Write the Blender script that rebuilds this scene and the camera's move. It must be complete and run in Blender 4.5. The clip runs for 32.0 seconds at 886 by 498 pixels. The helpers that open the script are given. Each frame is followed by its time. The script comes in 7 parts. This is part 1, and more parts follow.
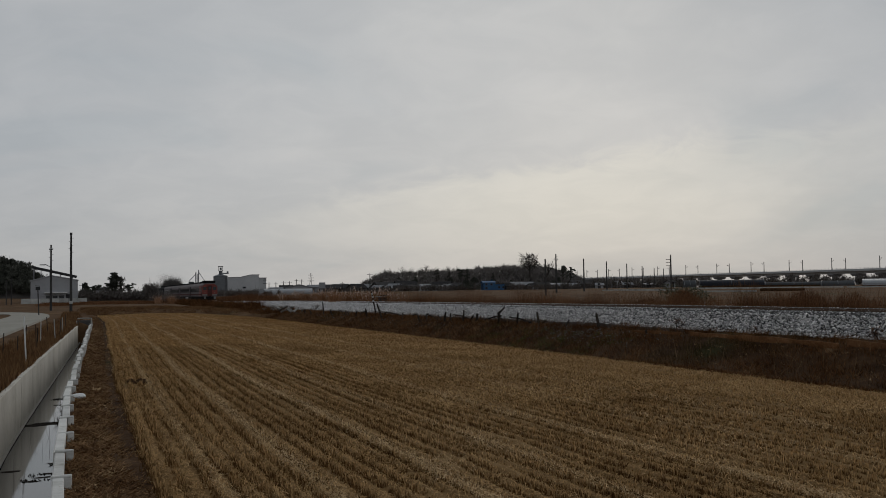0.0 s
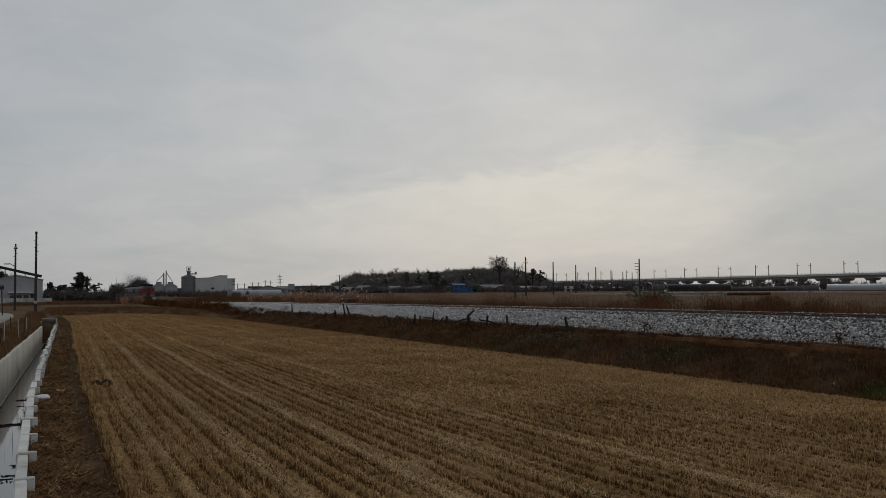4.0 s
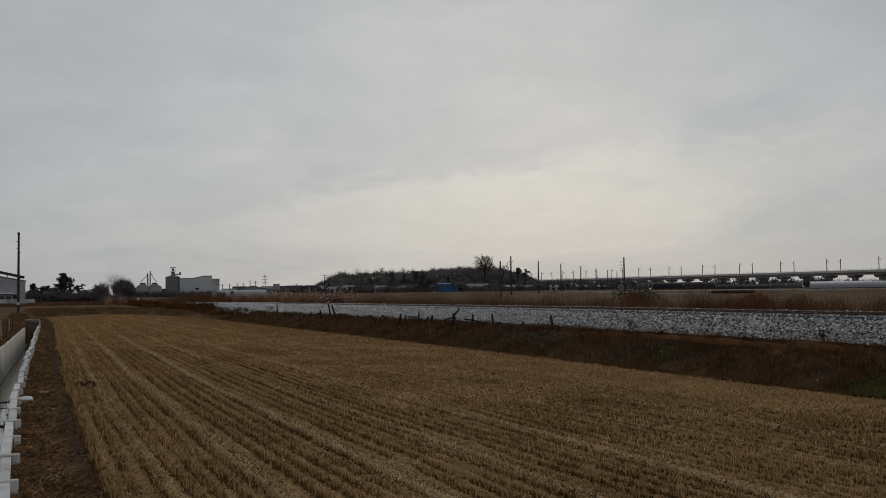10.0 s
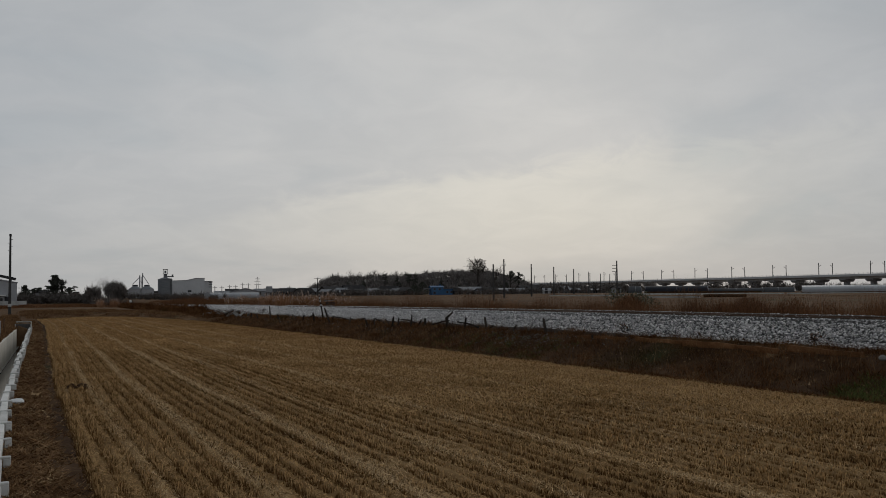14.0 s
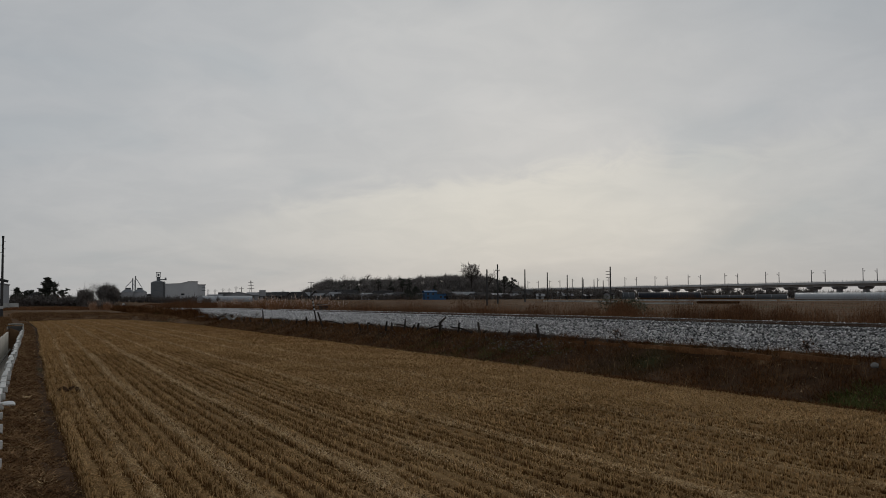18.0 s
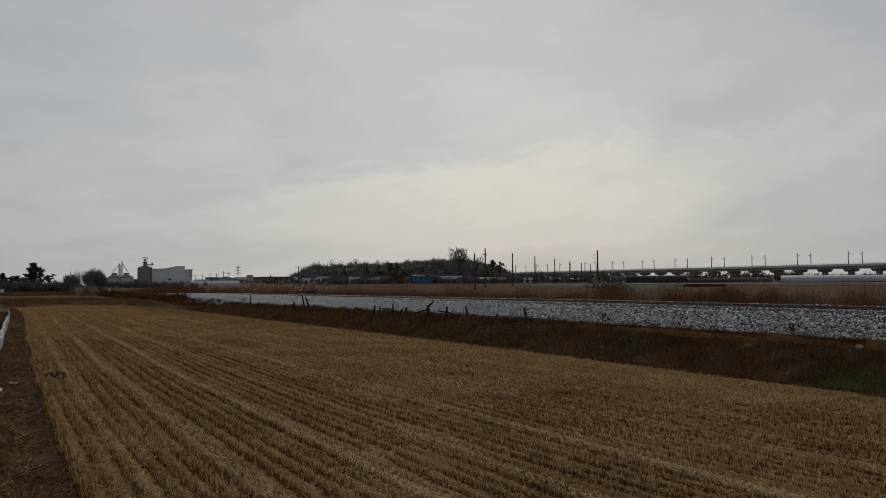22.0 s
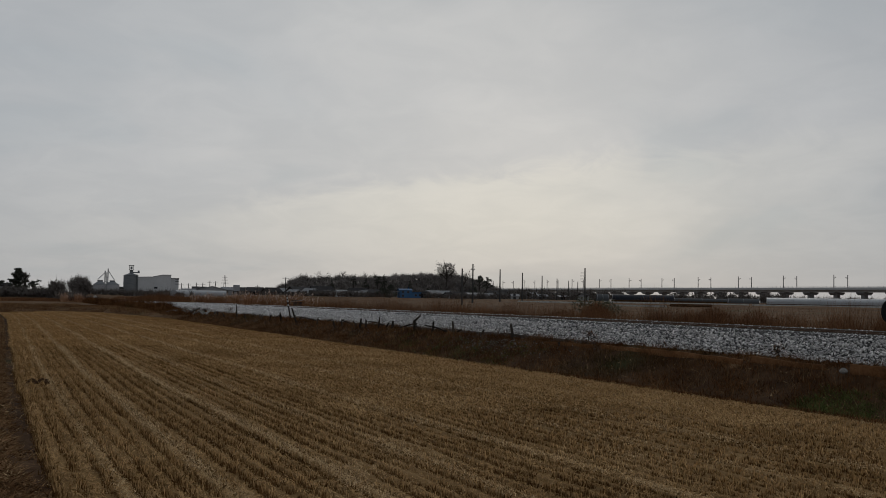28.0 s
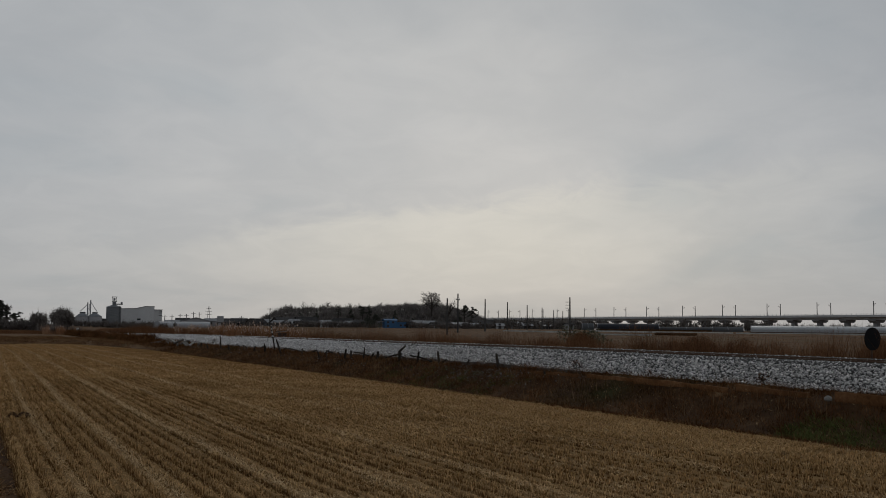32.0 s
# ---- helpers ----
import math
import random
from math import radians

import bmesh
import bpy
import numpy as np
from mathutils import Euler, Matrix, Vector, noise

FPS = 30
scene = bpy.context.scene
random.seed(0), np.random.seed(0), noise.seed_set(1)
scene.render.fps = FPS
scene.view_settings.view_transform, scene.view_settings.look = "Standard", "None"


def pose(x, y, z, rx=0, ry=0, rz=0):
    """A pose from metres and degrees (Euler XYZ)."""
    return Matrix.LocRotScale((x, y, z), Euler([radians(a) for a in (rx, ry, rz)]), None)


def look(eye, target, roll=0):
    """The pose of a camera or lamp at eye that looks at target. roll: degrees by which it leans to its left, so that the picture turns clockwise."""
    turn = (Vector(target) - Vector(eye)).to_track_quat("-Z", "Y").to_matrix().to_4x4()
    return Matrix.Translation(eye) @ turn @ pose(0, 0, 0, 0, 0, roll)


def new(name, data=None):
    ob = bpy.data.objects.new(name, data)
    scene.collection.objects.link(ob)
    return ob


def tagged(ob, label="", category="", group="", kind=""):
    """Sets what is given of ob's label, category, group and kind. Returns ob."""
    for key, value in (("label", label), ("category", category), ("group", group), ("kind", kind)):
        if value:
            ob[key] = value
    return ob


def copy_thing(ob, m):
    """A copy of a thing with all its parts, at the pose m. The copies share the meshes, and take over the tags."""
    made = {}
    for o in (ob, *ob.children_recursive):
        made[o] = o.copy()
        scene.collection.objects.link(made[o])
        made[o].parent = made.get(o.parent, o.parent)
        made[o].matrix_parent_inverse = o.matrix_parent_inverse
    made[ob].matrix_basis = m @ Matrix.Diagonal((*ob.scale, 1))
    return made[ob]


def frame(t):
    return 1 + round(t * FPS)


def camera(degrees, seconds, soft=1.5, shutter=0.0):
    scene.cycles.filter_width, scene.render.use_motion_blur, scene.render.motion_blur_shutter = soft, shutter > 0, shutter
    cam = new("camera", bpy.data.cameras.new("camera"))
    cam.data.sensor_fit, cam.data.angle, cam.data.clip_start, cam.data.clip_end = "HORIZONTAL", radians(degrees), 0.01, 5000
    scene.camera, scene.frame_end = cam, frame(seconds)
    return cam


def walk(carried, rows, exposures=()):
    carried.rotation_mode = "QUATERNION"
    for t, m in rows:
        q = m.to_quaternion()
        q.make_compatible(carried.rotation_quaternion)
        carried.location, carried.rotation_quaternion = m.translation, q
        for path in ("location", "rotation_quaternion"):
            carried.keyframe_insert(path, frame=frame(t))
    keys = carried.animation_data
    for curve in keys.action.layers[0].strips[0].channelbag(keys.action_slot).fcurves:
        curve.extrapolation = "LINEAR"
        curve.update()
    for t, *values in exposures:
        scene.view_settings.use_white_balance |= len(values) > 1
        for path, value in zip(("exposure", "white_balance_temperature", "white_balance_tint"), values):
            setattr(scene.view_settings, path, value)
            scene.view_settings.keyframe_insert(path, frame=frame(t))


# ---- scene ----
cam = camera(50.0, 32.0, soft=0.9)
TURN, EYE = -21.4, 2.6  # world y runs along the railway, which lies to the camera's right

# seconds, yaw, pitch, lean: a hand-held camera that stands in one spot and pans slowly to the right
ROWS = [
    (0, 0.000, 2.487, 0.800), (0.5, -0.029, 2.775, 0.721), (1, -0.207, 3.046, 0.731), (1.5, -0.582, 3.108, 0.690),
    (2, -0.855, 3.161, 0.753), (2.5, -1.038, 3.001, 0.806), (3, -1.254, 2.944, 0.763), (3.5, -1.619, 2.600, 0.583),
    (5.5, -1.954, 2.635, 0.292), (6, -1.922, 2.649, 0.397), (6.5, -2.024, 2.604, 0.491), (7, -2.117, 2.630, 0.688),
    (7.5, -2.224, 2.676, 0.808), (8, -2.183, 2.693, 0.847), (8.5, -2.192, 2.670, 0.792), (9, -2.439, 2.671, 0.784),
    (9.5, -2.703, 2.673, 0.724), (10, -2.694, 2.556, 0.678), (10.5, -2.816, 2.583, 0.723), (11, -2.893, 2.511, 0.741),
    (11.5, -2.954, 2.471, 0.756), (12, -2.948, 2.509, 0.789), (12.5, -2.938, 2.646, 0.886), (13, -3.145, 2.664, 0.698),
    (13.5, -3.096, 2.605, 0.633), (14, -3.113, 2.730, 0.526), (14.5, -3.281, 2.392, 0.574), (16.5, -3.448, 2.657, 0.444),
    (17, -3.461, 2.671, 0.323), (17.5, -3.377, 2.819, 0.193), (18, -3.489, 3.022, 0.168), (18.5, -3.515, 3.066, 0.100),
    (19, -2.941, 2.930, 0.131), (19.5, -3.280, 2.930, 0.199), (20, -3.256, 2.956, 0.421), (20.5, -3.398, 2.820, 0.458),
    (21, -3.643, 2.486, 0.440), (21.5, -3.990, 2.259, 0.452), (22, -4.229, 2.063, 0.381), (22.5, -4.128, 2.003, 0.401),
    (23, -4.119, 2.065, 0.431), (23.5, -4.111, 1.860, 0.434), (24, -4.299, 2.112, 0.420), (24.5, -4.158, 1.913, 0.419),
    (25, -4.157, 2.367, 0.555), (25.5, -4.812, 2.692, 0.268), (27.5, -4.562, 2.854, -1.108), (28, -4.947, 2.946, -0.902),
    (28.5, -5.154, 3.613, -0.913), (29, -5.134, 4.071, -0.894), (29.5, -5.217, 4.306, -0.710), (30, -5.031, 4.569, -0.636),
    (30.5, -5.083, 4.782, -0.587), (31, -5.447, 4.744, -0.554), (31.5, -5.503, 4.784, -0.626), (32, -5.840, 4.755, -0.567),
]
walk(cam, [(t, pose(0, 0, EYE, 0, 0, TURN + yaw) @ pose(0, 0, 0, pitch) @ pose(0, 0, 0, 0, lean) @ pose(0, 0, 0, 90)) for t, yaw, pitch, lean in ROWS], ((0, 0.0), (29, 0.0), (30.5, -0.07), (32, -0.09)))

# ---- light: a closed winter overcast, the sun veiled low behind the viaduct ----
SUN_BEARING, SUN_HEIGHT = 34.0, 17.0
world = bpy.data.worlds.new("overcast")
scene.world = world
world.use_nodes = True
W = world.node_tree.nodes
WL = world.node_tree.links


def wn(kind, **values):
    node = W.new(kind)
    for key, value in values.items():
        node.inputs[key].default_value = value
    return node


def ramp_node(tree, stops, interpolation="LINEAR"):
    node = tree.nodes.new("ShaderNodeValToRGB")
    node.color_ramp.interpolation = interpolation
    while len(node.color_ramp.elements) < len(stops):
        node.color_ramp.elements.new(0.5)
    for e, (p, c) in zip(node.color_ramp.elements, stops):
        e.position = p
        e.color = (*c, 1) if len(c) == 3 else c
    return node


def math_node(tree, op, a, b=None):
    node = tree.nodes.new("ShaderNodeMath")
    node.operation = op
    for i, v in enumerate((a, b)):
        if v is None:
            continue
        if isinstance(v, (int, float)):
            node.inputs[i].default_value = v
        else:
            tree.links.new(v, node.inputs[i])
    return node.outputs[0]


def mix_node(tree, kind, fac, a, b):
    node = tree.nodes.new("ShaderNodeMix")
    node.data_type, node.blend_type = "RGBA", kind
    for i, v in ((0, fac), (6, a), (7, b)):
        if isinstance(v, (int, float)):
            node.inputs[i].default_value = v
        elif isinstance(v, tuple):
            node.inputs[i].default_value = (*v, 1)
        else:
            tree.links.new(v, node.inputs[i])
    return node.outputs[2]


def build_sky():
    tree = world.node_tree
    back = W["Background"]
    sky = W.new("ShaderNodeTexSky")
    sky.sky_type, sky.sun_disc = "NISHITA", False
    sky.sun_elevation, sky.sun_rotation = radians(SUN_HEIGHT), radians(SUN_BEARING)
    clear = mix_node(tree, "MULTIPLY", 1.0, sky.outputs[0], (0.1, 0.1, 0.1))
    place = W.new("ShaderNodeTexCoord")
    part_xyz = W.new("ShaderNodeSeparateXYZ")
    WL.new(place.outputs["Generated"], part_xyz.inputs[0])
    up = part_xyz.outputs[2]
    # the cloud sheet: grey, paler towards the horizon
    sheet = ramp_node(tree, [(0.0, (0.455, 0.453, 0.45)), (0.05, (0.48, 0.48, 0.477)), (0.12, (0.51, 0.512, 0.512)), (0.2, (0.515, 0.52, 0.523)), (0.32, (0.485, 0.496, 0.503)), (1.0, (0.42, 0.435, 0.45))])
    WL.new(up, sheet.inputs[0])
    # flattened clouds: noise over the direction divided by its height
    deck = W.new("ShaderNodeVectorMath")
    deck.operation = "DIVIDE"
    lift = math_node(tree, "ADD", math_node(tree, "MAXIMUM", up, 0.0), 0.26)
    joint = W.new("ShaderNodeCombineXYZ")
    for i in range(3):
        WL.new(lift, joint.inputs[i])
    WL.new(place.outputs["Generated"], deck.inputs[0])
    WL.new(joint.outputs[0], deck.inputs[1])
    big = wn("ShaderNodeTexNoise", Scale=1.15, Detail=4.0, Roughness=0.5, Distortion=0.5)
    fine = wn("ShaderNodeTexNoise", Scale=5.2, Detail=6.0, Roughness=0.6, Distortion=0.6)
    for node in (big, fine):
        WL.new(deck.outputs[0], node.inputs["Vector"])
    dark = ramp_node(tree, [(0.34, (0.885, 0.92, 0.945)), (0.46, (0.965, 0.975, 0.985)), (0.62, (1.04, 1.038, 1.034))], "EASE")
    WL.new(big.outputs[0], dark.inputs[0])
    wisp = ramp_node(tree, [(0.32, (0.968, 0.972, 0.976)), (0.70, (1.032, 1.029, 1.026))], "EASE")
    WL.new(fine.outputs[0], wisp.inputs[0])
    colour = mix_node(tree, "MULTIPLY", 1.0, sheet.outputs[0], dark.outputs[0])
    colour = mix_node(tree, "MULTIPLY", 1.0, colour, wisp.outputs[0])
    # the veiled sun: a wide warm brightening of the sheet around its bearing
    sunward = W.new("ShaderNodeVectorMath")
    sunward.operation = "DOT_PRODUCT"
    b, h = radians(SUN_BEARING - 4), radians(7)
    sunward.inputs[1].default_value = (math.sin(b) * math.cos(h), math.cos(b) * math.cos(h), math.sin(h))
    WL.new(place.outputs["Generated"], sunward.inputs[0])
    glow = math_node(tree, "POWER", math_node(tree, "MAXIMUM", sunward.outputs["Value"], 0.0), 22.0)
    # the upper cloud sheet ends in a soft slanting edge, under which the sky is paler and warmer
    edge = math_node(tree, "SUBTRACT", math_node(tree, "ADD", math_node(tree, "MULTIPLY", part_xyz.outputs[0], 0.137), 0.066), up)
    ragged = math_node(tree, "MULTIPLY", math_node(tree, "SUBTRACT", fine.outputs[0], 0.5), 0.09)
    wavy = math_node(tree, "MULTIPLY", math_node(tree, "SUBTRACT", big.outputs[0], 0.5), 0.05)
    edge = math_node(tree, "ADD", edge, math_node(tree, "ADD", ragged, wavy))
    below = W.new("ShaderNodeMapRange")
    below.interpolation_type = "SMOOTHSTEP"
    below.inputs["From Min"].default_value, below.inputs["From Max"].default_value = -0.012, 0.022
    WL.new(edge, below.inputs["Value"])
    haze = W.new("ShaderNodeMapRange")
    haze.interpolation_type = "SMOOTHSTEP"
    haze.inputs["From Min"].default_value, haze.inputs["From Max"].default_value = 0.0, 0.09
    WL.new(up, haze.inputs["Value"])
    broad = math_node(tree, "POWER", math_node(tree, "MAXIMUM", sunward.outputs["Value"], 0.0), 24.0)
    gap = math_node(tree, "MULTIPLY", math_node(tree, "MULTIPLY", below.outputs[0], haze.outputs[0]), broad)
    veil = mix_node(tree, "MULTIPLY", 1.0, colour, (1.05, 1.046, 1.036))
    colour = mix_node(tree, "MIX", glow, colour, veil)
    warm = mix_node(tree, "MULTIPLY", 1.0, colour, (1.155, 1.13, 1.06))
    colour = mix_node(tree, "MIX", gap, colour, warm)
    # the sky dims to either side of this bearing: lens vignetting put into its colour
    thin = W.new("ShaderNodeVectorMath")
    thin.operation = "DOT_PRODUCT"
    c = radians(SUN_BEARING - 12)
    thin.inputs[1].default_value = (math.sin(c), math.cos(c), 0)
    WL.new(place.outputs["Generated"], thin.inputs[0])
    thick = ramp_node(tree, [(0.80, (0.80, 0.825, 0.86)), (0.90, (0.935, 0.95, 0.972)), (0.97, (1.035, 1.037, 1.042)), (1.0, (1.06, 1.056, 1.052))], "EASE")
    WL.new(thin.outputs["Value"], thick.inputs[0])
    colour = mix_node(tree, "MULTIPLY", 1.0, colour, thick.outputs[0])
    colour = mix_node(tree, "MIX", 0.02, colour, clear)
    WL.new(colour, back.inputs[0])
    back.inputs[1].default_value = 0.92


build_sky()
sun = new("sun", bpy.data.lights.new("sun", "SUN"))
sun.data.energy, sun.data.angle, sun.data.color = 0.5, radians(25), (1.0, 0.96, 0.9)
_b, _h = radians(SUN_BEARING), radians(SUN_HEIGHT + 8)
sun.matrix_world = look((0, 0, 60), (-math.sin(_b) * math.cos(_h), -math.cos(_b) * math.cos(_h), 60 - math.sin(_h)))


# ---- materials ----
def material(name, colours, scale=3.0, rough=0.9, bump=0.0, bump_scale=40.0, metal=0.0, island=0.0, random_tint=0.0, stretch=(1, 1, 1), specular=0.02, second=None, world_space=False):
    """A surface with colour varied over two scales of noise, fine relief, and if wanted a tint by island or by object."""
    m = bpy.data.materials.new(name)
    m.use_nodes = True
    t = m.node_tree
    p = t.nodes["Principled BSDF"]
    p.inputs["Roughness"].default_value, p.inputs["Metallic"].default_value = rough, metal
    p.inputs["Specular IOR Level"].default_value = specular
    place = t.nodes.new("ShaderNodeTexCoord")
    mapping = t.nodes.new("ShaderNodeMapping")
    mapping.inputs["Scale"].default_value = stretch
    spot = t.nodes.new("ShaderNodeNewGeometry").outputs["Position"] if world_space else place.outputs["Object"]
    t.links.new(spot, mapping.inputs[0])
    n1 = t.nodes.new("ShaderNodeTexNoise")
    n1.inputs["Scale"].default_value, n1.inputs["Detail"].default_value = scale, 5.0
    n2 = t.nodes.new("ShaderNodeTexNoise")
    n2.inputs["Scale"].default_value, n2.inputs["Detail"].default_value = scale * 9.0, 3.0
    for n in (n1, n2):
        t.links.new(mapping.outputs[0], n.inputs["Vector"])
    mixed = math_node(t, "ADD", math_node(t, "MULTIPLY", n1.outputs[0], 0.65), math_node(t, "MULTIPLY", n2.outputs[0], 0.35))
    k = len(colours)
    ramp = ramp_node(t, [(0.32 + 0.36 * i / max(1, k - 1), c) for i, c in enumerate(colours)])
    t.links.new(mixed, ramp.inputs[0])
    colour = ramp.outputs[0]
    if second:
        n3 = t.nodes.new("ShaderNodeTexNoise")
        n3.inputs["Scale"].default_value, n3.inputs["Detail"].default_value = second[1], 4.0
        t.links.new(spot, n3.inputs["Vector"])
        edge = ramp_node(t, [(second[2], (0, 0, 0)), (second[2] + 0.12, (1, 1, 1))])
        t.links.new(n3.outputs[0], edge.inputs[0])
        colour = mix_node(t, "MIX", edge.outputs[0], colour, second[0])
    if island or random_tint:
        info = t.nodes.new("ShaderNodeNewGeometry" if island else "ShaderNodeObjectInfo")
        value = info.outputs["Random Per Island" if island else "Random"]
        amount = island or random_tint
        grey = ramp_node(t, [(0.0, (1 - amount,) * 3), (1.0, (1 + amount,) * 3)])
        t.links.new(value, grey.inputs[0])
        colour = mix_node(t, "MULTIPLY", 1.0, colour, grey.outputs[0])
    t.links.new(colour, p.inputs["Base Color"])
    if bump:
        n4 = t.nodes.new("ShaderNodeTexNoise")
        n4.inputs["Scale"].default_value, n4.inputs["Detail"].default_value = bump_scale, 4.0
        t.links.new(mapping.outputs[0], n4.inputs["Vector"])
        b = t.nodes.new("ShaderNodeBump")
        b.inputs["Strength"].default_value, b.inputs["Distance"].default_value = bump, 0.03
        t.links.new(n4.outputs[0], b.inputs["Height"])
        t.links.new(b.outputs[0], p.inputs["Normal"])
    return m


SOIL = material("straw-littered field soil", [(0.118, 0.066, 0.026), (0.18, 0.107, 0.044), (0.25, 0.158, 0.071)], 2.2, bump=0.6, bump_scale=40, second=((0.075, 0.04, 0.015), 0.9, 0.62), stretch=(1, 0.35, 1))
GROUND = material("winter ground", [(0.06, 0.032, 0.017), (0.10, 0.058, 0.031), (0.16, 0.10, 0.055)], 0.25, bump=0.6, bump_scale=6, second=((0.065, 0.058, 0.028), 0.05, 0.60))
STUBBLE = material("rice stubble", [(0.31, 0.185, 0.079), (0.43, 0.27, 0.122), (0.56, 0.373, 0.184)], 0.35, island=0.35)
# sheath brown, kept dark to stand in for shade inside the hills
SHADE_SHEATH = material("brown leaf sheaths darkened as base shade", [(0.075, 0.038, 0.014), (0.125, 0.066, 0.025), (0.20, 0.112, 0.045)], 0.35, island=0.35)
LITTER = material("trodden straw litter", [(0.275, 0.162, 0.066), (0.40, 0.245, 0.105), (0.51, 0.333, 0.156)], 0.35, island=0.25)
GREEN_WEED = material("dark green weeds", [(0.056, 0.072, 0.02), (0.108, 0.125, 0.042)], 0.6, island=0.5)
STRAW = material("pale straw", [(0.40, 0.27, 0.132), (0.60, 0.43, 0.243)], 0.6, island=0.3)
DRY_GRASS = material("dead grass", [(0.085, 0.043, 0.02), (0.16, 0.088, 0.042), (0.275, 0.168, 0.088)], 0.9, island=0.6)
BANK_GRASS = material("dark dead bank growth", [(0.046, 0.0187, 0.007), (0.09, 0.039, 0.015), (0.178, 0.091, 0.039)], 0.5, island=0.65, second=((0.035, 0.036, 0.012), 0.16, 0.60))
BANK_STALK = material("dull tan stalks", [(0.14, 0.085, 0.042), (0.24, 0.165, 0.095)], 0.8, island=0.45)
REED = material("dead reeds", [(0.082, 0.036, 0.017), (0.142, 0.067, 0.032), (0.225, 0.122, 0.064)], 0.3, island=0.5)
PALE_REED = material("pale reed plumes", [(0.19, 0.088, 0.042), (0.30, 0.155, 0.082), (0.44, 0.29, 0.195)], 0.2, island=0.4)
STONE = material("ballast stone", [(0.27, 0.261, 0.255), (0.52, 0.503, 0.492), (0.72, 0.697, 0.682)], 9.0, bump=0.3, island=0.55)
# near black: shadow in the gaps of the loose stones put into colour
BALLAST = material("ballast bed toned as gap shadow", [(0.022, 0.0215, 0.021), (0.05, 0.0485, 0.047), (0.10, 0.097, 0.094)], 4.0, bump=0.9, bump_scale=16)
WALL_CONCRETE = material("stained canal wall concrete", [(0.43, 0.40, 0.345), (0.52, 0.485, 0.425), (0.57, 0.54, 0.485)], 0.7, bump=0.2, bump_scale=30, random_tint=0.07, second=((0.25, 0.21, 0.165), 0.45, 0.62), world_space=True)
CONCRETE = material("weathered concrete", [(0.30, 0.30, 0.285), (0.42, 0.42, 0.40), (0.52, 0.52, 0.50)], 0.8, bump=0.3, bump_scale=30, second=((0.2, 0.19, 0.17), 0.5, 0.62), random_tint=0.1, world_space=True)
PALE_CONCRETE = material("pale coping concrete", [(0.46, 0.45, 0.42), (0.60, 0.59, 0.56), (0.70, 0.69, 0.66)], 1.5, bump=0.25, random_tint=0.12, world_space=True, second=((0.30, 0.28, 0.24), 2.2, 0.64))
ROAD = material("concrete farm road", [(0.27, 0.255, 0.22), (0.35, 0.335, 0.295)], 0.4, bump=0.2, second=((0.26, 0.24, 0.2), 0.25, 0.62))
WOOD = material("rotten grey wood", [(0.022, 0.018, 0.015), (0.045, 0.037, 0.031), (0.08, 0.066, 0.055)], 3.0, bump=0.6, stretch=(1, 1, 0.15), random_tint=0.3, world_space=True)
GREY_BOARD = material("weathered grey board", [(0.06, 0.05, 0.043), (0.11, 0.094, 0.082), (0.17, 0.15, 0.133)], 1.8, bump=0.6, random_tint=0.15, world_space=True)
BROKEN = material("dirty broken concrete", [(0.09, 0.083, 0.075), (0.20, 0.188, 0.172), (0.31, 0.297, 0.277)], 1.4, bump=0.5, random_tint=0.35, world_space=True)
TIMBER = material("rusty brown board", [(0.075, 0.036, 0.016), (0.15, 0.071, 0.031), (0.24, 0.122, 0.06)], 1.6, bump=0.5, random_tint=0.2, world_space=True)
RUST = material("rusted steel", [(0.08, 0.05, 0.035), (0.14, 0.09, 0.065)], 2.0, rough=0.75, metal=0.2)
POLE_GREY = material("grey concrete pole", [(0.04, 0.039, 0.038), (0.07, 0.068, 0.066)], 1.2, bump=0.15, random_tint=0.15)
STEEL = material("galvanised steel", [(0.20, 0.20, 0.21), (0.30, 0.30, 0.31)], 1.0, rough=0.55, metal=0.5, specular=0.25)
DARK_STEEL = material("dark steel", [(0.03, 0.03, 0.032), (0.06, 0.06, 0.062)], 1.0, rough=0.6, metal=0.3)
SILO = material("corrugated grey silo sheet", [(0.125, 0.132, 0.14), (0.185, 0.192, 0.20)], 0.4, rough=0.6, metal=0.25, stretch=(1, 1, 6), specular=0.25)
WHITE_WALL = material("off-white sheet wall", [(0.40, 0.40, 0.41), (0.50, 0.50, 0.50)], 0.12, rough=0.8, random_tint=0.12, specular=0.25)
GREY_WALL = material("grey sheet wall", [(0.27, 0.27, 0.28), (0.34, 0.34, 0.345)], 0.15, rough=0.8, random_tint=0.12, specular=0.25)
BLUE = material("blue painted sheet", [(0.036, 0.09, 0.18), (0.05, 0.115, 0.225)], 0.3, rough=0.6)
BLUE_ROOF = material("blue roof sheet", [(0.045, 0.10, 0.185), (0.06, 0.125, 0.225)], 0.3, rough=0.7, specular=0.05)
DARK_ROOF = material("dark roof tiles", [(0.028, 0.027, 0.028), (0.055, 0.052, 0.051)], 0.6, rough=0.85, random_tint=0.35)
PALE_ROOF = material("pale roof sheet", [(0.16, 0.163, 0.17), (0.27, 0.273, 0.28)], 0.5, rough=0.6, random_tint=0.1)
BANK_SOIL = material("dark weedy bank earth", [(0.028, 0.015, 0.008), (0.05, 0.027, 0.014), (0.09, 0.052, 0.028)], 0.5, bump=0.8, bump_scale=9, second=((0.03, 0.03, 0.011), 0.2, 0.58))
HOUSE_WALL = material("plastered house wall", [(0.075, 0.07, 0.066), (0.13, 0.122, 0.115)], 0.4, random_tint=0.35)
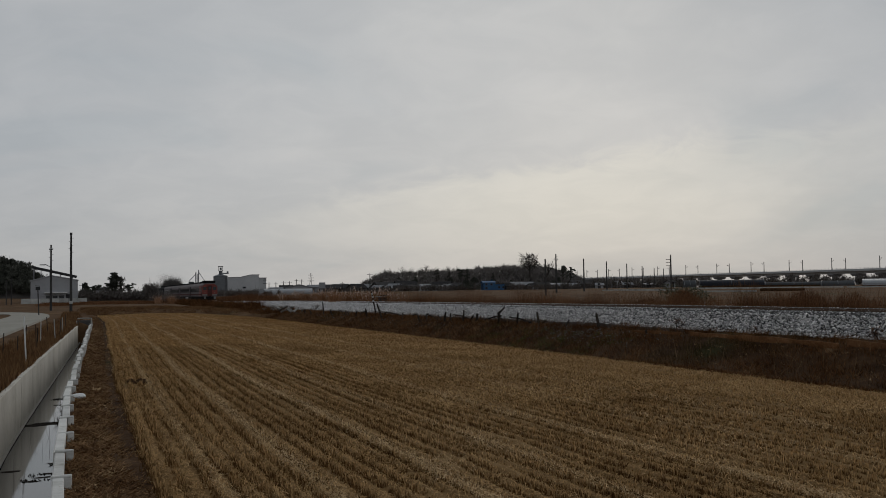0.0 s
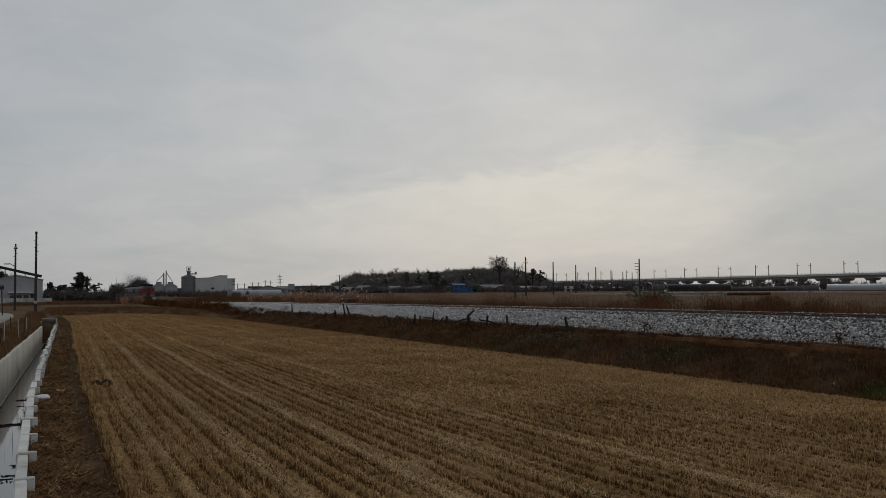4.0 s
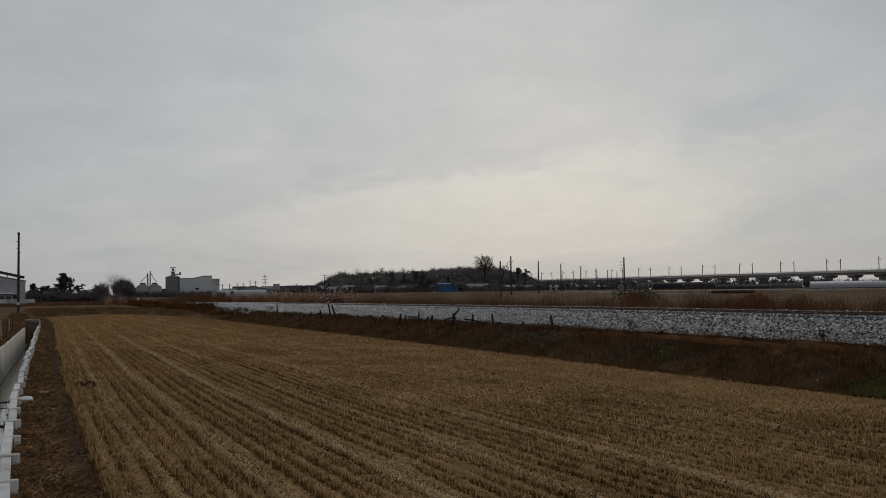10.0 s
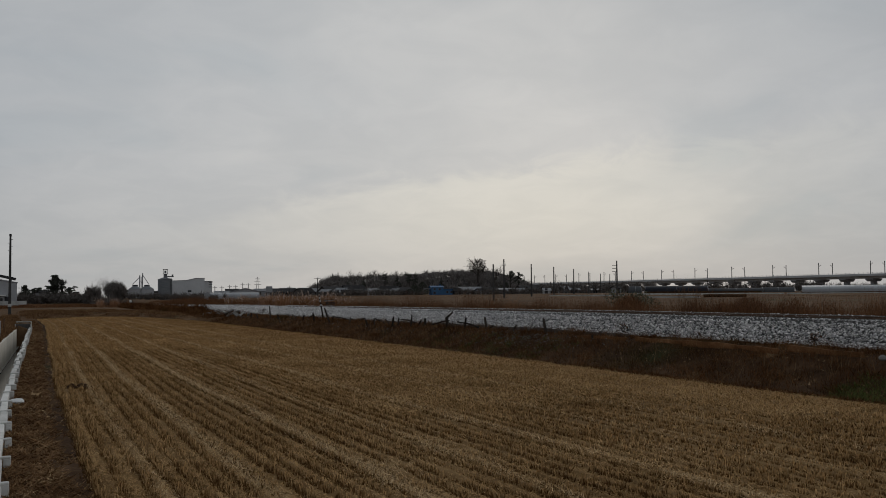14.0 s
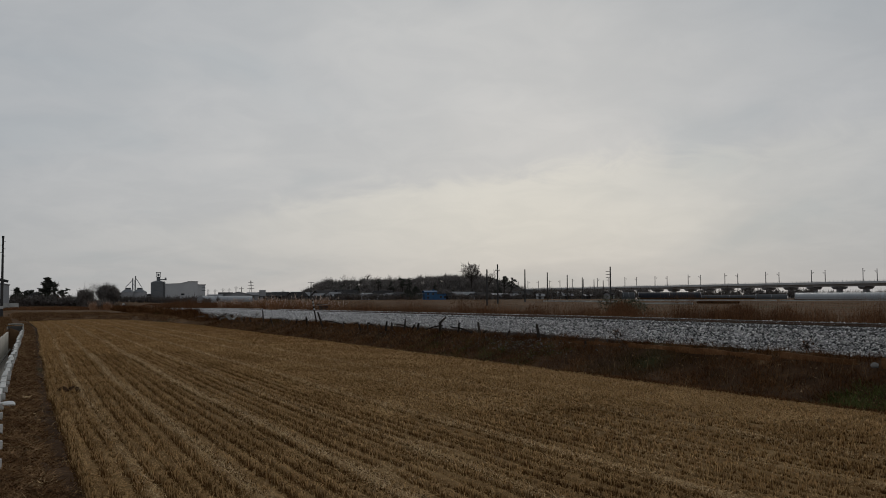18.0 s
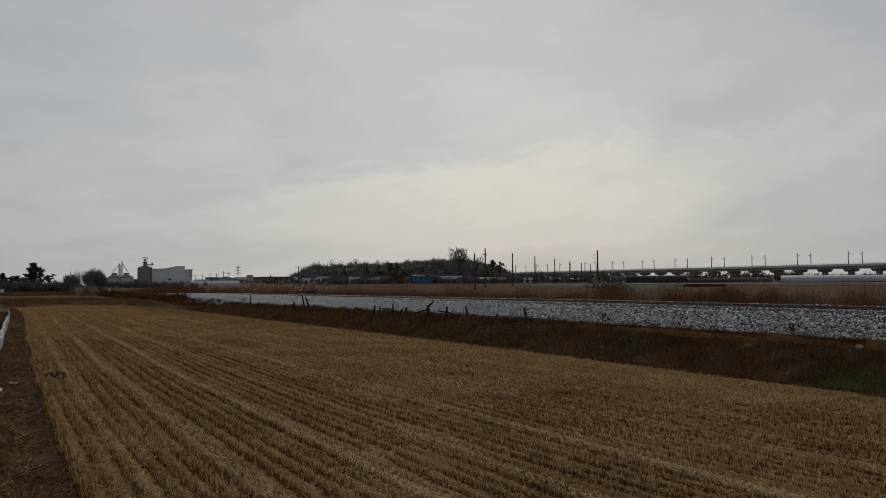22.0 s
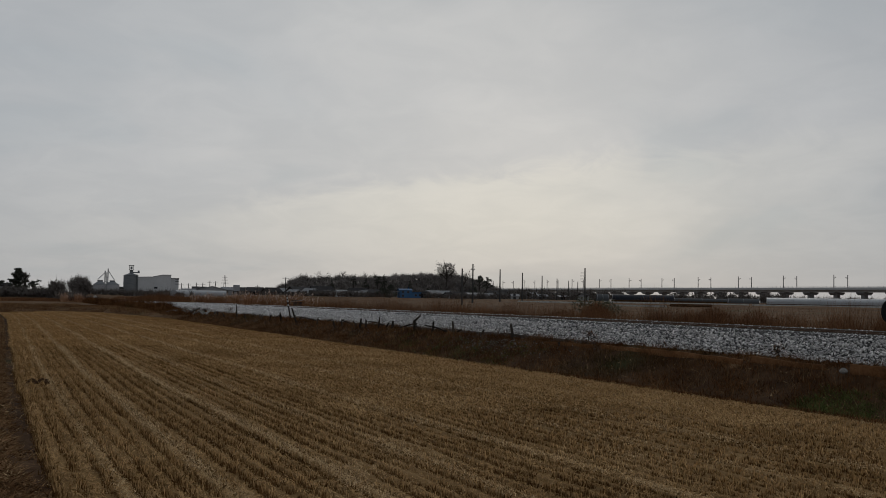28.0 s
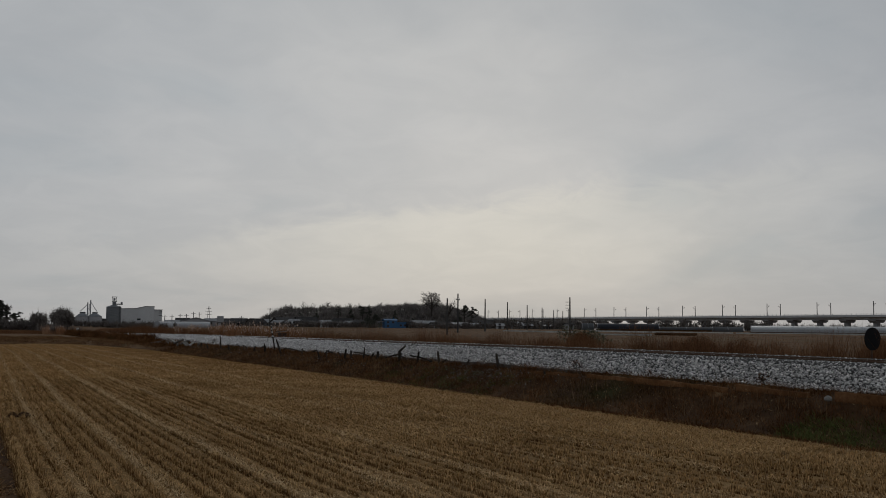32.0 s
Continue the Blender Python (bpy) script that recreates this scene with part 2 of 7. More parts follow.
PANE = material("dark window pane", [(0.012, 0.014, 0.016), (0.03, 0.033, 0.036)], 0.5, rough=0.12, specular=0.6)
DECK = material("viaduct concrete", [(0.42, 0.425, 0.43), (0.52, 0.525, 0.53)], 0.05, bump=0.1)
# the deck's concrete again, darkened: shade under the deck put into the colour
PIER = material("pier concrete with shade in its colour", [(0.22, 0.22, 0.225), (0.30, 0.30, 0.305)], 0.1)
SHADE_NET = material("dark blue-grey greenhouse film", [(0.022, 0.024, 0.030), (0.036, 0.039, 0.047)], 0.1, rough=0.7)
FILM = material("white greenhouse film", [(0.25, 0.258, 0.267), (0.32, 0.328, 0.337)], 0.2, rough=0.45, specular=0.25)
BARK = material("bare bark", [(0.035, 0.03, 0.027), (0.065, 0.056, 0.05)], 1.0, random_tint=0.25)
TWIG = material("bare twigs", [(0.085, 0.075, 0.068), (0.15, 0.132, 0.12)], 0.3, island=0.3)
NEEDLE = material("dark evergreen needles", [(0.045, 0.048, 0.038), (0.075, 0.077, 0.063), (0.11, 0.11, 0.09)], 0.3, island=0.4)
# paler than the near twigs: distance haze is put into this colour
HAZED_TWIG = material("bare branches paled with painted haze", [(0.135, 0.12, 0.11), (0.24, 0.216, 0.20)], 0.1, island=0.35)
PLUME = material("pale reed plumes tips", [(0.40, 0.30, 0.24), (0.58, 0.46, 0.39)], 0.5, island=0.3)
HILL = material("wooded hillside floor", [(0.06, 0.053, 0.05), (0.09, 0.08, 0.075)], 0.06)
RED = material("faded red train paint", [(0.165, 0.038, 0.03), (0.235, 0.058, 0.044)], 0.5, rough=0.5, specular=0.25)
TRAIN_GREY = material("grimy silver-grey train paint", [(0.115, 0.095, 0.093), (0.175, 0.148, 0.145)], 0.6, rough=0.65, specular=0.1)
TRAIN_DARK = material("sooty underframe", [(0.012, 0.012, 0.012), (0.028, 0.027, 0.026)], 1.0, rough=0.8)
MAROON = material("dull maroon train paint", [(0.075, 0.03, 0.027), (0.11, 0.045, 0.04)], 0.5, rough=0.6)
CREAM = material("dirty white train trim", [(0.16, 0.15, 0.14), (0.26, 0.245, 0.23)], 0.8, rough=0.6)
GREY_FILM = material("dull grey greenhouse film", [(0.05, 0.053, 0.056), (0.08, 0.083, 0.087)], 0.2, rough=0.9)
BOULDER = material("grey bank stone", [(0.10, 0.096, 0.088), (0.205, 0.196, 0.183)], 4.0, bump=0.5, island=0.5)
WHITE = material("white paint", [(0.62, 0.62, 0.6), (0.78, 0.78, 0.76)], 2.0)
BLACK = material("black painted steel and culvert shade", [(0.010, 0.010, 0.011), (0.02, 0.02, 0.021)], 1.0, rough=0.55)


def water_material():
    m = bpy.data.materials.new("still canal water")
    m.use_nodes = True
    p = m.node_tree.nodes["Principled BSDF"]
    p.inputs["Base Color"].default_value = (0.045, 0.045, 0.042, 1)
    p.inputs["Roughness"].default_value = 0.06
    p.inputs["Specular IOR Level"].default_value = 0.7
    n = m.node_tree.nodes.new("ShaderNodeTexNoise")
    n.inputs["Scale"].default_value = 3.0
    b = m.node_tree.nodes.new("ShaderNodeBump")
    b.inputs["Strength"].default_value, b.inputs["Distance"].default_value = 0.03, 0.02
    m.node_tree.links.new(n.outputs[0], b.inputs["Height"])
    m.node_tree.links.new(b.outputs[0], p.inputs["Normal"])
    return m


WATER = water_material()


# ---- building helpers ----
RNG = np.random.default_rng(7)


def mesh_from(bm, name):
    me = bpy.data.meshes.new(name)
    bm.normal_update()
    bm.to_mesh(me)
    bm.free()
    return me


def part(name, bm, mat, parent=None, label=""):
    """Links a bmesh as one mesh object under a thing or a part."""
    me = bm if isinstance(bm, bpy.types.Mesh) else mesh_from(bm, name)
    if not me.materials:
        me.materials.append(mat)
    ob = new(name, me)
    if parent:
        ob.parent = parent
    if label:
        ob["label"] = label
    return ob


def thing(name, m, label, category, group="", kind=""):
    ob = new(name)
    ob.matrix_basis = m
    return tagged(ob, label, category, group, kind)


def box(bm, cx, cy, cz, sx, sy, sz, m=None, bevel=0.0):
    base = Matrix.LocRotScale((cx, cy, cz), None, (sx, sy, sz))
    made = bmesh.ops.create_cube(bm, size=1.0, matrix=(m @ base) if m else base)["verts"]
    if bevel:
        edges = list({e for v in made for e in v.link_edges})
        bmesh.ops.bevel(bm, geom=edges, offset=bevel, segments=1, affect="EDGES")
    return bm


def solid(*boxes, bevel=0.0):
    bm = bmesh.new()
    for b in boxes:
        box(bm, *b, bevel=bevel)
    return bm


def rod(bm, a, b, r1, r2=None, sides=8):
    """A tapered round bar from a to b."""
    a, b = Vector(a), Vector(b)
    d = b - a
    m = Matrix.Translation((a + b) / 2) @ d.to_track_quat("Z", "Y").to_matrix().to_4x4()
    bmesh.ops.create_cone(bm, cap_ends=True, segments=sides, radius1=r1, radius2=r1 if r2 is None else r2, depth=d.length, matrix=m)
    return bm


def rods(*bars, sides=8):
    bm = bmesh.new()
    for b in bars:
        rod(bm, *b, sides=sides)
    return bm


def extrude_profile(profile, length):
    """A closed profile in x and z, run along y from -length/2 to length/2."""
    bm = bmesh.new()
    rings = [[bm.verts.new((x, y, z)) for x, z in profile] for y in (-length / 2, length / 2)]
    bm.faces.new(list(reversed(rings[0])))
    bm.faces.new(rings[1])
    k = len(profile)
    for i in range(k):
        bm.faces.new((rings[0][i], rings[0][(i + 1) % k], rings[1][(i + 1) % k], rings[1][i]))
    bmesh.ops.recalc_face_normals(bm, faces=bm.faces)
    return bm


def tri_mesh(name, verts, mat):
    """A mesh of loose triangles from an array of corners (count, 3, 3)."""
    n = len(verts)
    me = bpy.data.meshes.new(name)
    me.vertices.add(3 * n)
    me.vertices.foreach_set("co", np.asarray(verts, np.float32).ravel())
    me.loops.add(3 * n)
    me.loops.foreach_set("vertex_index", np.arange(3 * n, dtype=np.int32))
    me.polygons.add(n)
    me.polygons.foreach_set("loop_start", np.arange(0, 3 * n, 3, dtype=np.int32))
    me.polygons.foreach_set("loop_total", np.full(n, 3, np.int32))
    me.update(calc_edges=True)
    me.materials.append(mat)
    return me


def poly_mesh(name, verts, faces, mat):
    me = bpy.data.meshes.new(name)
    me.from_pydata([tuple(v) for v in verts], [], [tuple(f) for f in faces])
    me.update()
    me.materials.append(mat)
    return me


def blades(points, height, width, lean, rng=RNG, droop=0.0):
    """Upright thin blades, one triangle each, on an array of foot points."""
    n = len(points)
    a = rng.uniform(0, 2 * np.pi, n)
    h = height * rng.uniform(0.55, 1.15, n)
    w = width * rng.uniform(0.6, 1.4, n) / 2
    side = np.stack([np.cos(a), np.sin(a), np.zeros(n)], -1) * w[:, None]
    b = rng.uniform(0, 2 * np.pi, n)
    off = np.abs(rng.normal(0, lean, n)) * h
    tip = points + np.stack([np.cos(b) * off, np.sin(b) * off, h * np.maximum(0.25, 1 - droop * rng.random(n))], -1)
    return np.stack([points - side, points + side, tip], 1)


# ---- the lie of the land ----
FIELD_L, FIELD_R = 1.0, 18.2


def smooth(a, b, x):
    u = np.clip((np.asarray(x, float) - a) / (b - a), 0, 1)
    return u * u * (3 - 2 * u)


def rail_z(s):
    """Height of the rails along the line."""
    return np.interp(s, [40, 80, 122, 163, 194, 240, 4000], [1.72, 1.61, 1.46, 1.22, 1.02, 0.97, 0.97])


def canal_shift(s):
    """The canal and its banks bear slowly away from the railway's direction."""
    return 0.112 * np.logaddexp(0, (np.clip(s, -40, 95) - 23.5) / 4)


def skew(n):
    return 1 - smooth(0.5, 17, n)


def across(n, s):
    """World x of a place n across at s along: the canal's banks bend off, and its left wall closes in."""
    n, s = np.asarray(n, float), np.asarray(s, float)
    close = 0.0105 * np.clip(s - 25, 0, 60) * (n < -1.2) * smooth(-14, -7, n)
    return n + np.where(np.abs(n) < 40, skew(n) * canal_shift(s) * smooth(-40, -12, n) + close, 0)


def far_edge(n):
    return np.interp(n, [1, 4, 10, 15, 18.2], [124, 129, 134, 128, 99])


def ground_z(n, s):
    """The ground's height; n across, s along, with n before the canal's shift."""
    n, s = np.broadcast_arrays(np.asarray(n, float), np.asarray(s, float))
    d = np.hypot(n, s)
    b = np.degrees(np.arctan2(n, s))
    right = np.interp(d, [50, 120, 250, 420], [0.35, 0.9, 2.2, 2.6])
    left = np.interp(d, [60, 110, 260, 460], [0.2, 0.38, 0.8, 2.2])
    z = left + (right - left) * smooth(9, 17, b)
    z = np.where(n < 0, left, z)
    z = z + 0.12 * np.sin(n * 0.31 + s * 0.07) * np.sin(s * 0.19 + 1.3) * smooth(30, 60, d)
    # paddy
    paddy = (n > -0.2) & (n < 19.2) & (s < 140)
    z = np.where(paddy, np.interp(n, [0.5, 0.66, 0.85, 1.05], [0.07, 0.02, -0.06, -0.08]) * (n < 1.05) + np.where(n < 1.05, 0, -0.07), z)
    rise = smooth(-2, 8, s - far_edge(n))
    z = np.where((n > -0.2) & (n < 19.2) & (s > 90), z * (1 - rise) + rise * (left + 0.12), z)
    # bank up to the line and the far slope
    zr = rail_z(s)
    foot = zr - 0.80
    up = np.interp(n, [17.6, 18.3, 18.9, 20.3, 21.4, 22.5, 23.2, 24.2, 27.6, 28.8, 31.5], [0, 0, 1, 2, 3, 4, 5, 6, 6, 7, 8])
    levels = np.stack([np.where(s < far_edge(18), -0.07, left), np.where(s < 100, -0.22, left), np.where(s < 100, 0.18, left * 0.7 + foot * 0.3), foot * 0.75, foot, foot + 0.1, zr - 0.35, zr - 0.45, np.where(n > 17, right * 0.5 + left * 0.5, left)], 0)
    i = np.clip(np.floor(up).astype(int), 0, 7)
    w = up - i
    flat_i = i.ravel()
    cols = np.arange(flat_i.size)
    lv = levels.reshape(9, -1)
    prof = (lv[flat_i, cols] * (1 - w.ravel()) + lv[flat_i + 1, cols] * w.ravel()).reshape(n.shape)
    z = np.where((n > 18.25) & (n < 31.5), prof, z)
    z = np.where((n >= 31.5) & (n < 60), z * smooth(31.5, 60, n) + (right * 0.5 + left * 0.5) * (1 - smooth(31.5, 60, n)), z)
    # canal bed
    z = np.where((n > -1.66) & (n < -0.16) & (s > 5) & (s < 82), -1.5, z)
    z = np.where((n <= -1.66) & (n > -9) & (s < 110), 0.2 + 0.18 * smooth(-1.7, -4, n) * 0 + 0.18 * smooth(1.7, 4, -n), z)
    # the road bank on which the camera stands
    z = np.where(s < 9, z + (1.0 - z) * smooth(8, 4.5, s) * smooth(25, 14, np.abs(n)), z)
    return z


def sheet(name, ns, ss, height, mat, bend=True):
    n, s = np.meshgrid(ns, ss)
    z = height(n, s)
    x = across(n, s) if bend else n
    verts = np.stack([x, s, z], -1).reshape(-1, 3)
    k = len(ns)
    i = (np.arange(len(ss) - 1)[:, None] * k + np.arange(k - 1)[None]).ravel()
    faces = np.stack([i, i + 1, i + k + 1, i + k], -1)
    me = bpy.data.meshes.new(name)
    me.vertices.add(len(verts))
    me.vertices.foreach_set("co", verts.astype(np.float32).ravel())
    me.loops.add(faces.size)
    me.loops.foreach_set("vertex_index", faces.astype(np.int32).ravel())
    me.polygons.add(len(faces))
    me.polygons.foreach_set("loop_start", np.arange(0, faces.size, 4, dtype=np.int32))
    me.polygons.foreach_set("loop_total", np.full(len(faces), 4, np.int32))
    me.update(calc_edges=True)
    me.polygons.foreach_set("use_smooth", np.ones(len(faces), bool))
    me.materials.append(mat)
    return me


def on_ground(x, y):
    """The ground's height under a world place away from the canal."""
    n = x - (float(across(x, y)) - x)
    return float(ground_z(n, y))


def build_land():
    ns = np.concatenate([-np.geomspace(4000, 14, 26), np.arange(-12, -2, 1.0), [-1.9, -1.675, -1.64, -0.9, -0.18, -0.145, 0.1, 0.5, 0.66, 0.85, 1.06], np.arange(1.6, 18, 1.1), [18.2, 18.32, 18.6, 18.9, 19.5, 20.3, 20.9, 21.4, 22, 22.5, 22.9, 23.2, 24.2, 25.5, 27.6, 28.2, 28.8, 30, 31.5], np.arange(33, 60, 2.5), np.geomspace(62, 4000, 44)])
    ss = np.concatenate([-np.geomspace(3000, 12, 12), np.arange(-9, 5, 2.0), np.arange(5.05, 82, 0.9), [81.95, 82.05], np.arange(83, 145, 1.0), np.arange(147, 330, 4), np.geomspace(335, 4500, 46)])
    tagged(part("ground", sheet("ground", ns, np.unique(ss), ground_z, GROUND), GROUND), "brown winter farmland with dead grass", "ground", kind="structure")

    bank_n = np.array([18.3, 18.5, 18.9, 19.5, 20.3, 20.9, 21.4, 22.0, 22.5])
    bank = sheet("bank", bank_n, np.arange(-6, 150, 1.5), lambda n, s: ground_z(n, s) + 0.03 + 0.05 * np.sin(s * 1.7 + n * 3) * np.sin(s * 0.6 - n), BANK_SOIL)
    tagged(part("bank", bank, BANK_SOIL), "dark earth bank overgrown with dead weeds", "bank", kind="structure")

    def soil_z(n, s):
        rows = -0.013 * np.cos(2 * np.pi * (n - FIELD_L - 0.13) / 0.3)
        rough = 0.03 * np.sin(n * 2.1 + s * 0.4) * np.sin(s * 0.9 + n) + 0.012 * np.sin(n * 9.1 + s * 5.7)
        edge = smooth(FIELD_L - 0.02, FIELD_L + 0.2, n) * smooth(FIELD_R + 0.1, FIELD_R - 0.25, n) * smooth(0, 2.0, far_edge(n) - s)
        return -0.12 + edge * (0.12 + rows + rough)

    ns = np.arange(FIELD_L, FIELD_R + 0.1, 0.05)
    furrow = sheet("furrow", np.array([0.55, 0.64, 0.74, 0.86, 0.98, 1.08]), np.arange(6.5, 120, 0.4), lambda n, s: np.interp(n, [0.55, 0.64, 0.74, 0.98, 1.08], [0.05, 0.05, -0.01, -0.02, -0.075]) + (n < 1.0) * (0.03 * np.sin(s * 2.7 + n * 4) * np.sin(s * 0.9) + 0.015 * np.sin(s * 6.1 + n * 17)), BANK_SOIL)
    tagged(part("furrow", furrow, BANK_SOIL), "dark furrow along the edge of the paddy", "furrow", kind="structure")
    tagged(part("field", sheet("field", ns, np.arange(6.5, 136, 0.8), soil_z, SOIL), SOIL), "harvested rice paddy with straw-littered soil between rows", "field", kind="structure")


build_land()


def row_x(n, s):
    """World x along a planted row."""
    return n + skew(n) * canal_shift(s)


# places across and weights of the straw swaths
SWATHS = ((1.9, 0.45), (3.12, 0.9), (4.8, 1.15), (6.4, 0.5), (8.4, 0.8), (10.65, 0.34), (12.6, 0.42), (14.6, 0.12), (16.6, 0.10))


def laid(n, s, z, length, width, spread):
    """Straws lying roughly along the rows, one thin triangle each."""
    k = len(n)
    a = RNG.normal(np.pi / 2, spread, k)
    mid = np.stack([row_x(n, s), s, z], -1)
    along = np.stack([np.cos(a), np.sin(a), RNG.normal(0, 0.24, k)], -1) * length[:, None]
    side = np.stack([-np.sin(a), np.cos(a), np.zeros(k)], -1) * width[:, None]
    return np.stack([mid - along - side, mid - along + side, mid + along], 1)


def field_end(s):
    """Where the stubble gives way to the bank's weeds; they creep in near the road."""
    return 17.55 + 0.45 * smooth(13, 32, s)


def build_stubble():
    """Cut rice hills in rows thirty centimetres apart, and chopped straw in the combine's swaths."""
    tris, dark = [], []
    rows = np.arange(FIELD_L + 0.13, FIELD_R - 0.05, 0.3)
    for r, n0 in enumerate(rows):
        s = np.arange(7, far_edge(n0) - 0.6, 0.2)
        s = s + RNG.normal(0, 0.025, len(s))
        s = s[(RNG.random(len(s)) > 0.05) & (n0 < field_end(s))]
        wander = 0.035 * np.sin(s * 0.35 + r) + 0.02 * np.sin(s * 1.1 + 2.3 * r) * (n0 < 8)
        n = n0 + RNG.normal(0, 0.018, len(s)) + wander
        beside = 4.0 < n0 < 9.6 and any(w > 0.35 and 0.18 < abs(n0 - c) < 0.6 for c, w in SWATHS)
        wheel = 1 - (0.4 if beside else 0.05) * (0.75 + 0.25 * np.sin(s * 0.21 + r))
        tall = (0.115 - 0.026 * smooth(7.5, 11, n0)) * wheel * RNG.uniform(0.7, 1.25, len(s))
        near = s < 48
        loose = 1 + 0.5 * (1 - float(smooth(5, 10, n0)))
        thick, margin = float(smooth(7.5, 10.5, n0)), float(smooth(13.5, 16, n0))
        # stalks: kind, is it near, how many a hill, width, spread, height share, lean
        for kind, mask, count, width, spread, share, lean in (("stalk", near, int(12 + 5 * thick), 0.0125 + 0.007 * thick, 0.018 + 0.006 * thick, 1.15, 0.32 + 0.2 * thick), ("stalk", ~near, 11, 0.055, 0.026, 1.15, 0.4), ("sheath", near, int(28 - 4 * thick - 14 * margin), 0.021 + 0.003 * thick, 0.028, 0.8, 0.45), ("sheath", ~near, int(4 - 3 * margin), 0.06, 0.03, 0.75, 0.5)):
            sm, nm, hm = s[mask], n[mask], tall[mask] * share
            foot = np.repeat(np.stack([row_x(nm, sm), sm, np.full(len(sm), -0.01)], -1), count, 0)
            foot[:, :2] += RNG.normal(0, 1, (len(foot), 2)) * (spread * loose, spread * 1.7)
            b = blades(foot, 1.0, width, lean)
            b[:, 2] = foot + (b[:, 2] - foot) * np.repeat(hm, count)[:, None]
            if kind == "stalk":
                # half the stalks stand cut off blunt: broad at the top, thin at the foot
                blunt = RNG.random(len(b)) < 0.5
                side = (b[blunt, 1] - b[blunt, 0]) / 2
                top, low = b[blunt, 2].copy(), (b[blunt, 0] + b[blunt, 1]) / 2
                b[blunt, 0], b[blunt, 1], b[blunt, 2] = top + side, top - side, low
            (tris if kind == "stalk" else dark).append(b)
    # the low dark blades put the shade of each hill's base into colour
    tagged(part("stubble_sheaths", tri_mesh("stubble_sheaths", np.concatenate(dark), SHADE_SHEATH), SHADE_SHEATH), "short brown leaf sheaths, dark as the shade low in the rice hills", "stubble", kind="stuff")
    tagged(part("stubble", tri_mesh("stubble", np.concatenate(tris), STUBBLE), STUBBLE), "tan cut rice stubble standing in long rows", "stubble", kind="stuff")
    # straw in the swaths
    n_list, s_list, z_list = [], [], []
    for k, (n0, weight) in enumerate(SWATHS):
        count = int(17000 * weight)
        s = 8 + 112 * RNG.random(count) ** 1.45
        lump = 0.5 + 0.5 * np.sin(s * 1.9 + k) * np.sin(s * 0.83 + 2 * k)
        s = s[RNG.random(count) < 0.6 + 0.4 * lump]
        n_list.append(n0 + RNG.normal(0, 0.075, len(s)) + 0.05 * np.sin(s * 0.3 + k))
        s_list.append(s)
        z_list.append(RNG.uniform(0.05, 0.135, len(s)))
    # broken bundles thrown aside
    for n0, s0, count in ((6.62, 15.0, 160), (6.3, 14.2, 220), (6.5, 13.2, 120), (5.0, 13.0, 160), (4.7, 19.5, 120), (8.2, 17.5, 120), (3.2, 16.5, 90), (9.6, 12.5, 110), (12.4, 13.6, 90)):
        n_list.append(n0 + RNG.normal(0, 0.16, count))
        s_list.append(s0 + RNG.normal(0, 0.32, count))
        z_list.append(RNG.uniform(0.06, 0.17, count))
    for n0, n1, count in ((FIELD_L, FIELD_R, 8000), (FIELD_L, 6.0, 6000)):
        s_list.append(8 + 105 * RNG.random(count) ** 1.5)
        n_list.append(RNG.uniform(n0, n1, count))
        z_list.append(RNG.uniform(0.01, 0.08, count))
    n, s, z = np.concatenate(n_list), np.concatenate(s_list), np.concatenate(z_list)
    length = RNG.uniform(0.02, 0.09, len(n)) * (1 + np.clip(s - 18, 0, 50) / 45)
    width = 0.0048 * (1 + np.clip(s - 18, 0, 50) / 22)
    straw = laid(n, s, z, length, width, 0.85)
    tagged(part("loose_straw", tri_mesh("loose_straw", straw, STRAW), STRAW), "pale chopped straw strewn along the rows", "straw", kind="stuff")
    # dull trodden litter that hides most of the soil, thickest on the rows of the canal's side
    pieces = []
    for n1, power, s1, count, grow_by in ((9.6, 1.2, 70, 160000, 1.0), (17.9, 1.0, 114, 110000, 1.7)):
        n = FIELD_L + 0.28 + 0.3 * np.floor((n1 - FIELD_L - 0.13) / 0.3 * RNG.random(count) ** power)
        s = 8 + s1 * RNG.random(count) ** (1.5 if s1 < 100 else 0.9)
        r = np.round((n - FIELD_L - 0.28) / 0.3)
        off = RNG.normal(0, 1, count) * np.where(RNG.random(count) < 0.85, 0.045, 0.12)
        n = n + off + 0.035 * np.sin(s * 0.35 + r) + 0.02 * np.sin(s * 1.1 + 2.3 * r) * (n < 8)
        size = np.where(s > 30, 1.5, 0.85) * np.where(s > 55, grow_by, 1.0)
        z = RNG.uniform(0.005, 0.05, count)
        pieces.append(laid(n, s, z, RNG.uniform(0.03, 0.09, count) * size, 0.0085 * size, 0.8))
    # thin flat litter over the smoother ground by the railway bank
    count = 110000
    n, s = 17.72 - 3.4 * RNG.random(count) ** 1.3, 15 + 95 * RNG.random(count) ** 1.1
    n = np.minimum(n, field_end(s) - 0.08 * RNG.random(count))
    size = np.where(s > 30, 1.6, 1.0)
    pieces.append(laid(n, s, RNG.uniform(0.03, 0.08, count), RNG.uniform(0.03, 0.09, count) * size, 0.009 * size, 0.9))
    count = 60000
    n, s = RNG.uniform(7.5, 15, count), 19 + 45 * RNG.random(count)
    pieces.append(laid(n, s, RNG.uniform(0.03, 0.09, count), RNG.uniform(0.04, 0.1, count), np.full(count, 0.011), 0.7))
    litter = np.concatenate(pieces)
    tagged(part("straw_litter", tri_mesh("straw_litter", litter, LITTER), LITTER), "dull trodden straw litter between the rows", "straw", kind="stuff")


build_stubble()


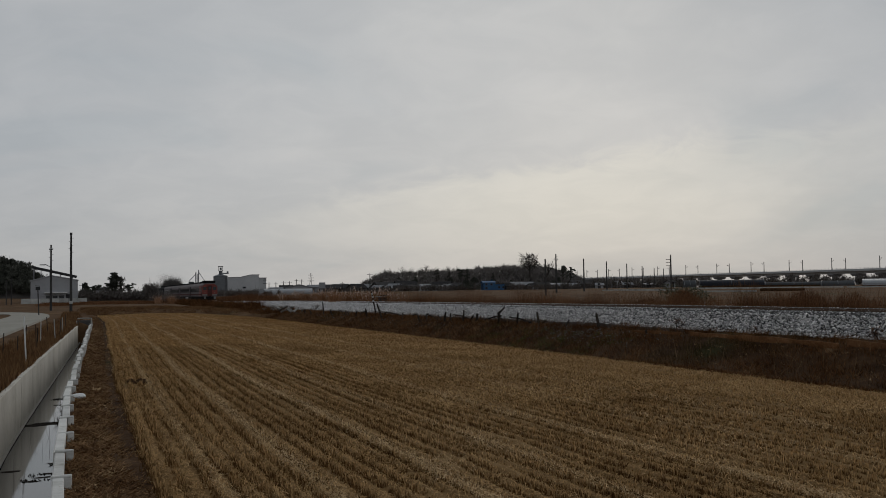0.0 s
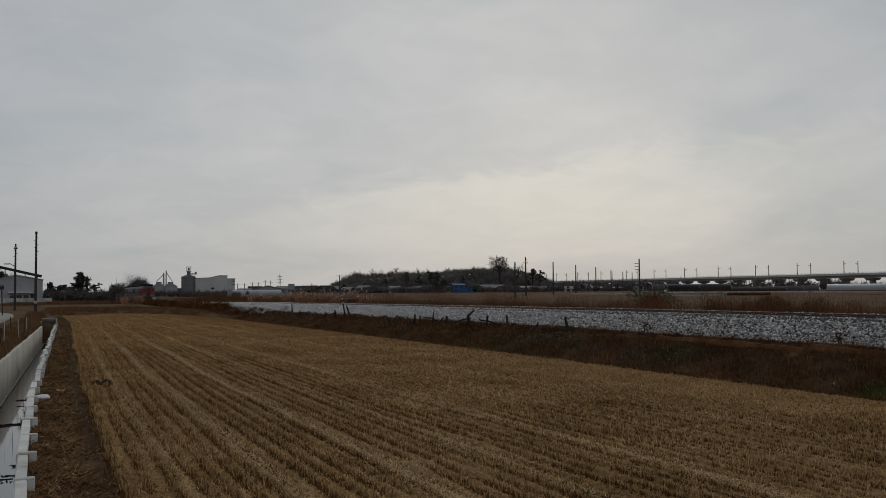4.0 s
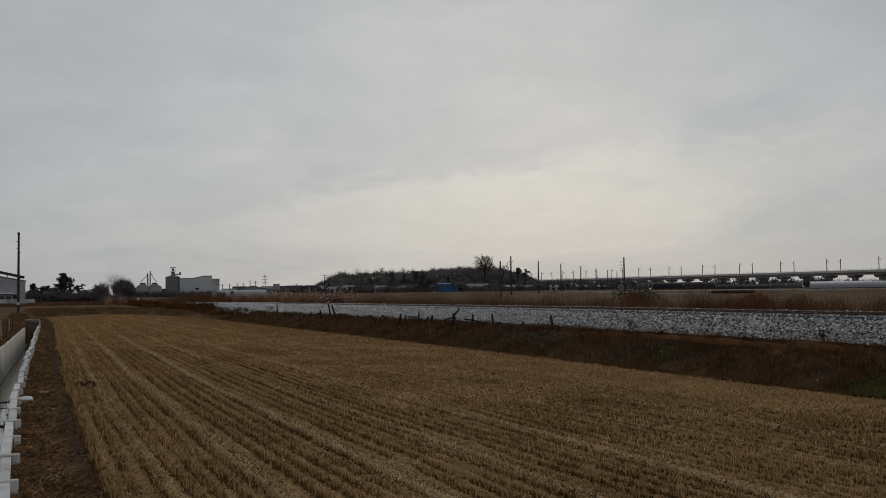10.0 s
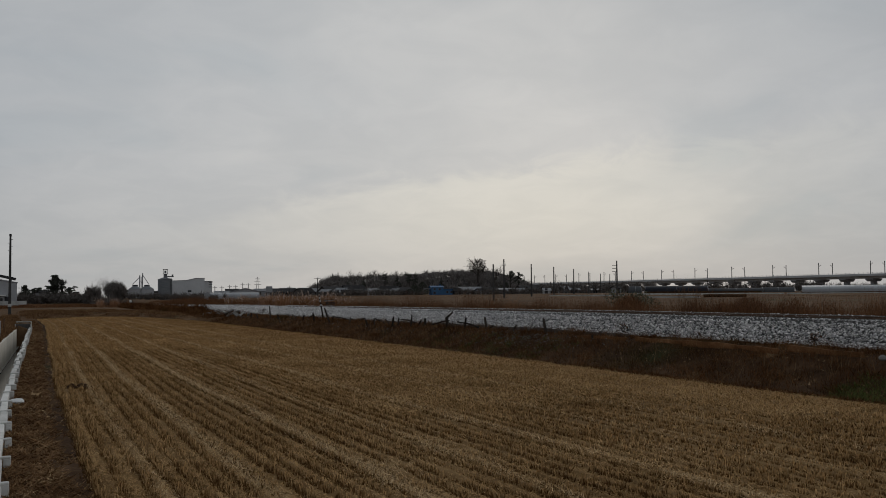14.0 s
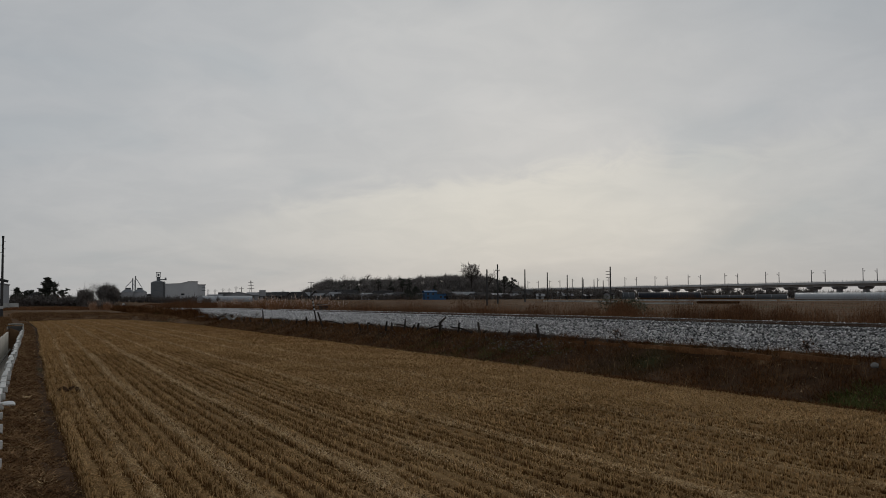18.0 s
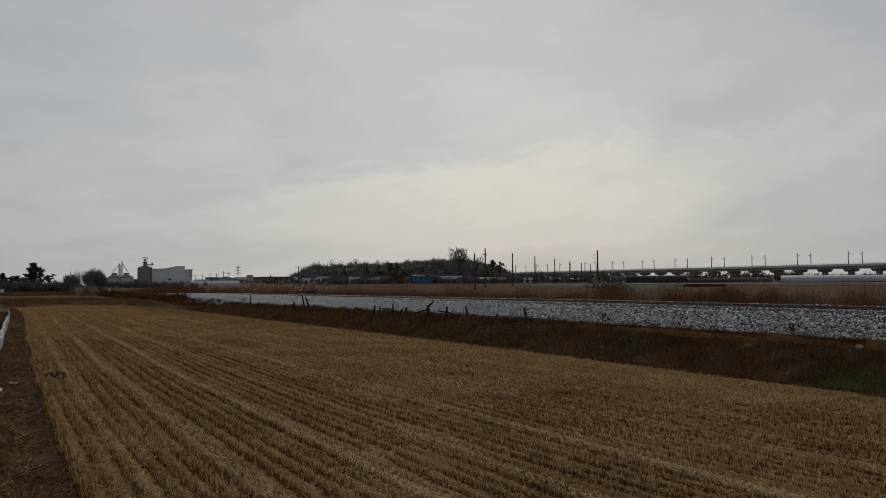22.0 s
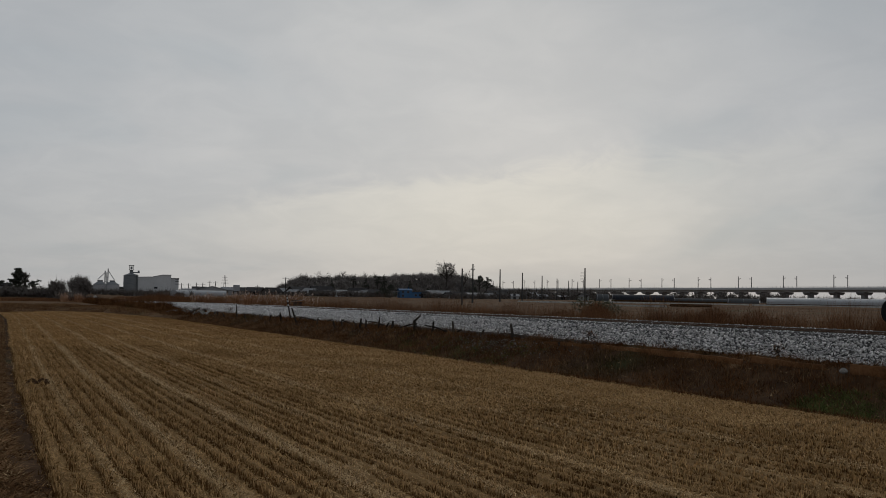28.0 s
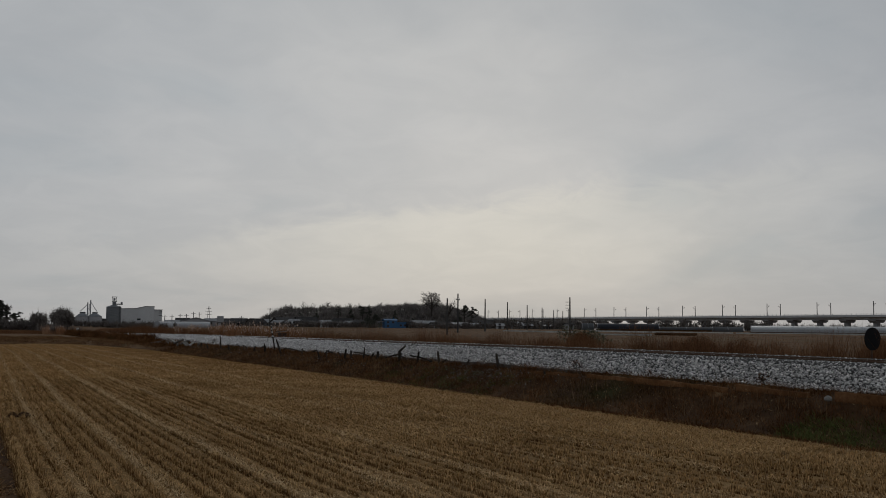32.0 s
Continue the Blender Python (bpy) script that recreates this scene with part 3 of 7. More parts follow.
def scatter(n_range, s_range, count, power=1.0):
    n = RNG.uniform(*n_range, count)
    s = s_range[0] + (s_range[1] - s_range[0]) * RNG.random(count) ** power
    return n, s


def feet(n, s, lift=0.0):
    return np.stack([across(n, s), s, ground_z(n, s) + lift], -1)


def clumped(n_range, s_range, clumps, per, spread, power=1.0):
    """Foot points gathered in tussocks."""
    n, s = scatter(n_range, s_range, clumps, power)
    n, s = np.repeat(n, per), np.repeat(s, per)
    return n + RNG.normal(0, spread, len(n)), s + RNG.normal(0, spread, len(s))


def matted(n_range, s_range, clumps, per, length, width, power=1.0):
    """Lodged grass: tussocks whose blades have all fallen over one way, in low mounds."""
    n, s = scatter(n_range, s_range, clumps, power)
    way = RNG.uniform(0, 6.28, clumps)
    lift = RNG.uniform(0, 0.10, clumps) * (0.5 + 0.5 * np.sin(s * 2.1 + n * 5))
    size = RNG.uniform(0.5, 1.2, clumps)
    n, s, way, lift, size = (np.repeat(v, per) for v in (n, s, way, lift, size))
    k = len(n)
    f = feet(n + RNG.normal(0, 0.08, k), s + RNG.normal(0, 0.10, k), 0.0)
    f[:, 2] += lift * RNG.random(k)
    a = way + RNG.normal(0, 0.8, k)
    reach = length * size * RNG.uniform(0.5, 1.1, k)
    tip = f + np.stack([np.cos(a) * reach, np.sin(a) * reach, reach * RNG.uniform(0.05, 0.55, k)], -1)
    side = np.stack([-np.sin(a), np.cos(a), RNG.normal(0, 0.6, k)], -1) * (width * RNG.uniform(0.5, 1.2, k))[:, None]
    return np.stack([f - side, f + side, tip], 1)


def twig_dome(n, s, high, wide, count, twig=0.34, thick=0.02):
    """A fuzzy dry bush: short twigs through a dome over one place."""
    a, r, u = RNG.uniform(0, 6.28, count), RNG.random(count) ** 0.5, RNG.random(count) ** 0.8
    z = u * high * (1 - 0.55 * r * r)
    dn, ds = np.cos(a) * r * wide * (0.75 + 0.5 * u), np.sin(a) * r * wide * (0.75 + 0.5 * u)
    f = feet(n + dn, s + ds)
    f[:, 2] += z * 0.9
    return blades(f, twig, thick, 0.75)


def build_grass():
    # verge beside the canal
    t = [matted((-0.02, 0.66), (8, 118), 4200, 13, 0.17, 0.010, 1.7)]
    t.append(matted((-0.02, 0.7), (8, 40), 500, 12, 0.26, 0.007, 1.3))
    n, s = scatter((-0.25, 0.02), (8, 60), 2600, 1.2)
    n = n + field_end(s)
    edge_stalks = blades(np.stack([n, s, np.full(len(n), -0.02)], -1), 0.15, 0.016, 0.9)
    n, s = scatter((-0.05, 0.7), (8, 60), 6000, 1.5)
    t.append(blades(feet(n, s), 0.07, 0.03, 1.2))
    t.append(matted((0.5, 1.08), (8, 80), 3400, 10, 0.15, 0.008, 1.5))
    n, s = clumped((18.5, 22.2), (42, 125), 2400, 12, 0.18)
    t.append(blades(feet(n, s), 0.24, 0.022, 0.9))
    n, s = clumped((18.6, 22.2), (7, 42), 420, 5, 0.10)
    t.append(blades(feet(n, s), 0.33, 0.010, 0.9))
    # left bank of the canal
    n, s = clumped((-3.4, -1.8), (20, 125), 2600, 12, 0.12, 1.3)
    t.append(blades(feet(n, s), 0.38, 0.025, 0.4))
    n, s = clumped((-0.5, 19.5), (92, 152), 5200, 14, 0.35)
    patch = np.sin(n * 0.55 + 1.0) * np.sin(s * 0.31) + 0.6 * np.sin(n * 0.21 - s * 0.12)
    keep = s > far_edge(n) + 0.3
    b = blades(feet(n[keep], s[keep]), 0.33, 0.05, 0.9)
    b[:, 2] = b[:, 0] + (b[:, 2] - b[:, 0]) * np.where(patch > 0.1, 1.0, 0.4)[keep][:, None]
    t.append(b)
    tagged(part("verge_grass", tri_mesh("verge_grass", np.concatenate(t), DRY_GRASS), DRY_GRASS), "matted dead brown grass along the canal", "grass", kind="stuff")
    tagged(part("verge_straw", tri_mesh("verge_straw", np.concatenate([matted((0.0, 1.0), (8, 80), 1100, 4, 0.16, 0.006, 1.6), matted((0.0, 0.8), (8, 30), 30, 16, 0.22, 0.006, 1.0), edge_stalks]), STRAW), STRAW), "pale broken straw tangled in the verge", "straw", kind="stuff")
    # the railway bank
    n, s = clumped((18.5, 22.6), (4, 120), 6500, 14, 0.14, 1.25)
    keep = (n > 18.35) & (n < 22.7) & ~((s < 36) & (n > 20.9) & (n < 21.9))
    h = (np.where(n[keep] > 21.8, 0.7, 1.0) * np.where((s[keep] < 18) & (n[keep] < 20.4), 0.5, 1.0))[:, None]
    b = blades(feet(n[keep], s[keep]), 0.20, 0.016, 1.0)
    b[:, 2] = b[:, 0] + (b[:, 2] - b[:, 0]) * h
    t = [b]
    n, s = scatter((18.4, 22.6), (4, 130), 30000, 1.3)
    t.append(blades(feet(n, s), 0.10, 0.02, 1.6))
    n, s = clumped((18.6, 22.2), (5, 75), 520, 9, 0.10, 1.2)
    t.append(blades(feet(n, s), 0.42, 0.010, 0.75))
    n, s = clumped((21.2, 22.3), (34, 100), 160, 60, 0.2)
    t.append(blades(feet(n, s), 0.30, 0.016, 0.8))
    # taller growth past the broken fence
    n, s = clumped((18.8, 22.3), (98, 190), 800, 16, 0.35)
    t.append(blades(feet(n, s), 0.55, 0.045, 0.8))
    for _ in range(130):
        s0 = 116 + 108 * RNG.random()
        t.append(twig_dome(RNG.uniform(18.8, 22.3), s0, RNG.uniform(0.5, 1.25), RNG.uniform(0.7, 1.6), 240, 0.5, 0.05))
    # tufts hanging over the boards
    n, s = clumped((21.75, 22.35), (9, 36), 260, 24, 0.12)
    t.append(blades(feet(n, s), 0.22, 0.014, 0.8))
    n, s = clumped((20.95, 21.4), (9, 36), 210, 24, 0.12)
    t.append(blades(feet(n, s), 0.22, 0.014, 0.8))
    # weeds creeping over the field's end near the road
    n, s = scatter((0.05, 0.9), (7, 30), 9000)
    n = n + field_end(s)
    creep = blades(np.stack([n, s, np.full(len(n), -0.05)], -1), 0.12, 0.022, 1.3)
    t.append(creep)
    pale = [matted((18.5, 22.2), (6, 110), 900, 3, 0.30, 0.009, 1.2)]
    n, s = clumped((18.6, 22.3), (6, 95), 220, 4, 0.16, 1.1)
    pale.append(blades(feet(n, s), 0.62, 0.011, 0.5))
    n, s = scatter((18.5, 22.2), (8, 80), 1500, 1.2)
    pale.append(blades(feet(n, s, 0.08), 0.05, 0.05, 1.5))
    tagged(part("bank_stalks", tri_mesh("bank_stalks", np.concatenate(pale), BANK_STALK), BANK_STALK), "dull tan stalks and leaves caught in the weeds", "weeds", kind="stuff")
    tagged(part("bank_growth", tri_mesh("bank_growth", np.concatenate(t), BANK_GRASS), BANK_GRASS), "dark brown dead weeds on the railway bank", "weeds", kind="stuff")
    n, s = clumped((18.5, 20.6), (8, 18.5), 620, 30, 0.13)
    n2, s2 = clumped((19.2, 21.3), (33, 47), 160, 24, 0.12)
    t = blades(feet(np.concatenate([n, n2]), np.concatenate([s, s2])), 0.13, 0.022, 1.0)
    tagged(part("green_weeds", tri_mesh("green_weeds", t, GREEN_WEED), GREEN_WEED), "low dark green weeds on the bank", "weeds", kind="stuff")
    # reeds and weeds beyond the line
    t = []
    n, s = clumped((29, 44), (10, 240), 5000, 14, 0.7)
    t.append(blades(feet(n, s), 0.5, 0.024, 0.9))
    n, s = clumped((29.0, 33), (14, 200), 2600, 30, 0.35, 1.3)
    b = blades(feet(n, s), 2.0, 0.015, 0.36)
    uneven = 0.72 + 0.28 * np.clip(np.sin(s * 0.9 + n) * np.sin(s * 0.37 + 1.2 * n) + 0.35 * np.sin(s * 2.3), -1, 1)
    b[:, 2] = b[:, 0] + (b[:, 2] - b[:, 0]) * uneven[:, None]
    t.append(b)
    n, s = clumped((29.3, 38), (12, 150), 260, 90, 0.45)
    t.append(blades(feet(n, s), 1.05, 0.02, 0.6))
    for cs, cn, hh, count in ((45.2, 32.2, 1.5, 2600), (44.0, 31.8, 1.35, 1800), (41.1, 31.5, 0.9, 700), (38.6, 31.6, 1.0, 700), (36.4, 31.8, 1.15, 1500), (57.0, 31.6, 1.0, 700), (34.5, 31.5, 1.35, 2600), (32.2, 31.8, 1.3, 1800), (29.3, 31.0, 1.0, 700), (27.3, 31.5, 1.15, 1300), (25.0, 32.0, 1.45, 2200), (23.6, 31.0, 1.2, 900), (21.7, 32.5, 1.5, 1700), (20.3, 31.6, 1.25, 900), (18.0, 32.0, 1.2, 900), (46.0, 31.0, 0.9, 900), (52.5, 31.0, 1.0, 800), (60.0, 31.5, 0.8, 800)):
        t.append(twig_dome(cn, cs, hh + 0.85, 0.95, int(count * 3.6), 0.26, 0.014))
        dn, ds = RNG.normal(0, 0.5, count // 7), RNG.normal(0, 0.6, count // 7)
        f = feet(cn + dn, cs + ds)
        b = blades(f, hh + 1.0, 0.022, 0.3)
        low = np.clip(1 - 0.28 * (dn * dn + ds * ds) / 0.5, 0.3, 1)
        b[:, 2] = f + (b[:, 2] - f) * low[:, None]
        t.append(b)
    n, s = clumped((-8, 17), (196, 236), 800, 14, 0.7)
    t.append(blades(feet(n, s), 0.42, 0.08, 1.0))
    for n0, s0 in zip(RNG.uniform(29.8, 37, 150), RNG.uniform(10, 110, 150)):
        t.append(twig_dome(n0, s0, 0.5 + 0.9 * RNG.random(), RNG.uniform(0.4, 0.9), 420, 0.3, 0.014))
    n, s = clumped((29.6, 34.5), (9, 66), 90, 1, 0.1)
    tall = 0.55 + 0.75 * RNG.random(len(n)) ** 1.5
    n, s, tall = np.repeat(n, 60), np.repeat(s, 60), np.repeat(tall, 60)
    f = feet(n + RNG.normal(0, 0.3, len(n)), s + RNG.normal(0, 0.4, len(n)))
    b = blades(f, 1.35, 0.02, 0.6)
    b[:, 2] = f + (b[:, 2] - f) * tall[:, None]
    t.append(b)
    n, s = clumped((44, 150), (20, 260), 2800, 22, 1.6)
    low = blades(feet(n, s), 0.10, 0.05, 2.6)
    tagged(part("plain_stubble", tri_mesh("plain_stubble", low, DRY_GRASS), DRY_GRASS), "short flattened stubble on the plain beyond the line", "stubble", kind="stuff")
    tagged(part("reeds", tri_mesh("reeds", np.concatenate(t), REED), REED), "rusty brown dead reeds beyond the railway", "reeds", kind="stuff")
    # pale plumed reeds: rounded clumps, with fluffy seed heads above the blades
    t, heads = [], []
    for cx, cy, rx, ry, h, count in ((31.5, 120, 2.5, 12, 2.2, 5200), (30.5, 98, 1.6, 9, 1.9, 3600), (31.0, 142, 2.0, 6, 1.8, 2200), (17.4, 189, 2.0, 2.4, 1.9, 1300), (20.8, 150, 1.3, 6, 1.1, 600), (34, 45, 2.0, 3.0, 1.3, 500), (35.0, 29, 1.5, 1.5, 1.2, 300), (36, 21.5, 2, 1.2, 1.2, 300)):
        for _ in range(max(3, count // 330)):
            k = 330
            n0, s0, hh, w = cx + RNG.normal(0, rx / 2), cy + RNG.normal(0, ry / 2), h * RNG.uniform(0.6, 1.08), RNG.uniform(0.5, 1.1)
            dn, ds = RNG.normal(0, w * 0.5, k), RNG.normal(0, w * 0.6, k)
            f = feet(n0 + dn, s0 + ds)
            b = blades(f, hh, 0.05, 0.42)
            low = np.clip(1 - 0.22 * (dn * dn + ds * ds) / (w * w), 0.35, 1)
            b[:, 2] = f + (b[:, 2] - f) * low[:, None]
            t.append(b)
            tips = b[RNG.integers(0, k, 48), 2] + RNG.normal(0, 0.05, (48, 3))
            heads.append(tips[:, None] + RNG.normal(0, 1, (48, 3, 3)) * (0.06, 0.06, 0.14))
    tagged(part("plumed_reeds", tri_mesh("plumed_reeds", np.concatenate(t), PALE_REED), PALE_REED), "tall tan plumed reeds in clumps", "reeds", kind="stuff")
    tagged(part("reed_plumes", tri_mesh("reed_plumes", np.concatenate(heads), PLUME), PLUME), "fluffy whitish seed heads on the reeds", "reeds", kind="stuff")


build_grass()


# ---- canal ----
def along_canal(n, s):
    return float(across(n, s))


def build_canal():
    canal = thing("canal", pose(0, 0, 0), "concrete irrigation canal with shallow water", "canal", kind="structure")
    s0 = 6.2
    tilt = lambda s, n: math.degrees(math.atan(float(across(n, s + 0.5) - across(n, s - 0.5))))
    wall = bmesh.new()
    box(wall, 0, 0, -0.62, 0.14, 1.97, 1.74, bevel=0.012)
    wall = mesh_from(wall, "wall_panel")
    wall.materials.append(WALL_CONCRETE)
    cope = bmesh.new()
    box(cope, 0, 0, -0.62, 0.145, 2.125, 1.70, bevel=0.014)
    cope = mesh_from(cope, "coping_panel")
    cope.materials.append(PALE_CONCRETE)
    clamp = bmesh.new()
    box(clamp, 0.05, 0, 0.236, 0.26, 0.075, 0.04, bevel=0.010)
    box(clamp, 0.125, 0, 0.06, 0.11, 0.06, 0.32, bevel=0.006)
    clamp = mesh_from(clamp, "joint_clamp")
    clamp.materials.append(PALE_CONCRETE)
    for i in range(36):
        s = s0 + 2.0 * i + 1.0
        c = 4.84 + 2.16 * i + 1.08
        wob = 0.012 * math.sin(i * 2.3)
        slip = (0.014 + 0.03 * min(1.0, i / 12)) * math.sin(i * 2.3 + 0.4 * i * i)
        p = part("wall_panel", wall, CONCRETE, canal)
        p.matrix_basis = pose(along_canal(-1.655, s) + wob * 0.3, s, 0.012 * math.sin(i * 1.7), 0, 0, -tilt(s, -1.655))
        p = part("coping_panel", cope, PALE_CONCRETE, canal)
        p.matrix_basis = pose(along_canal(-0.165, c) - slip, c, 0.015 * math.sin(i * 3.1), 0, 1.5 * math.sin(i * 1.9), -tilt(c, -0.165) + 0.5 * math.sin(i * 4.7))
        p = part("joint_clamp", clamp, PALE_CONCRETE, canal)
        p.matrix_basis = pose(along_canal(-0.165, c + 1.08) + 0.02 * math.sin(i * 5.3), c + 1.08, 0.012 * math.sin(i * 2.2), 0, 0, -tilt(c, -0.165) + 2 * math.sin(i * 2.9))
    ns, ss = np.array([-1.6, -1.2, -0.6, -0.2]), np.arange(6, 83, 2.0)
    part("canal_bed", sheet("canal_bed", ns, ss, lambda n, s: np.full(n.shape, -1.42), CONCRETE), CONCRETE, canal)
    water = sheet("water", np.array([-1.62, -0.2]), ss, lambda n, s: np.full(n.shape, -1.22), WATER)
    tagged(part("water", water, WATER), "still grey water reflecting the overcast sky", "water", kind="structure")
    tagged(part("silt_ledge", sheet("silt_ledge", np.array([-1.6, -1.56, -1.52]), np.arange(6, 83, 0.7), lambda n, s: -1.14 - 0.12 * (n + 1.6) / 0.18 + 0.012 * np.sin(s * 2.3) * np.sin(s * 0.7), ROAD), ROAD), "pale silt gathered along the canal wall", "silt", kind="structure")
    # silt and dead stalks in the water
    t = []
    for s, a, b, count in ((22.2, -0.9, -0.25, 45), (21.6, -1.0, -0.4, 30), (23.4, -0.5, -0.25, 50), (31.0, -1.3, -0.25, 260), (31.8, -0.5, -0.25, 120), (34.0, -0.6, -0.3, 60), (38.0, -1.0, -0.4, 100)):
        n = RNG.uniform(a, b, count)
        y = s + RNG.normal(0, 0.07, count) + (n + 0.9) * 0.1
        t.append(blades(np.stack([across(n, y), y, np.full(count, -1.225)], -1), 0.045, 0.04, 1.8))
    n, y = RNG.uniform(-1.2, -0.3, 9), RNG.uniform(20.5, 33, 9)
    t.append(blades(np.stack([across(n, y), y, np.full(9, -1.23)], -1), 0.6, 0.014, 0.25))
    for s, n0, count, high in ((31.2, -0.42, 90, 0.34), (32.2, -0.34, 70, 0.42), (33.4, -0.30, 40, 0.5), (30.4, -0.5, 50, 0.25), (34.6, -0.30, 40, 0.5), (37.5, -0.32, 40, 0.4), (41.0, -0.4, 60, 0.3)):
        n, y = n0 + RNG.normal(0, 0.06, count), s + RNG.normal(0, 0.12, count)
        t.append(blades(np.stack([across(n, y), y, np.full(count, -1.23)], -1), high, 0.02, 0.5))
    for s, n0, r in ((22.3, -0.45, 0.17), (22.1, -0.28, 0.14), (21.5, -0.8, 0.15), (23.6, -0.4, 0.16), (21.9, -0.6, 0.16), (24.8, -0.3, 0.12), (22.9, -1.3, 0.2), (30.8, -0.95, 0.42), (31.1, -0.6, 0.40), (31.0, -0.3, 0.3), (30.6, -1.25, 0.26), (26.8, -0.35, 0.12), (36.0, -0.6, 0.3)):
        a = np.linspace(0, 6.283, 19)
        rr = r * RNG.uniform(0.55, 1.15, 19)
        rr[-1] = rr[0]
        x = float(across(n0, s))
        ring = np.stack([x + np.cos(a) * rr * 1.3, s + np.sin(a) * rr * 0.55, np.full(19, -1.214)], -1)
        mid = np.repeat([[x, s, -1.206]], 18, 0)
        t.append(np.stack([mid, ring[:-1], ring[1:]], 1))
    tagged(part("canal_debris", tri_mesh("canal_debris", np.concatenate(t), WOOD), WOOD), "black rotting stalks and silt in the canal", "debris", kind="stuff")
    # far end: a headwall with a dark culvert and a bent rail
    end = thing("culvert_headwall", pose(along_canal(-0.68, 83.5), 83.5, 0) @ Matrix.Diagonal((0.6, 0.8, 1, 1)), "concrete headwall with a dark culvert mouth", "culvert", kind="structure")
    part("headwall", solid((0, 0.3, 0.12, 1.9, 0.2, 0.86), bevel=0.02), HOUSE_WALL, end)
    for x in (-0.95, 0.95):
        part("side_wall", solid((x, -0.7, -0.35, 0.16, 1.9, 1.7), bevel=0.02), CONCRETE, end)
    # no hole here: a black slab stands in for the culvert's inner shade
    part("culvert_shade", solid((0, 0.12, -0.8, 1.7, 0.1, 1.16)), BLACK, end, "black slab painted as the shade inside the culvert")
    bend = [(0.95, -3.4, 0.26), (0.96, -2.2, 0.5)] + [(0.96 * math.cos(u), -1.0 + 1.4 * math.sin(u), 0.7) for u in np.linspace(0, 2.6, 9)]
    part("rim", rods(*[(a, b, 0.055) for a, b in zip(bend, bend[1:])]), ROAD, end, "rounded pale concrete rim")
    # white cloth caught on the coping
    bm = bmesh.new()
    bmesh.ops.create_icosphere(bm, subdivisions=2, radius=0.16)
    for v in bm.verts:
        v.co = Vector((v.co.x * 1.25, v.co.y * 0.8, v.co.z * 0.45)) * (1 + 0.25 * noise.noise(v.co * 9))
    tagged(part("plastic_sheet", bm, WHITE), "crumpled white plastic sheet caught on the canal coping", "rubbish").matrix_basis = pose(along_canal(0.08, 24.8), 24.8, 0.16)


build_canal()


def build_road():
    centre = [(-6.4, 4), (-6.0, 25), (-5.5, 54), (-4.9, 72), (-4.2, 95), (-3.9, 110), (-4.8, 124), (-8.5, 136), (-16, 142), (-30, 146), (-80, 150)]
    pts = []
    for (x0, y0), (x1, y1) in zip(centre, centre[1:]):
        k = max(2, int(math.hypot(x1 - x0, y1 - y0) / 3))
        pts += [(x0 + (x1 - x0) * i / k, y0 + (y1 - y0) * i / k) for i in range(k)]
    for _ in range(4):
        pts = [pts[0]] + [tuple((np.array(pts[i - 1]) + 2 * np.array(pts[i]) + np.array(pts[i + 1])) / 4) for i in range(1, len(pts) - 1)] + [pts[-1]]
    verts, faces = [], []
    for i, p in enumerate(pts):
        a, b = np.array(pts[max(0, i - 1)]), np.array(pts[min(len(pts) - 1, i + 1)])
        d = (b - a) / np.linalg.norm(b - a)
        side = np.array([d[1], -d[0]]) * 1.9
        z = 0.52 if p[1] > 9 else 1.02
        for w, zz in ((-1.06, z - 0.35), (-1, z), (1, z), (1.06, z - 0.35)):
            q = np.array(p) + side * w
            verts.append((q[0], q[1], zz))
        if i:
            for k in range(3):
                faces.append((4 * i - 4 + k, 4 * i - 3 + k, 4 * i + 1 + k, 4 * i + k))
    tagged(part("road", poly_mesh("road", verts, faces, ROAD), ROAD), "pale concrete farm road bending away", "road", kind="structure")


build_road()


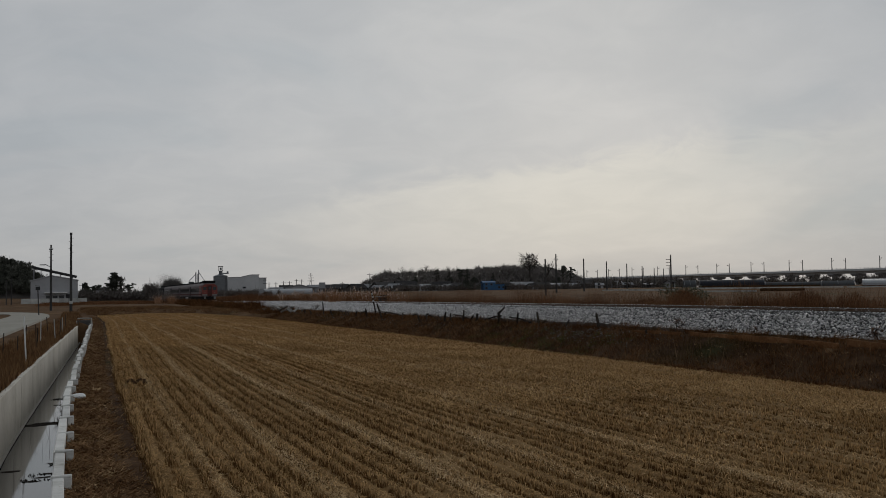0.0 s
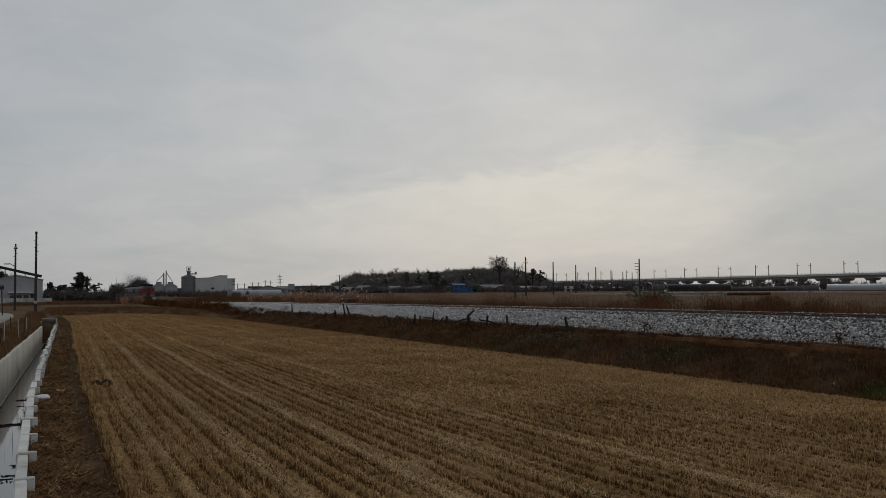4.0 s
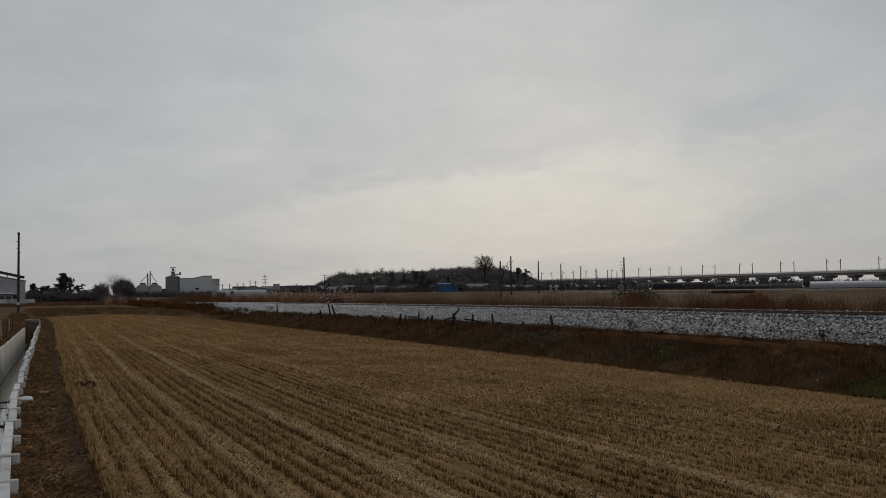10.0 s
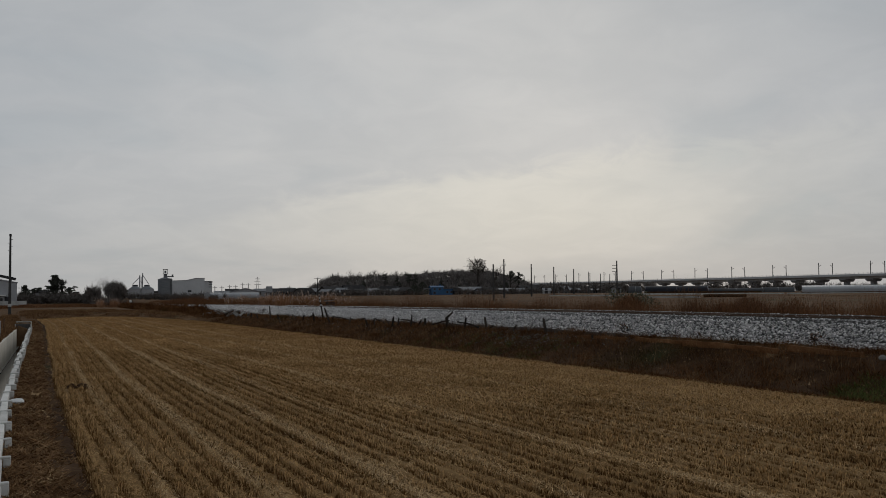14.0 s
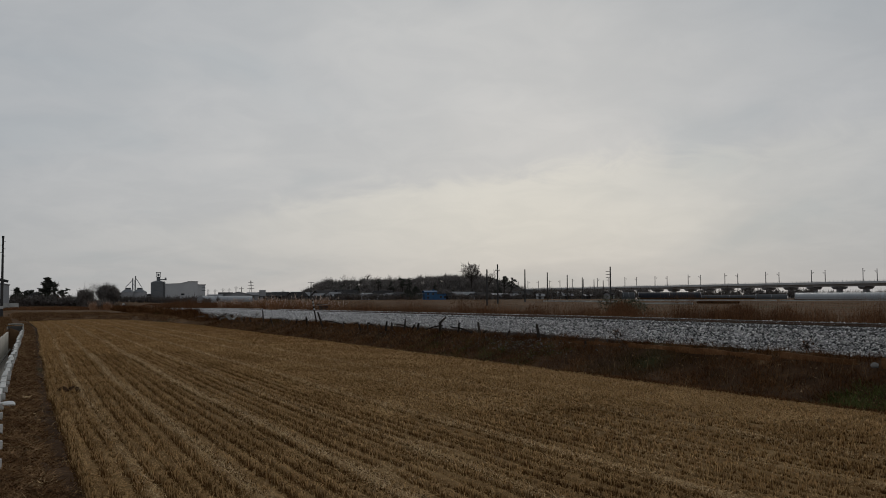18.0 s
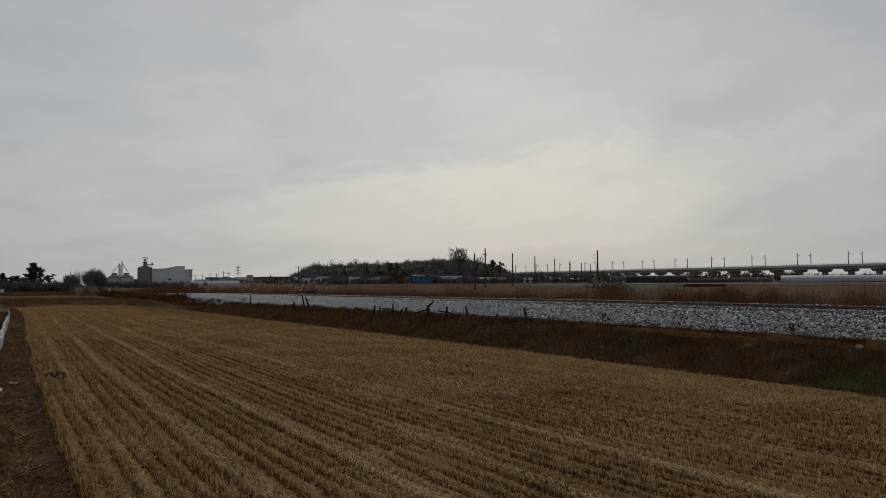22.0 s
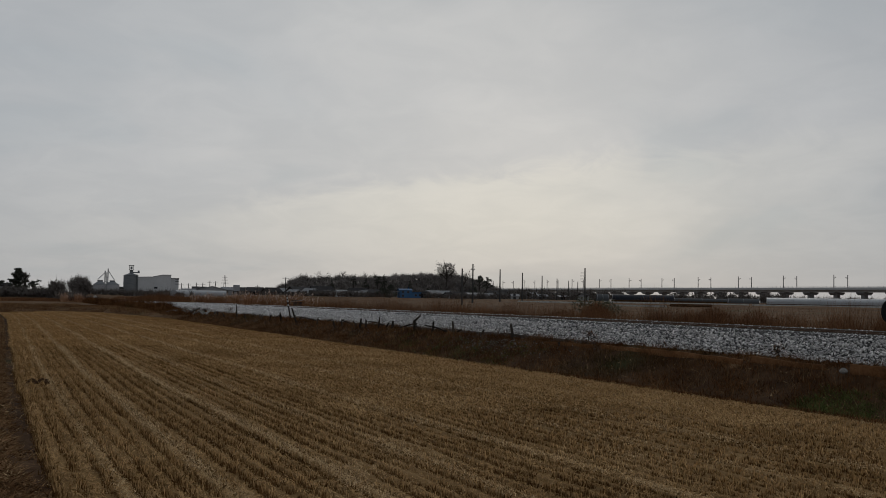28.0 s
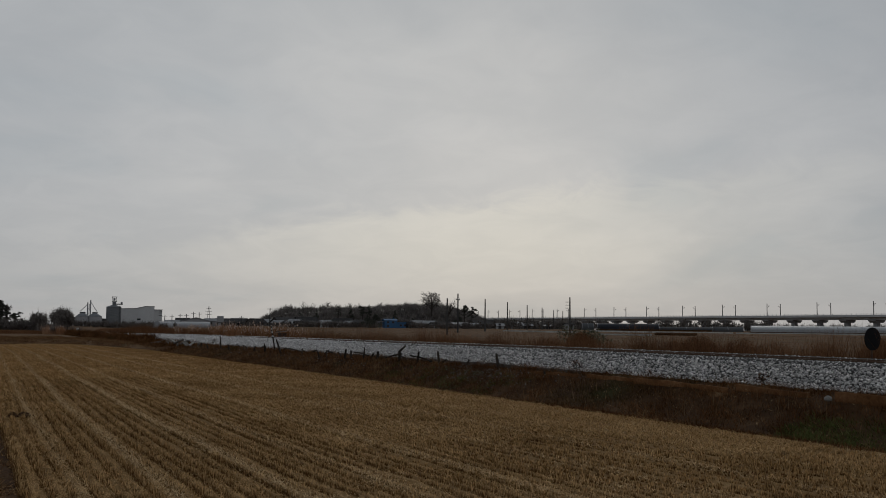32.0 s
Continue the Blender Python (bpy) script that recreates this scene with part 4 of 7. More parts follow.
# ---- railway ----
def build_track():
    # ballast body; its near-black colour stands for the shadow between stones
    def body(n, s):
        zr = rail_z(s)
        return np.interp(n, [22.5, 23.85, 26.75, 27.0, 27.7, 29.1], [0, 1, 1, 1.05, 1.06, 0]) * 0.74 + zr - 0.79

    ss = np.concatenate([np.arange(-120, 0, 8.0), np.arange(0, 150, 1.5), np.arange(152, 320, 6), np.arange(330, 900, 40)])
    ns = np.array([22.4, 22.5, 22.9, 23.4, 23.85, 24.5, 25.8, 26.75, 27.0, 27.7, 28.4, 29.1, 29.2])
    tagged(part("ballast_bed", sheet("ballast_bed", ns, ss, body, BALLAST, bend=False), BALLAST), "stone bed of a single railway line, near black as shadow between stones", "ballast", kind="structure")
    # loose stones on it: jittered eight-cornered lumps
    count = 96000
    n = np.concatenate([22.35 + 1.6 * RNG.random(76000), RNG.uniform(23.95, 26.9, 15000), RNG.uniform(26.9, 27.8, 5000)])
    s = 12 + 172 * RNG.random(count) ** 1.1
    n = np.concatenate([n, RNG.normal(21.1, 0.42, 420), RNG.uniform(20.6, 22.2, 480)])
    s = np.concatenate([s, RNG.normal(37.5, 2.7, 420), 30 + 66 * RNG.random(480)])
    z = np.where(n < 22.3, ground_z(n, s) + 0.07, body(n, s) + np.where(n > 23.6, -0.012, RNG.uniform(-0.02, 0.05, len(n))))
    size = RNG.uniform(0.014, 0.042, len(n)) * np.where(n > 23.7, 0.75, np.where(n < 22.2, 0.7, 1.0)) * (1 + np.clip(s - 38, 0, 80) / 70)
    corner = np.array([(x, y, w) for x in (-1, 1) for y in (-1, 1) for w in (-1, 1)], float)
    v = corner[None] * size[:, None, None] * RNG.uniform(0.3, 1.2, (len(n), 8, 3)) * RNG.uniform((0.8, 0.5, 0.3), (1.9, 1.3, 0.85), (len(n), 1, 3))
    for i, j, most in ((1, 2, 0.7), (0, 2, 0.7), (0, 1, 3.14)):
        a = RNG.uniform(-most, most, len(n))
        ca, sa = np.cos(a)[:, None], np.sin(a)[:, None]
        p, q = v[..., i] * ca - v[..., j] * sa, v[..., i] * sa + v[..., j] * ca
        v[..., i], v[..., j] = p, q
    v += np.stack([n, s, z], -1)[:, None]
    quads = np.array([(0, 1, 3, 2), (4, 6, 7, 5), (0, 4, 5, 1), (2, 3, 7, 6), (0, 2, 6, 4), (1, 5, 7, 3)])
    for name, v, mat, words, kind_word in (("ballast_stones", v[:count], STONE, "pale grey crushed stones heaped on the railway slope", "gravel"), ("rubble", v[count:], BOULDER, "grey rubble spilled down the weedy bank", "rubble")):
        faces = (np.arange(len(v))[:, None, None] * 8 + quads[None]).reshape(-1, 4)
        me = bpy.data.meshes.new(name)
        me.vertices.add(v.size // 3)
        me.vertices.foreach_set("co", v.astype(np.float32).ravel())
        me.loops.add(faces.size)
        me.loops.foreach_set("vertex_index", faces.astype(np.int32).ravel())
        me.polygons.add(len(faces))
        me.polygons.foreach_set("loop_start", np.arange(0, faces.size, 4, dtype=np.int32))
        me.polygons.foreach_set("loop_total", np.full(len(faces), 4, np.int32))
        me.update(calc_edges=True)
        me.materials.append(mat)
        tagged(part(name, me, mat), words, kind_word, kind="stuff")

    track = thing("railway_track", pose(0, 0, 0), "single railway track with rusty rails on sleepers", "railway track", kind="structure")
    ss = list(np.arange(-100, 320, 5.0)) + list(np.arange(340, 900, 60.0))
    section = [(-0.065, 0), (0.065, 0), (0.065, 0.02), (0.012, 0.03), (0.012, 0.11), (0.036, 0.12), (0.036, 0.155), (-0.036, 0.155), (-0.036, 0.12), (-0.012, 0.11), (-0.012, 0.03), (-0.065, 0.02)]
    for n0 in (25.08, 26.52):
        verts, faces = [], []
        k = len(section)
        for i, s in enumerate(ss):
            z = float(rail_z(s)) - 0.155
            verts += [(n0 + x, s, z + w) for x, w in section]
            if i:
                faces += [((i - 1) * k + j, (i - 1) * k + (j + 1) % k, i * k + (j + 1) % k, i * k + j) for j in range(k)]
        part("rail", poly_mesh("rail", verts, faces, RUST), RUST, track)
    sl = extrude_profile([(-1.22, 0), (1.22, 0), (1.22, 0.15), (1.15, 0.19), (-1.15, 0.19), (-1.22, 0.15)], 0.24)
    sl = mesh_from(sl, "sleeper")
    sl.materials.append(CONCRETE)
    for i in range(230):
        s = 2 + 0.62 * i
        part("sleeper", sl, CONCRETE, track).matrix_basis = pose(25.8, s, float(rail_z(s)) - 0.335)


build_track()


# ---- far things: places by bearing from the railway's direction and by distance ----
def at(b, d, z=None, turn=0.0):
    """A pose that faces the paddy's corner, at a bearing in degrees and a distance."""
    x, y = d * math.sin(radians(b)), d * math.cos(radians(b))
    return pose(x, y, on_ground(x, y) if z is None else z, 0, 0, turn - b)


def bars_mesh(name, segs, mat, sides=4):
    """Tapered bars (a, b, r1, r2) joined into one mesh."""
    segs = [(np.array(a, float), np.array(b, float), r1, r2) for a, b, r1, r2 in segs]
    a = np.array([s[0] for s in segs])
    b = np.array([s[1] for s in segs])
    r = np.array([(s[2], s[3]) for s in segs])
    d = b - a
    d /= np.linalg.norm(d, axis=1)[:, None] + 1e-9
    ref = np.where(np.abs(d[:, 2:3]) > 0.9, [[1.0, 0, 0]], [[0, 0, 1.0]])
    u = np.cross(d, ref)
    u /= np.linalg.norm(u, axis=1)[:, None] + 1e-9
    w = np.cross(d, u)
    rings = []
    for base, rad in ((a, r[:, 0]), (b, r[:, 1])):
        for k in range(sides):
            t = 2 * np.pi * k / sides
            rings.append(base + (u * np.cos(t) + w * np.sin(t)) * rad[:, None])
    v = np.stack(rings, 1).reshape(-1, 3)
    o = np.arange(len(segs))[:, None, None] * 2 * sides
    q = np.array([(k, (k + 1) % sides, sides + (k + 1) % sides, sides + k) for k in range(sides)])
    return poly_mesh(name, v.tolist(), (o + q[None]).reshape(-1, 4).tolist(), mat)


def grow(height, seed, levels=5, spread=0.75, trunk=0.035, split=3):
    """Limbs and twigs of a bare broadleaf tree: bars, and twig triangles."""
    rng = np.random.default_rng(seed)
    bars, twigs = [], []

    def limb(a, d, length, r, level):
        bend = d + rng.normal(0, 0.12, 3)
        bend /= np.linalg.norm(bend)
        b = a + bend * length
        bars.append((a, b, r, r * 0.62))
        if level == 0:
            for _ in range(5):
                e = bend + rng.normal(0, 0.45, 3) + (0, 0, 0.15)
                tip = b + e / np.linalg.norm(e) * length * rng.uniform(0.7, 1.5)
                side = rng.normal(0, 1, 3)
                side = np.cross(e, side)
                side /= np.linalg.norm(side) + 1e-9
                twigs.append((b - side * r * 0.8, b + side * r * 0.8, tip))
            return
        for _ in range(split if rng.random() < 0.7 else split - 1):
            e = bend * rng.uniform(0.7, 1.1) + rng.normal(0, spread, 3) * (1, 1, 0.6) + (0, 0, 0.28)
            e /= np.linalg.norm(e)
            limb(a + bend * length * rng.uniform(0.6, 1.0), e, length * rng.uniform(0.62, 0.82), r * 0.6, level - 1)

    limb(np.zeros(3), np.array([0, 0, 1.0]), height * 0.27, height * trunk, levels)
    top = max(t[2][2] for t in twigs)
    k = height / top
    return [(a * k, b * k, p * k, q * k) for a, b, p, q in bars], np.array(twigs) * k


def bare_tree(m, height, seed, label, levels=5, spread=0.75, trunk=0.035, wide=1.0, ball=None, fat=0.03):
    bars, twigs = grow(height, seed, levels, spread, trunk)
    t = thing("bare_tree", m, label, "tree")
    f = np.array([wide, wide, 1])
    part("trunk", bars_mesh("trunk", [(a * f, b * f, max(p, fat), max(q, fat * 0.75)) for a, b, p, q in bars], BARK), BARK, t)
    twigs = twigs * f
    mid = (twigs[:, 0] + twigs[:, 1]) / 2
    side = twigs[:, 1] - mid
    side = side / (np.linalg.norm(side, axis=1)[:, None] + 1e-9) * 0.05
    twigs[:, 0], twigs[:, 1] = mid - side, mid + side
    if ball:
        # fine outer twigs that round the crown off
        z, r, count = ball
        rng = np.random.default_rng(seed + 500)
        d = rng.normal(0, 1, (count, 3))
        d /= np.linalg.norm(d, axis=1)[:, None]
        p = d * (r * rng.uniform(0.35, 0.9, count) ** 0.6)[:, None] * (1, 1, 0.82) + (0, 0, z)
        e = d + rng.normal(0, 0.35, (count, 3)) + (0, 0, 0.25)
        w = np.cross(e, rng.normal(0, 1, (count, 3)))
        w *= fat * 0.6 / (np.linalg.norm(w, axis=1)[:, None] + 1e-9)
        twigs = np.concatenate([twigs, np.stack([p - w, p + w, p + e * (r * rng.uniform(0.14, 0.3, count))[:, None]], 1)])
    part("crown", tri_mesh("crown", twigs, TWIG), TWIG, t)
    return t


def dome_tree(m, height, radius, seed, label):
    """An old open-grown tree: limbs fan from a short trunk to an even dome of twigs."""
    rng = np.random.default_rng(seed)
    t = thing("bare_tree", m, label, "tree")
    fork = np.array([0, 0, height * 0.36])
    bars, twigs = [(np.zeros(3), fork, 0.42, 0.34), (fork, fork + (0, 0, 2.4), 0.3, 0.14)], []
    centre = np.array([0, 0, height * 0.60])
    for k in range(22):
        a, lift = 2.4 * k, (k + 0.5) / 22
        d = np.array([math.cos(a) * math.sqrt(1 - lift * lift), math.sin(a) * math.sqrt(1 - lift * lift), lift * 1.4 - 0.42])
        end = centre + d * (radius, radius, height * 0.36) * rng.uniform(0.78, 0.86)
        start = fork - (0, 0, 2.0 * (1 - lift)) + (0, 0, 2.2 * lift)
        knee = start + (end - start) * 0.5 + (0, 0, 0.7 * (1 - lift))
        bars += [(start, knee, 0.13, 0.09), (knee, end, 0.08, 0.04)]
        for _ in range(22):
            f = rng.uniform(0.5, 1.0)
            p = start + (end - start) * f + (0, 0, 0.4)
            q = p + (0.5 * d + rng.normal(0, 0.75, 3)) * rng.uniform(0.6, 1.2)
            bars.append((p, q, 0.045, 0.03))
            for _ in range(12):
                e = (q - p) * rng.uniform(0.3, 0.8) + rng.normal(0, 0.4, 3)
                s = p + (q - p) * rng.uniform(0.3, 1.0)
                w = rng.normal(0, 1, 3)
                w *= 0.035 / np.linalg.norm(w)
                twigs.append((s - w, s + w, s + e))
    part("trunk", bars_mesh("trunk", bars, BARK), BARK, t)
    part("crown", tri_mesh("crown", np.array(twigs), BARK), BARK, t)
    return t


def leaf_cloud(centres, radii, count, size, rng, flat=0.7):
    """Small leaf clumps inside flattened balls."""
    out = []
    for (x, y, z), r in zip(centres, radii):
        k = max(8, int(count * r ** 1.5))
        d = rng.normal(0, 1, (k, 3))
        d /= np.linalg.norm(d, axis=1)[:, None]
        p = d * (rng.random(k) ** 0.4)[:, None] * r * (1, 1, flat) + (x, y, z)
        e = rng.normal(0, size, (k, 3, 3))
        out.append(p[:, None] + e)
    return np.concatenate(out)


def evergreen(m, height, width, seed, label, shape="pine", mat=None):
    rng = np.random.default_rng(seed)
    t = thing("evergreen_tree", m, label, "tree")
    centres, radii, bars = [], [], [((0, 0, 0), (0.03 * height, 0, height * 0.93), height * 0.03, height * 0.008)]
    if shape == "cone":
        for k in range(26):
            u = rng.random() ** 0.8
            r = width / 2 * (1 - u) ** 0.75 * 0.75
            a = rng.uniform(0, 6.28)
            centres.append((math.cos(a) * r, math.sin(a) * r, height * (0.06 + 0.88 * u)))
            radii.append(width * 0.17 * (1.25 - u))
    elif shape == "round":
        for k in range(34):
            a, r = rng.uniform(0, 6.28), width / 2 * rng.random() ** 0.6 * 0.8
            centres.append((math.cos(a) * r, math.sin(a) * r, height * rng.uniform(0.35, 0.95)))
            radii.append(width * rng.uniform(0.10, 0.17))
    elif shape == "flat":
        for k in range(13):
            a, r = rng.uniform(0, 6.28), width / 2 * rng.uniform(0.15, 0.95)
            z = height * (0.55 + 0.42 * (k / 12) ** 0.8)
            c = (math.cos(a) * r, math.sin(a) * r, z)
            bars.append(((0.02 * height, 0, z * 0.8), c, height * 0.016, height * 0.008))
            for _ in range(5):
                centres.append((c[0] + rng.normal(0, width * 0.07), c[1] + rng.normal(0, width * 0.07), c[2] + rng.normal(0, width * 0.03)))
                radii.append(width * rng.uniform(0.06, 0.10))
    else:
        # tiers of drooping branches, each with foliage along it
        for k in range(17):
            u = k / 16
            for _ in range(8):
                a = rng.uniform(0, 6.28)
                reach = width / 2 * (1.05 - 0.85 * u) * rng.uniform(0.45, 1.15)
                z = height * (0.08 + 0.86 * u + rng.uniform(-0.015, 0.015))
                tip = (math.cos(a) * reach, math.sin(a) * reach, z + reach * rng.uniform(-0.15, 0.3))
                bars.append(((0, 0, z), tip, height * 0.009, height * 0.004))
                for f in (0.35, 0.6, 0.82, 1.0):
                    centres.append(tuple(p * f + q * (1 - f) for p, q in zip(tip, (0, 0, z))))
                    radii.append(width * rng.uniform(0.032, 0.06))
    part("trunk", bars_mesh("trunk", bars, BARK), BARK, t)
    part("crown", tri_mesh("crown", leaf_cloud(centres, radii, 330, 0.09, rng, 0.7 if shape == "cone" else 0.42), mat or NEEDLE), NEEDLE, t)
    return t


def woods(name, spots, label, mat, evergreen_share, seed, dense=26):
    """Far woods: many thin bare crowns and dark evergreens in one mass."""
    rng = np.random.default_rng(seed)
    tris = []
    for x, y, z, h in spots:
        if rng.random() < evergreen_share:
            k = 7
            c = [(x + rng.normal(0, h * 0.16), y + rng.normal(0, h * 0.16), z + h * rng.uniform(0.3, 0.92)) for _ in range(k)]
            tris.append(leaf_cloud(c, [h * rng.uniform(0.12, 0.2) for _ in range(k)], dense, 0.22, rng))
            continue
        foot = np.array([x, y, z])
        tris.append(np.array([[foot - (0.12, 0, 0), foot + (0.12, 0, 0), foot + (0, 0, h * 0.8)]]))
        k = 60
        a = rng.uniform(0, 6.28, k)
        start = foot + np.stack([np.zeros(k), np.zeros(k), h * rng.uniform(0.25, 0.65, k)], -1)
        reach = h * rng.uniform(0.12, 0.34, k)
        tip = start + np.stack([np.cos(a) * reach, np.sin(a) * reach, h * rng.uniform(0.15, 0.42, k)], -1)
        tip[:, 2] = np.minimum(tip[:, 2], z + h)
        w = rng.uniform(0.05, 0.14, k)[:, None] * np.stack([np.sin(a), -np.cos(a), np.zeros(k)], -1)
        tris.append(np.stack([start - w, start + w, tip], 1))
        e = tip[rng.integers(0, k, 70)] + rng.normal(0, h * 0.07, (70, 3))
        d = rng.normal(0, 1, (70, 3)) * (0.5, 0.5, 0.7) + (0, 0, 0.4)
        w = rng.normal(0, 0.045, (70, 3))
        tris.append(np.stack([e - w, e + w, e + d], 1))
    return tagged(part(name, tri_mesh(name, np.concatenate(tris), mat), mat), label, "woods", kind="stuff")


def bare_crowns(name, spots, label, mat, seed, twig=0.07):
    """Far leafless trees with trunk, forked limbs and fine twigs, joined into one mass."""
    rng = np.random.default_rng(seed)
    kinds = []
    for k in range(7):
        bars, twigs = grow(1.0, seed * 10 + k, 3, (0.5, 0.8, 0.65, 0.95)[k % 4], 0.03)
        kinds.append((np.array([(a, b) for a, b, p, q in bars]), np.array([(p, q) for a, b, p, q in bars]), twigs))
    tris = []
    for x, y, z, h, wide in spots:
        ends, radii, twigs = kinds[int(rng.integers(0, 7))]
        turn = rng.uniform(0, 6.28)
        c, s = math.cos(turn), math.sin(turn)
        m = np.array([[c * wide, s, 0], [-s * wide, c, 0], [0, 0, 1.0]]) * h
        base = np.array([x, y, z])
        e = ends @ m + base
        side = np.array([0.93, -0.36, 0.0])
        up = np.array([0, 0, 1.0])
        r0, r1 = np.maximum(radii[:, :1] * h * 0.7, 0.04), np.maximum(radii[:, 1:] * h * 0.7, 0.03)
        for w in (side, up):
            tris.append(np.stack([e[:, 0] - w * r0, e[:, 0] + w * r0, e[:, 1] + w * r1], 1))
            tris.append(np.stack([e[:, 0] - w * r0, e[:, 1] + w * r1, e[:, 1] - w * r1], 1))
        tw = twigs @ m + base
        mid = (tw[:, 0] + tw[:, 1]) / 2
        w = rng.normal(0, 1, (len(tw), 3))
        w *= twig / 2 / np.linalg.norm(w, axis=1)[:, None]
        tris.append(np.stack([mid - w, mid + w, tw[:, 2]], 1))
    return tagged(part(name, tri_mesh(name, np.concatenate(tris), mat), mat), label, "trees", kind="stuff")


def mound(name, b, d, half, depth, profile, label, mat=HILL):
    """A hill seen side-on: profile rows of (share across, height)."""
    us, vs = np.linspace(-1, 1, 49), np.linspace(-1, 1, 17)
    xs, hs = zip(*profile)
    m = at(b, d, 0)
    verts = []
    for v in vs:
        for u in us:
            h = float(np.interp(u, xs, hs)) * (1 - v * v) ** 0.8
            h += 0.6 * noise.noise((u * 6, v * 3, d)) * min(1, h)
            p = m @ Vector((u * half, v * depth, 0))
            verts.append((p.x, p.y, on_ground(p.x, p.y) - 0.3 + h))
    k = len(us)
    faces = [(j * k + i, j * k + i + 1, (j + 1) * k + i + 1, (j + 1) * k + i) for j in range(len(vs) - 1) for i in range(k - 1)]
    me = poly_mesh(name, verts, faces, mat)
    me.polygons.foreach_set("use_smooth", np.ones(len(faces), bool))
    tagged(part(name, me, mat), label, "hill", kind="structure")

    def height(u, v):
        p = m @ Vector((u * half, v * depth, 0))
        return p.x, p.y, on_ground(p.x, p.y) - 0.3 + float(np.interp(u, xs, hs)) * (1 - v * v) ** 0.8
    return height


def pole(m, height, label, arms=(), r=0.17, steps=True):
    t = thing("utility_pole", m, label, "utility pole")
    part("shaft", rods(((0, 0, -0.3), (0, 0, height), r, r * 0.62), sides=10), POLE_GREY, t)
    for z, w in arms:
        part("crossarm", solid((0, -0.12, z, w, 0.1, 0.12)), DARK_STEEL, t)
        for x in (-w / 2 + 0.1, 0, w / 2 - 0.1):
            part("insulator", rods(((x, -0.12, z + 0.05), (x, -0.12, z + 0.28), 0.05), sides=6), WHITE, t)
    if steps:
        for k in range(5):
            z = height - 0.5 - 0.45 * k
            part("step_bolt", rods(((-0.3 if k % 2 else 0.0, 0, z), (0.0 if k % 2 else 0.3, 0, z), 0.025), sides=5), DARK_STEEL, t)
    return t


def build_hills():
    rng = np.random.default_rng(21)
    h = mound("wooded_hill", 23.2, 535, 64, 34, [(-1, 0), (-0.94, 3.0), (-0.78, 7.0), (-0.4, 8.2), (-0.1, 8.2), (0.25, 10.4), (0.5, 10.4), (0.66, 9.6), (0.82, 5.4), (0.94, 2.2), (1, 0)], "low dark wooded hill behind the village")
    spots = []
    for _ in range(950):
        u, v = rng.uniform(-0.97, 0.95), rng.uniform(-0.95, 0.3)
        x, y, z = h(u, v)
        lump = max(0.0, noise.noise((u * 7.0, v * 2.0, 3.1)) + 0.25)
        spots.append((x, y, z - 0.2, rng.uniform(2.2, 3.4) + 2.0 * lump))
    woods("hill_woods", spots, "leafless brown undergrowth covering the hill", HAZED_TWIG, 0.0, 5)
    # standing crowns, tall at the western end and along the crest
    spots = []
    for _ in range(150):
        u = rng.uniform(-0.98, 0.95)
        x, y, z = h(u, rng.uniform(-0.8, 0.1))
        tall = 5.2 if u < -0.1 else 3.9
        spots.append((x, y, z - 0.3, tall * rng.uniform(0.6, 1.15), rng.uniform(0.8, 1.25)))
    for u, tall, wide in ((-0.93, 4.5, 0.8), (-0.86, 5.6, 0.7), (-0.78, 6.8, 0.6), (-0.72, 7.2, 0.55), (-0.62, 7.6, 0.9), (-0.55, 7.0, 1.0), (-0.42, 7.6, 1.25), (-0.34, 6.4, 1.1), (-0.22, 6.8, 1.1), (-0.13, 6.4, 1.0), (-0.05, 5.4, 0.9), (0.2, 4.4, 1.0), (0.28, 5.0, 1.0), (0.36, 4.2, 1.2), (0.44, 4.8, 0.9), (0.5, 4.0, 1.1), (0.56, 3.8, 1.0), (0.8, 4.8, 0.8), (0.86, 4.6, 1.1), (0.91, 4.2, 0.9), (0.97, 4.6, 1.2)):
        x, y, z = h(u, -0.15)
        spots.append((x, y, z - 0.3, tall, wide))
    bare_crowns("hill_trees", spots, "leafless grey-brown trees standing on the hill", TWIG, 4, 0.06)
    spots = []
    for _ in range(45):
        u, v = rng.uniform(-0.9, 0.92), rng.uniform(-0.95, 0.1)
        x, y, z = h(u, v)
        spots.append((x, y, z - 0.2, rng.uniform(2.4, 4.2)))
    woods("hill_evergreens", spots, "dark evergreen thicket on the hill", NEEDLE, 1.0, 6)
    for b, d, top, w, s, kind in ((21.0, 505, 13.8, 3.6, 31, "round"), (21.75, 505, 12.8, 4.6, 33, "cone"), (22.45, 503, 14.0, 5.0, 34, "round"), (22.85, 503, 14.0, 4.2, 35, "round"), (19.7, 505, 10.5, 4.0, 37, "cone"), (24.4, 503, 12.2, 3.4, 38, "cone")):
        evergreen(at(b, d, 6.0), top - 6.0, w, s, "dark pine standing out of the hill woods", kind)
    dome_tree(at(26.6, 500, 8.6), 13.4, 6.0, 3, "large round-crowned leafless tree on the hill")
    bare_tree(at(27.45, 450, 3.0), 14.0, 14, "slender leafless poplar near the hill", levels=4, spread=0.4, wide=0.75, fat=0.07)
    evergreen(at(28.55, 420, 2.4), 10.4, 5.5, 41, "wind-bent pine with flat foliage pads", "flat")
    evergreen(at(29.0, 425, 2.4), 9.6, 5.5, 42, "wind-bent pine with flat foliage pads", "flat")
    evergreen(at(28.2, 430, 2.4), 7.5, 6.0, 43, "dark bushy evergreen at the hill's foot", "cone")
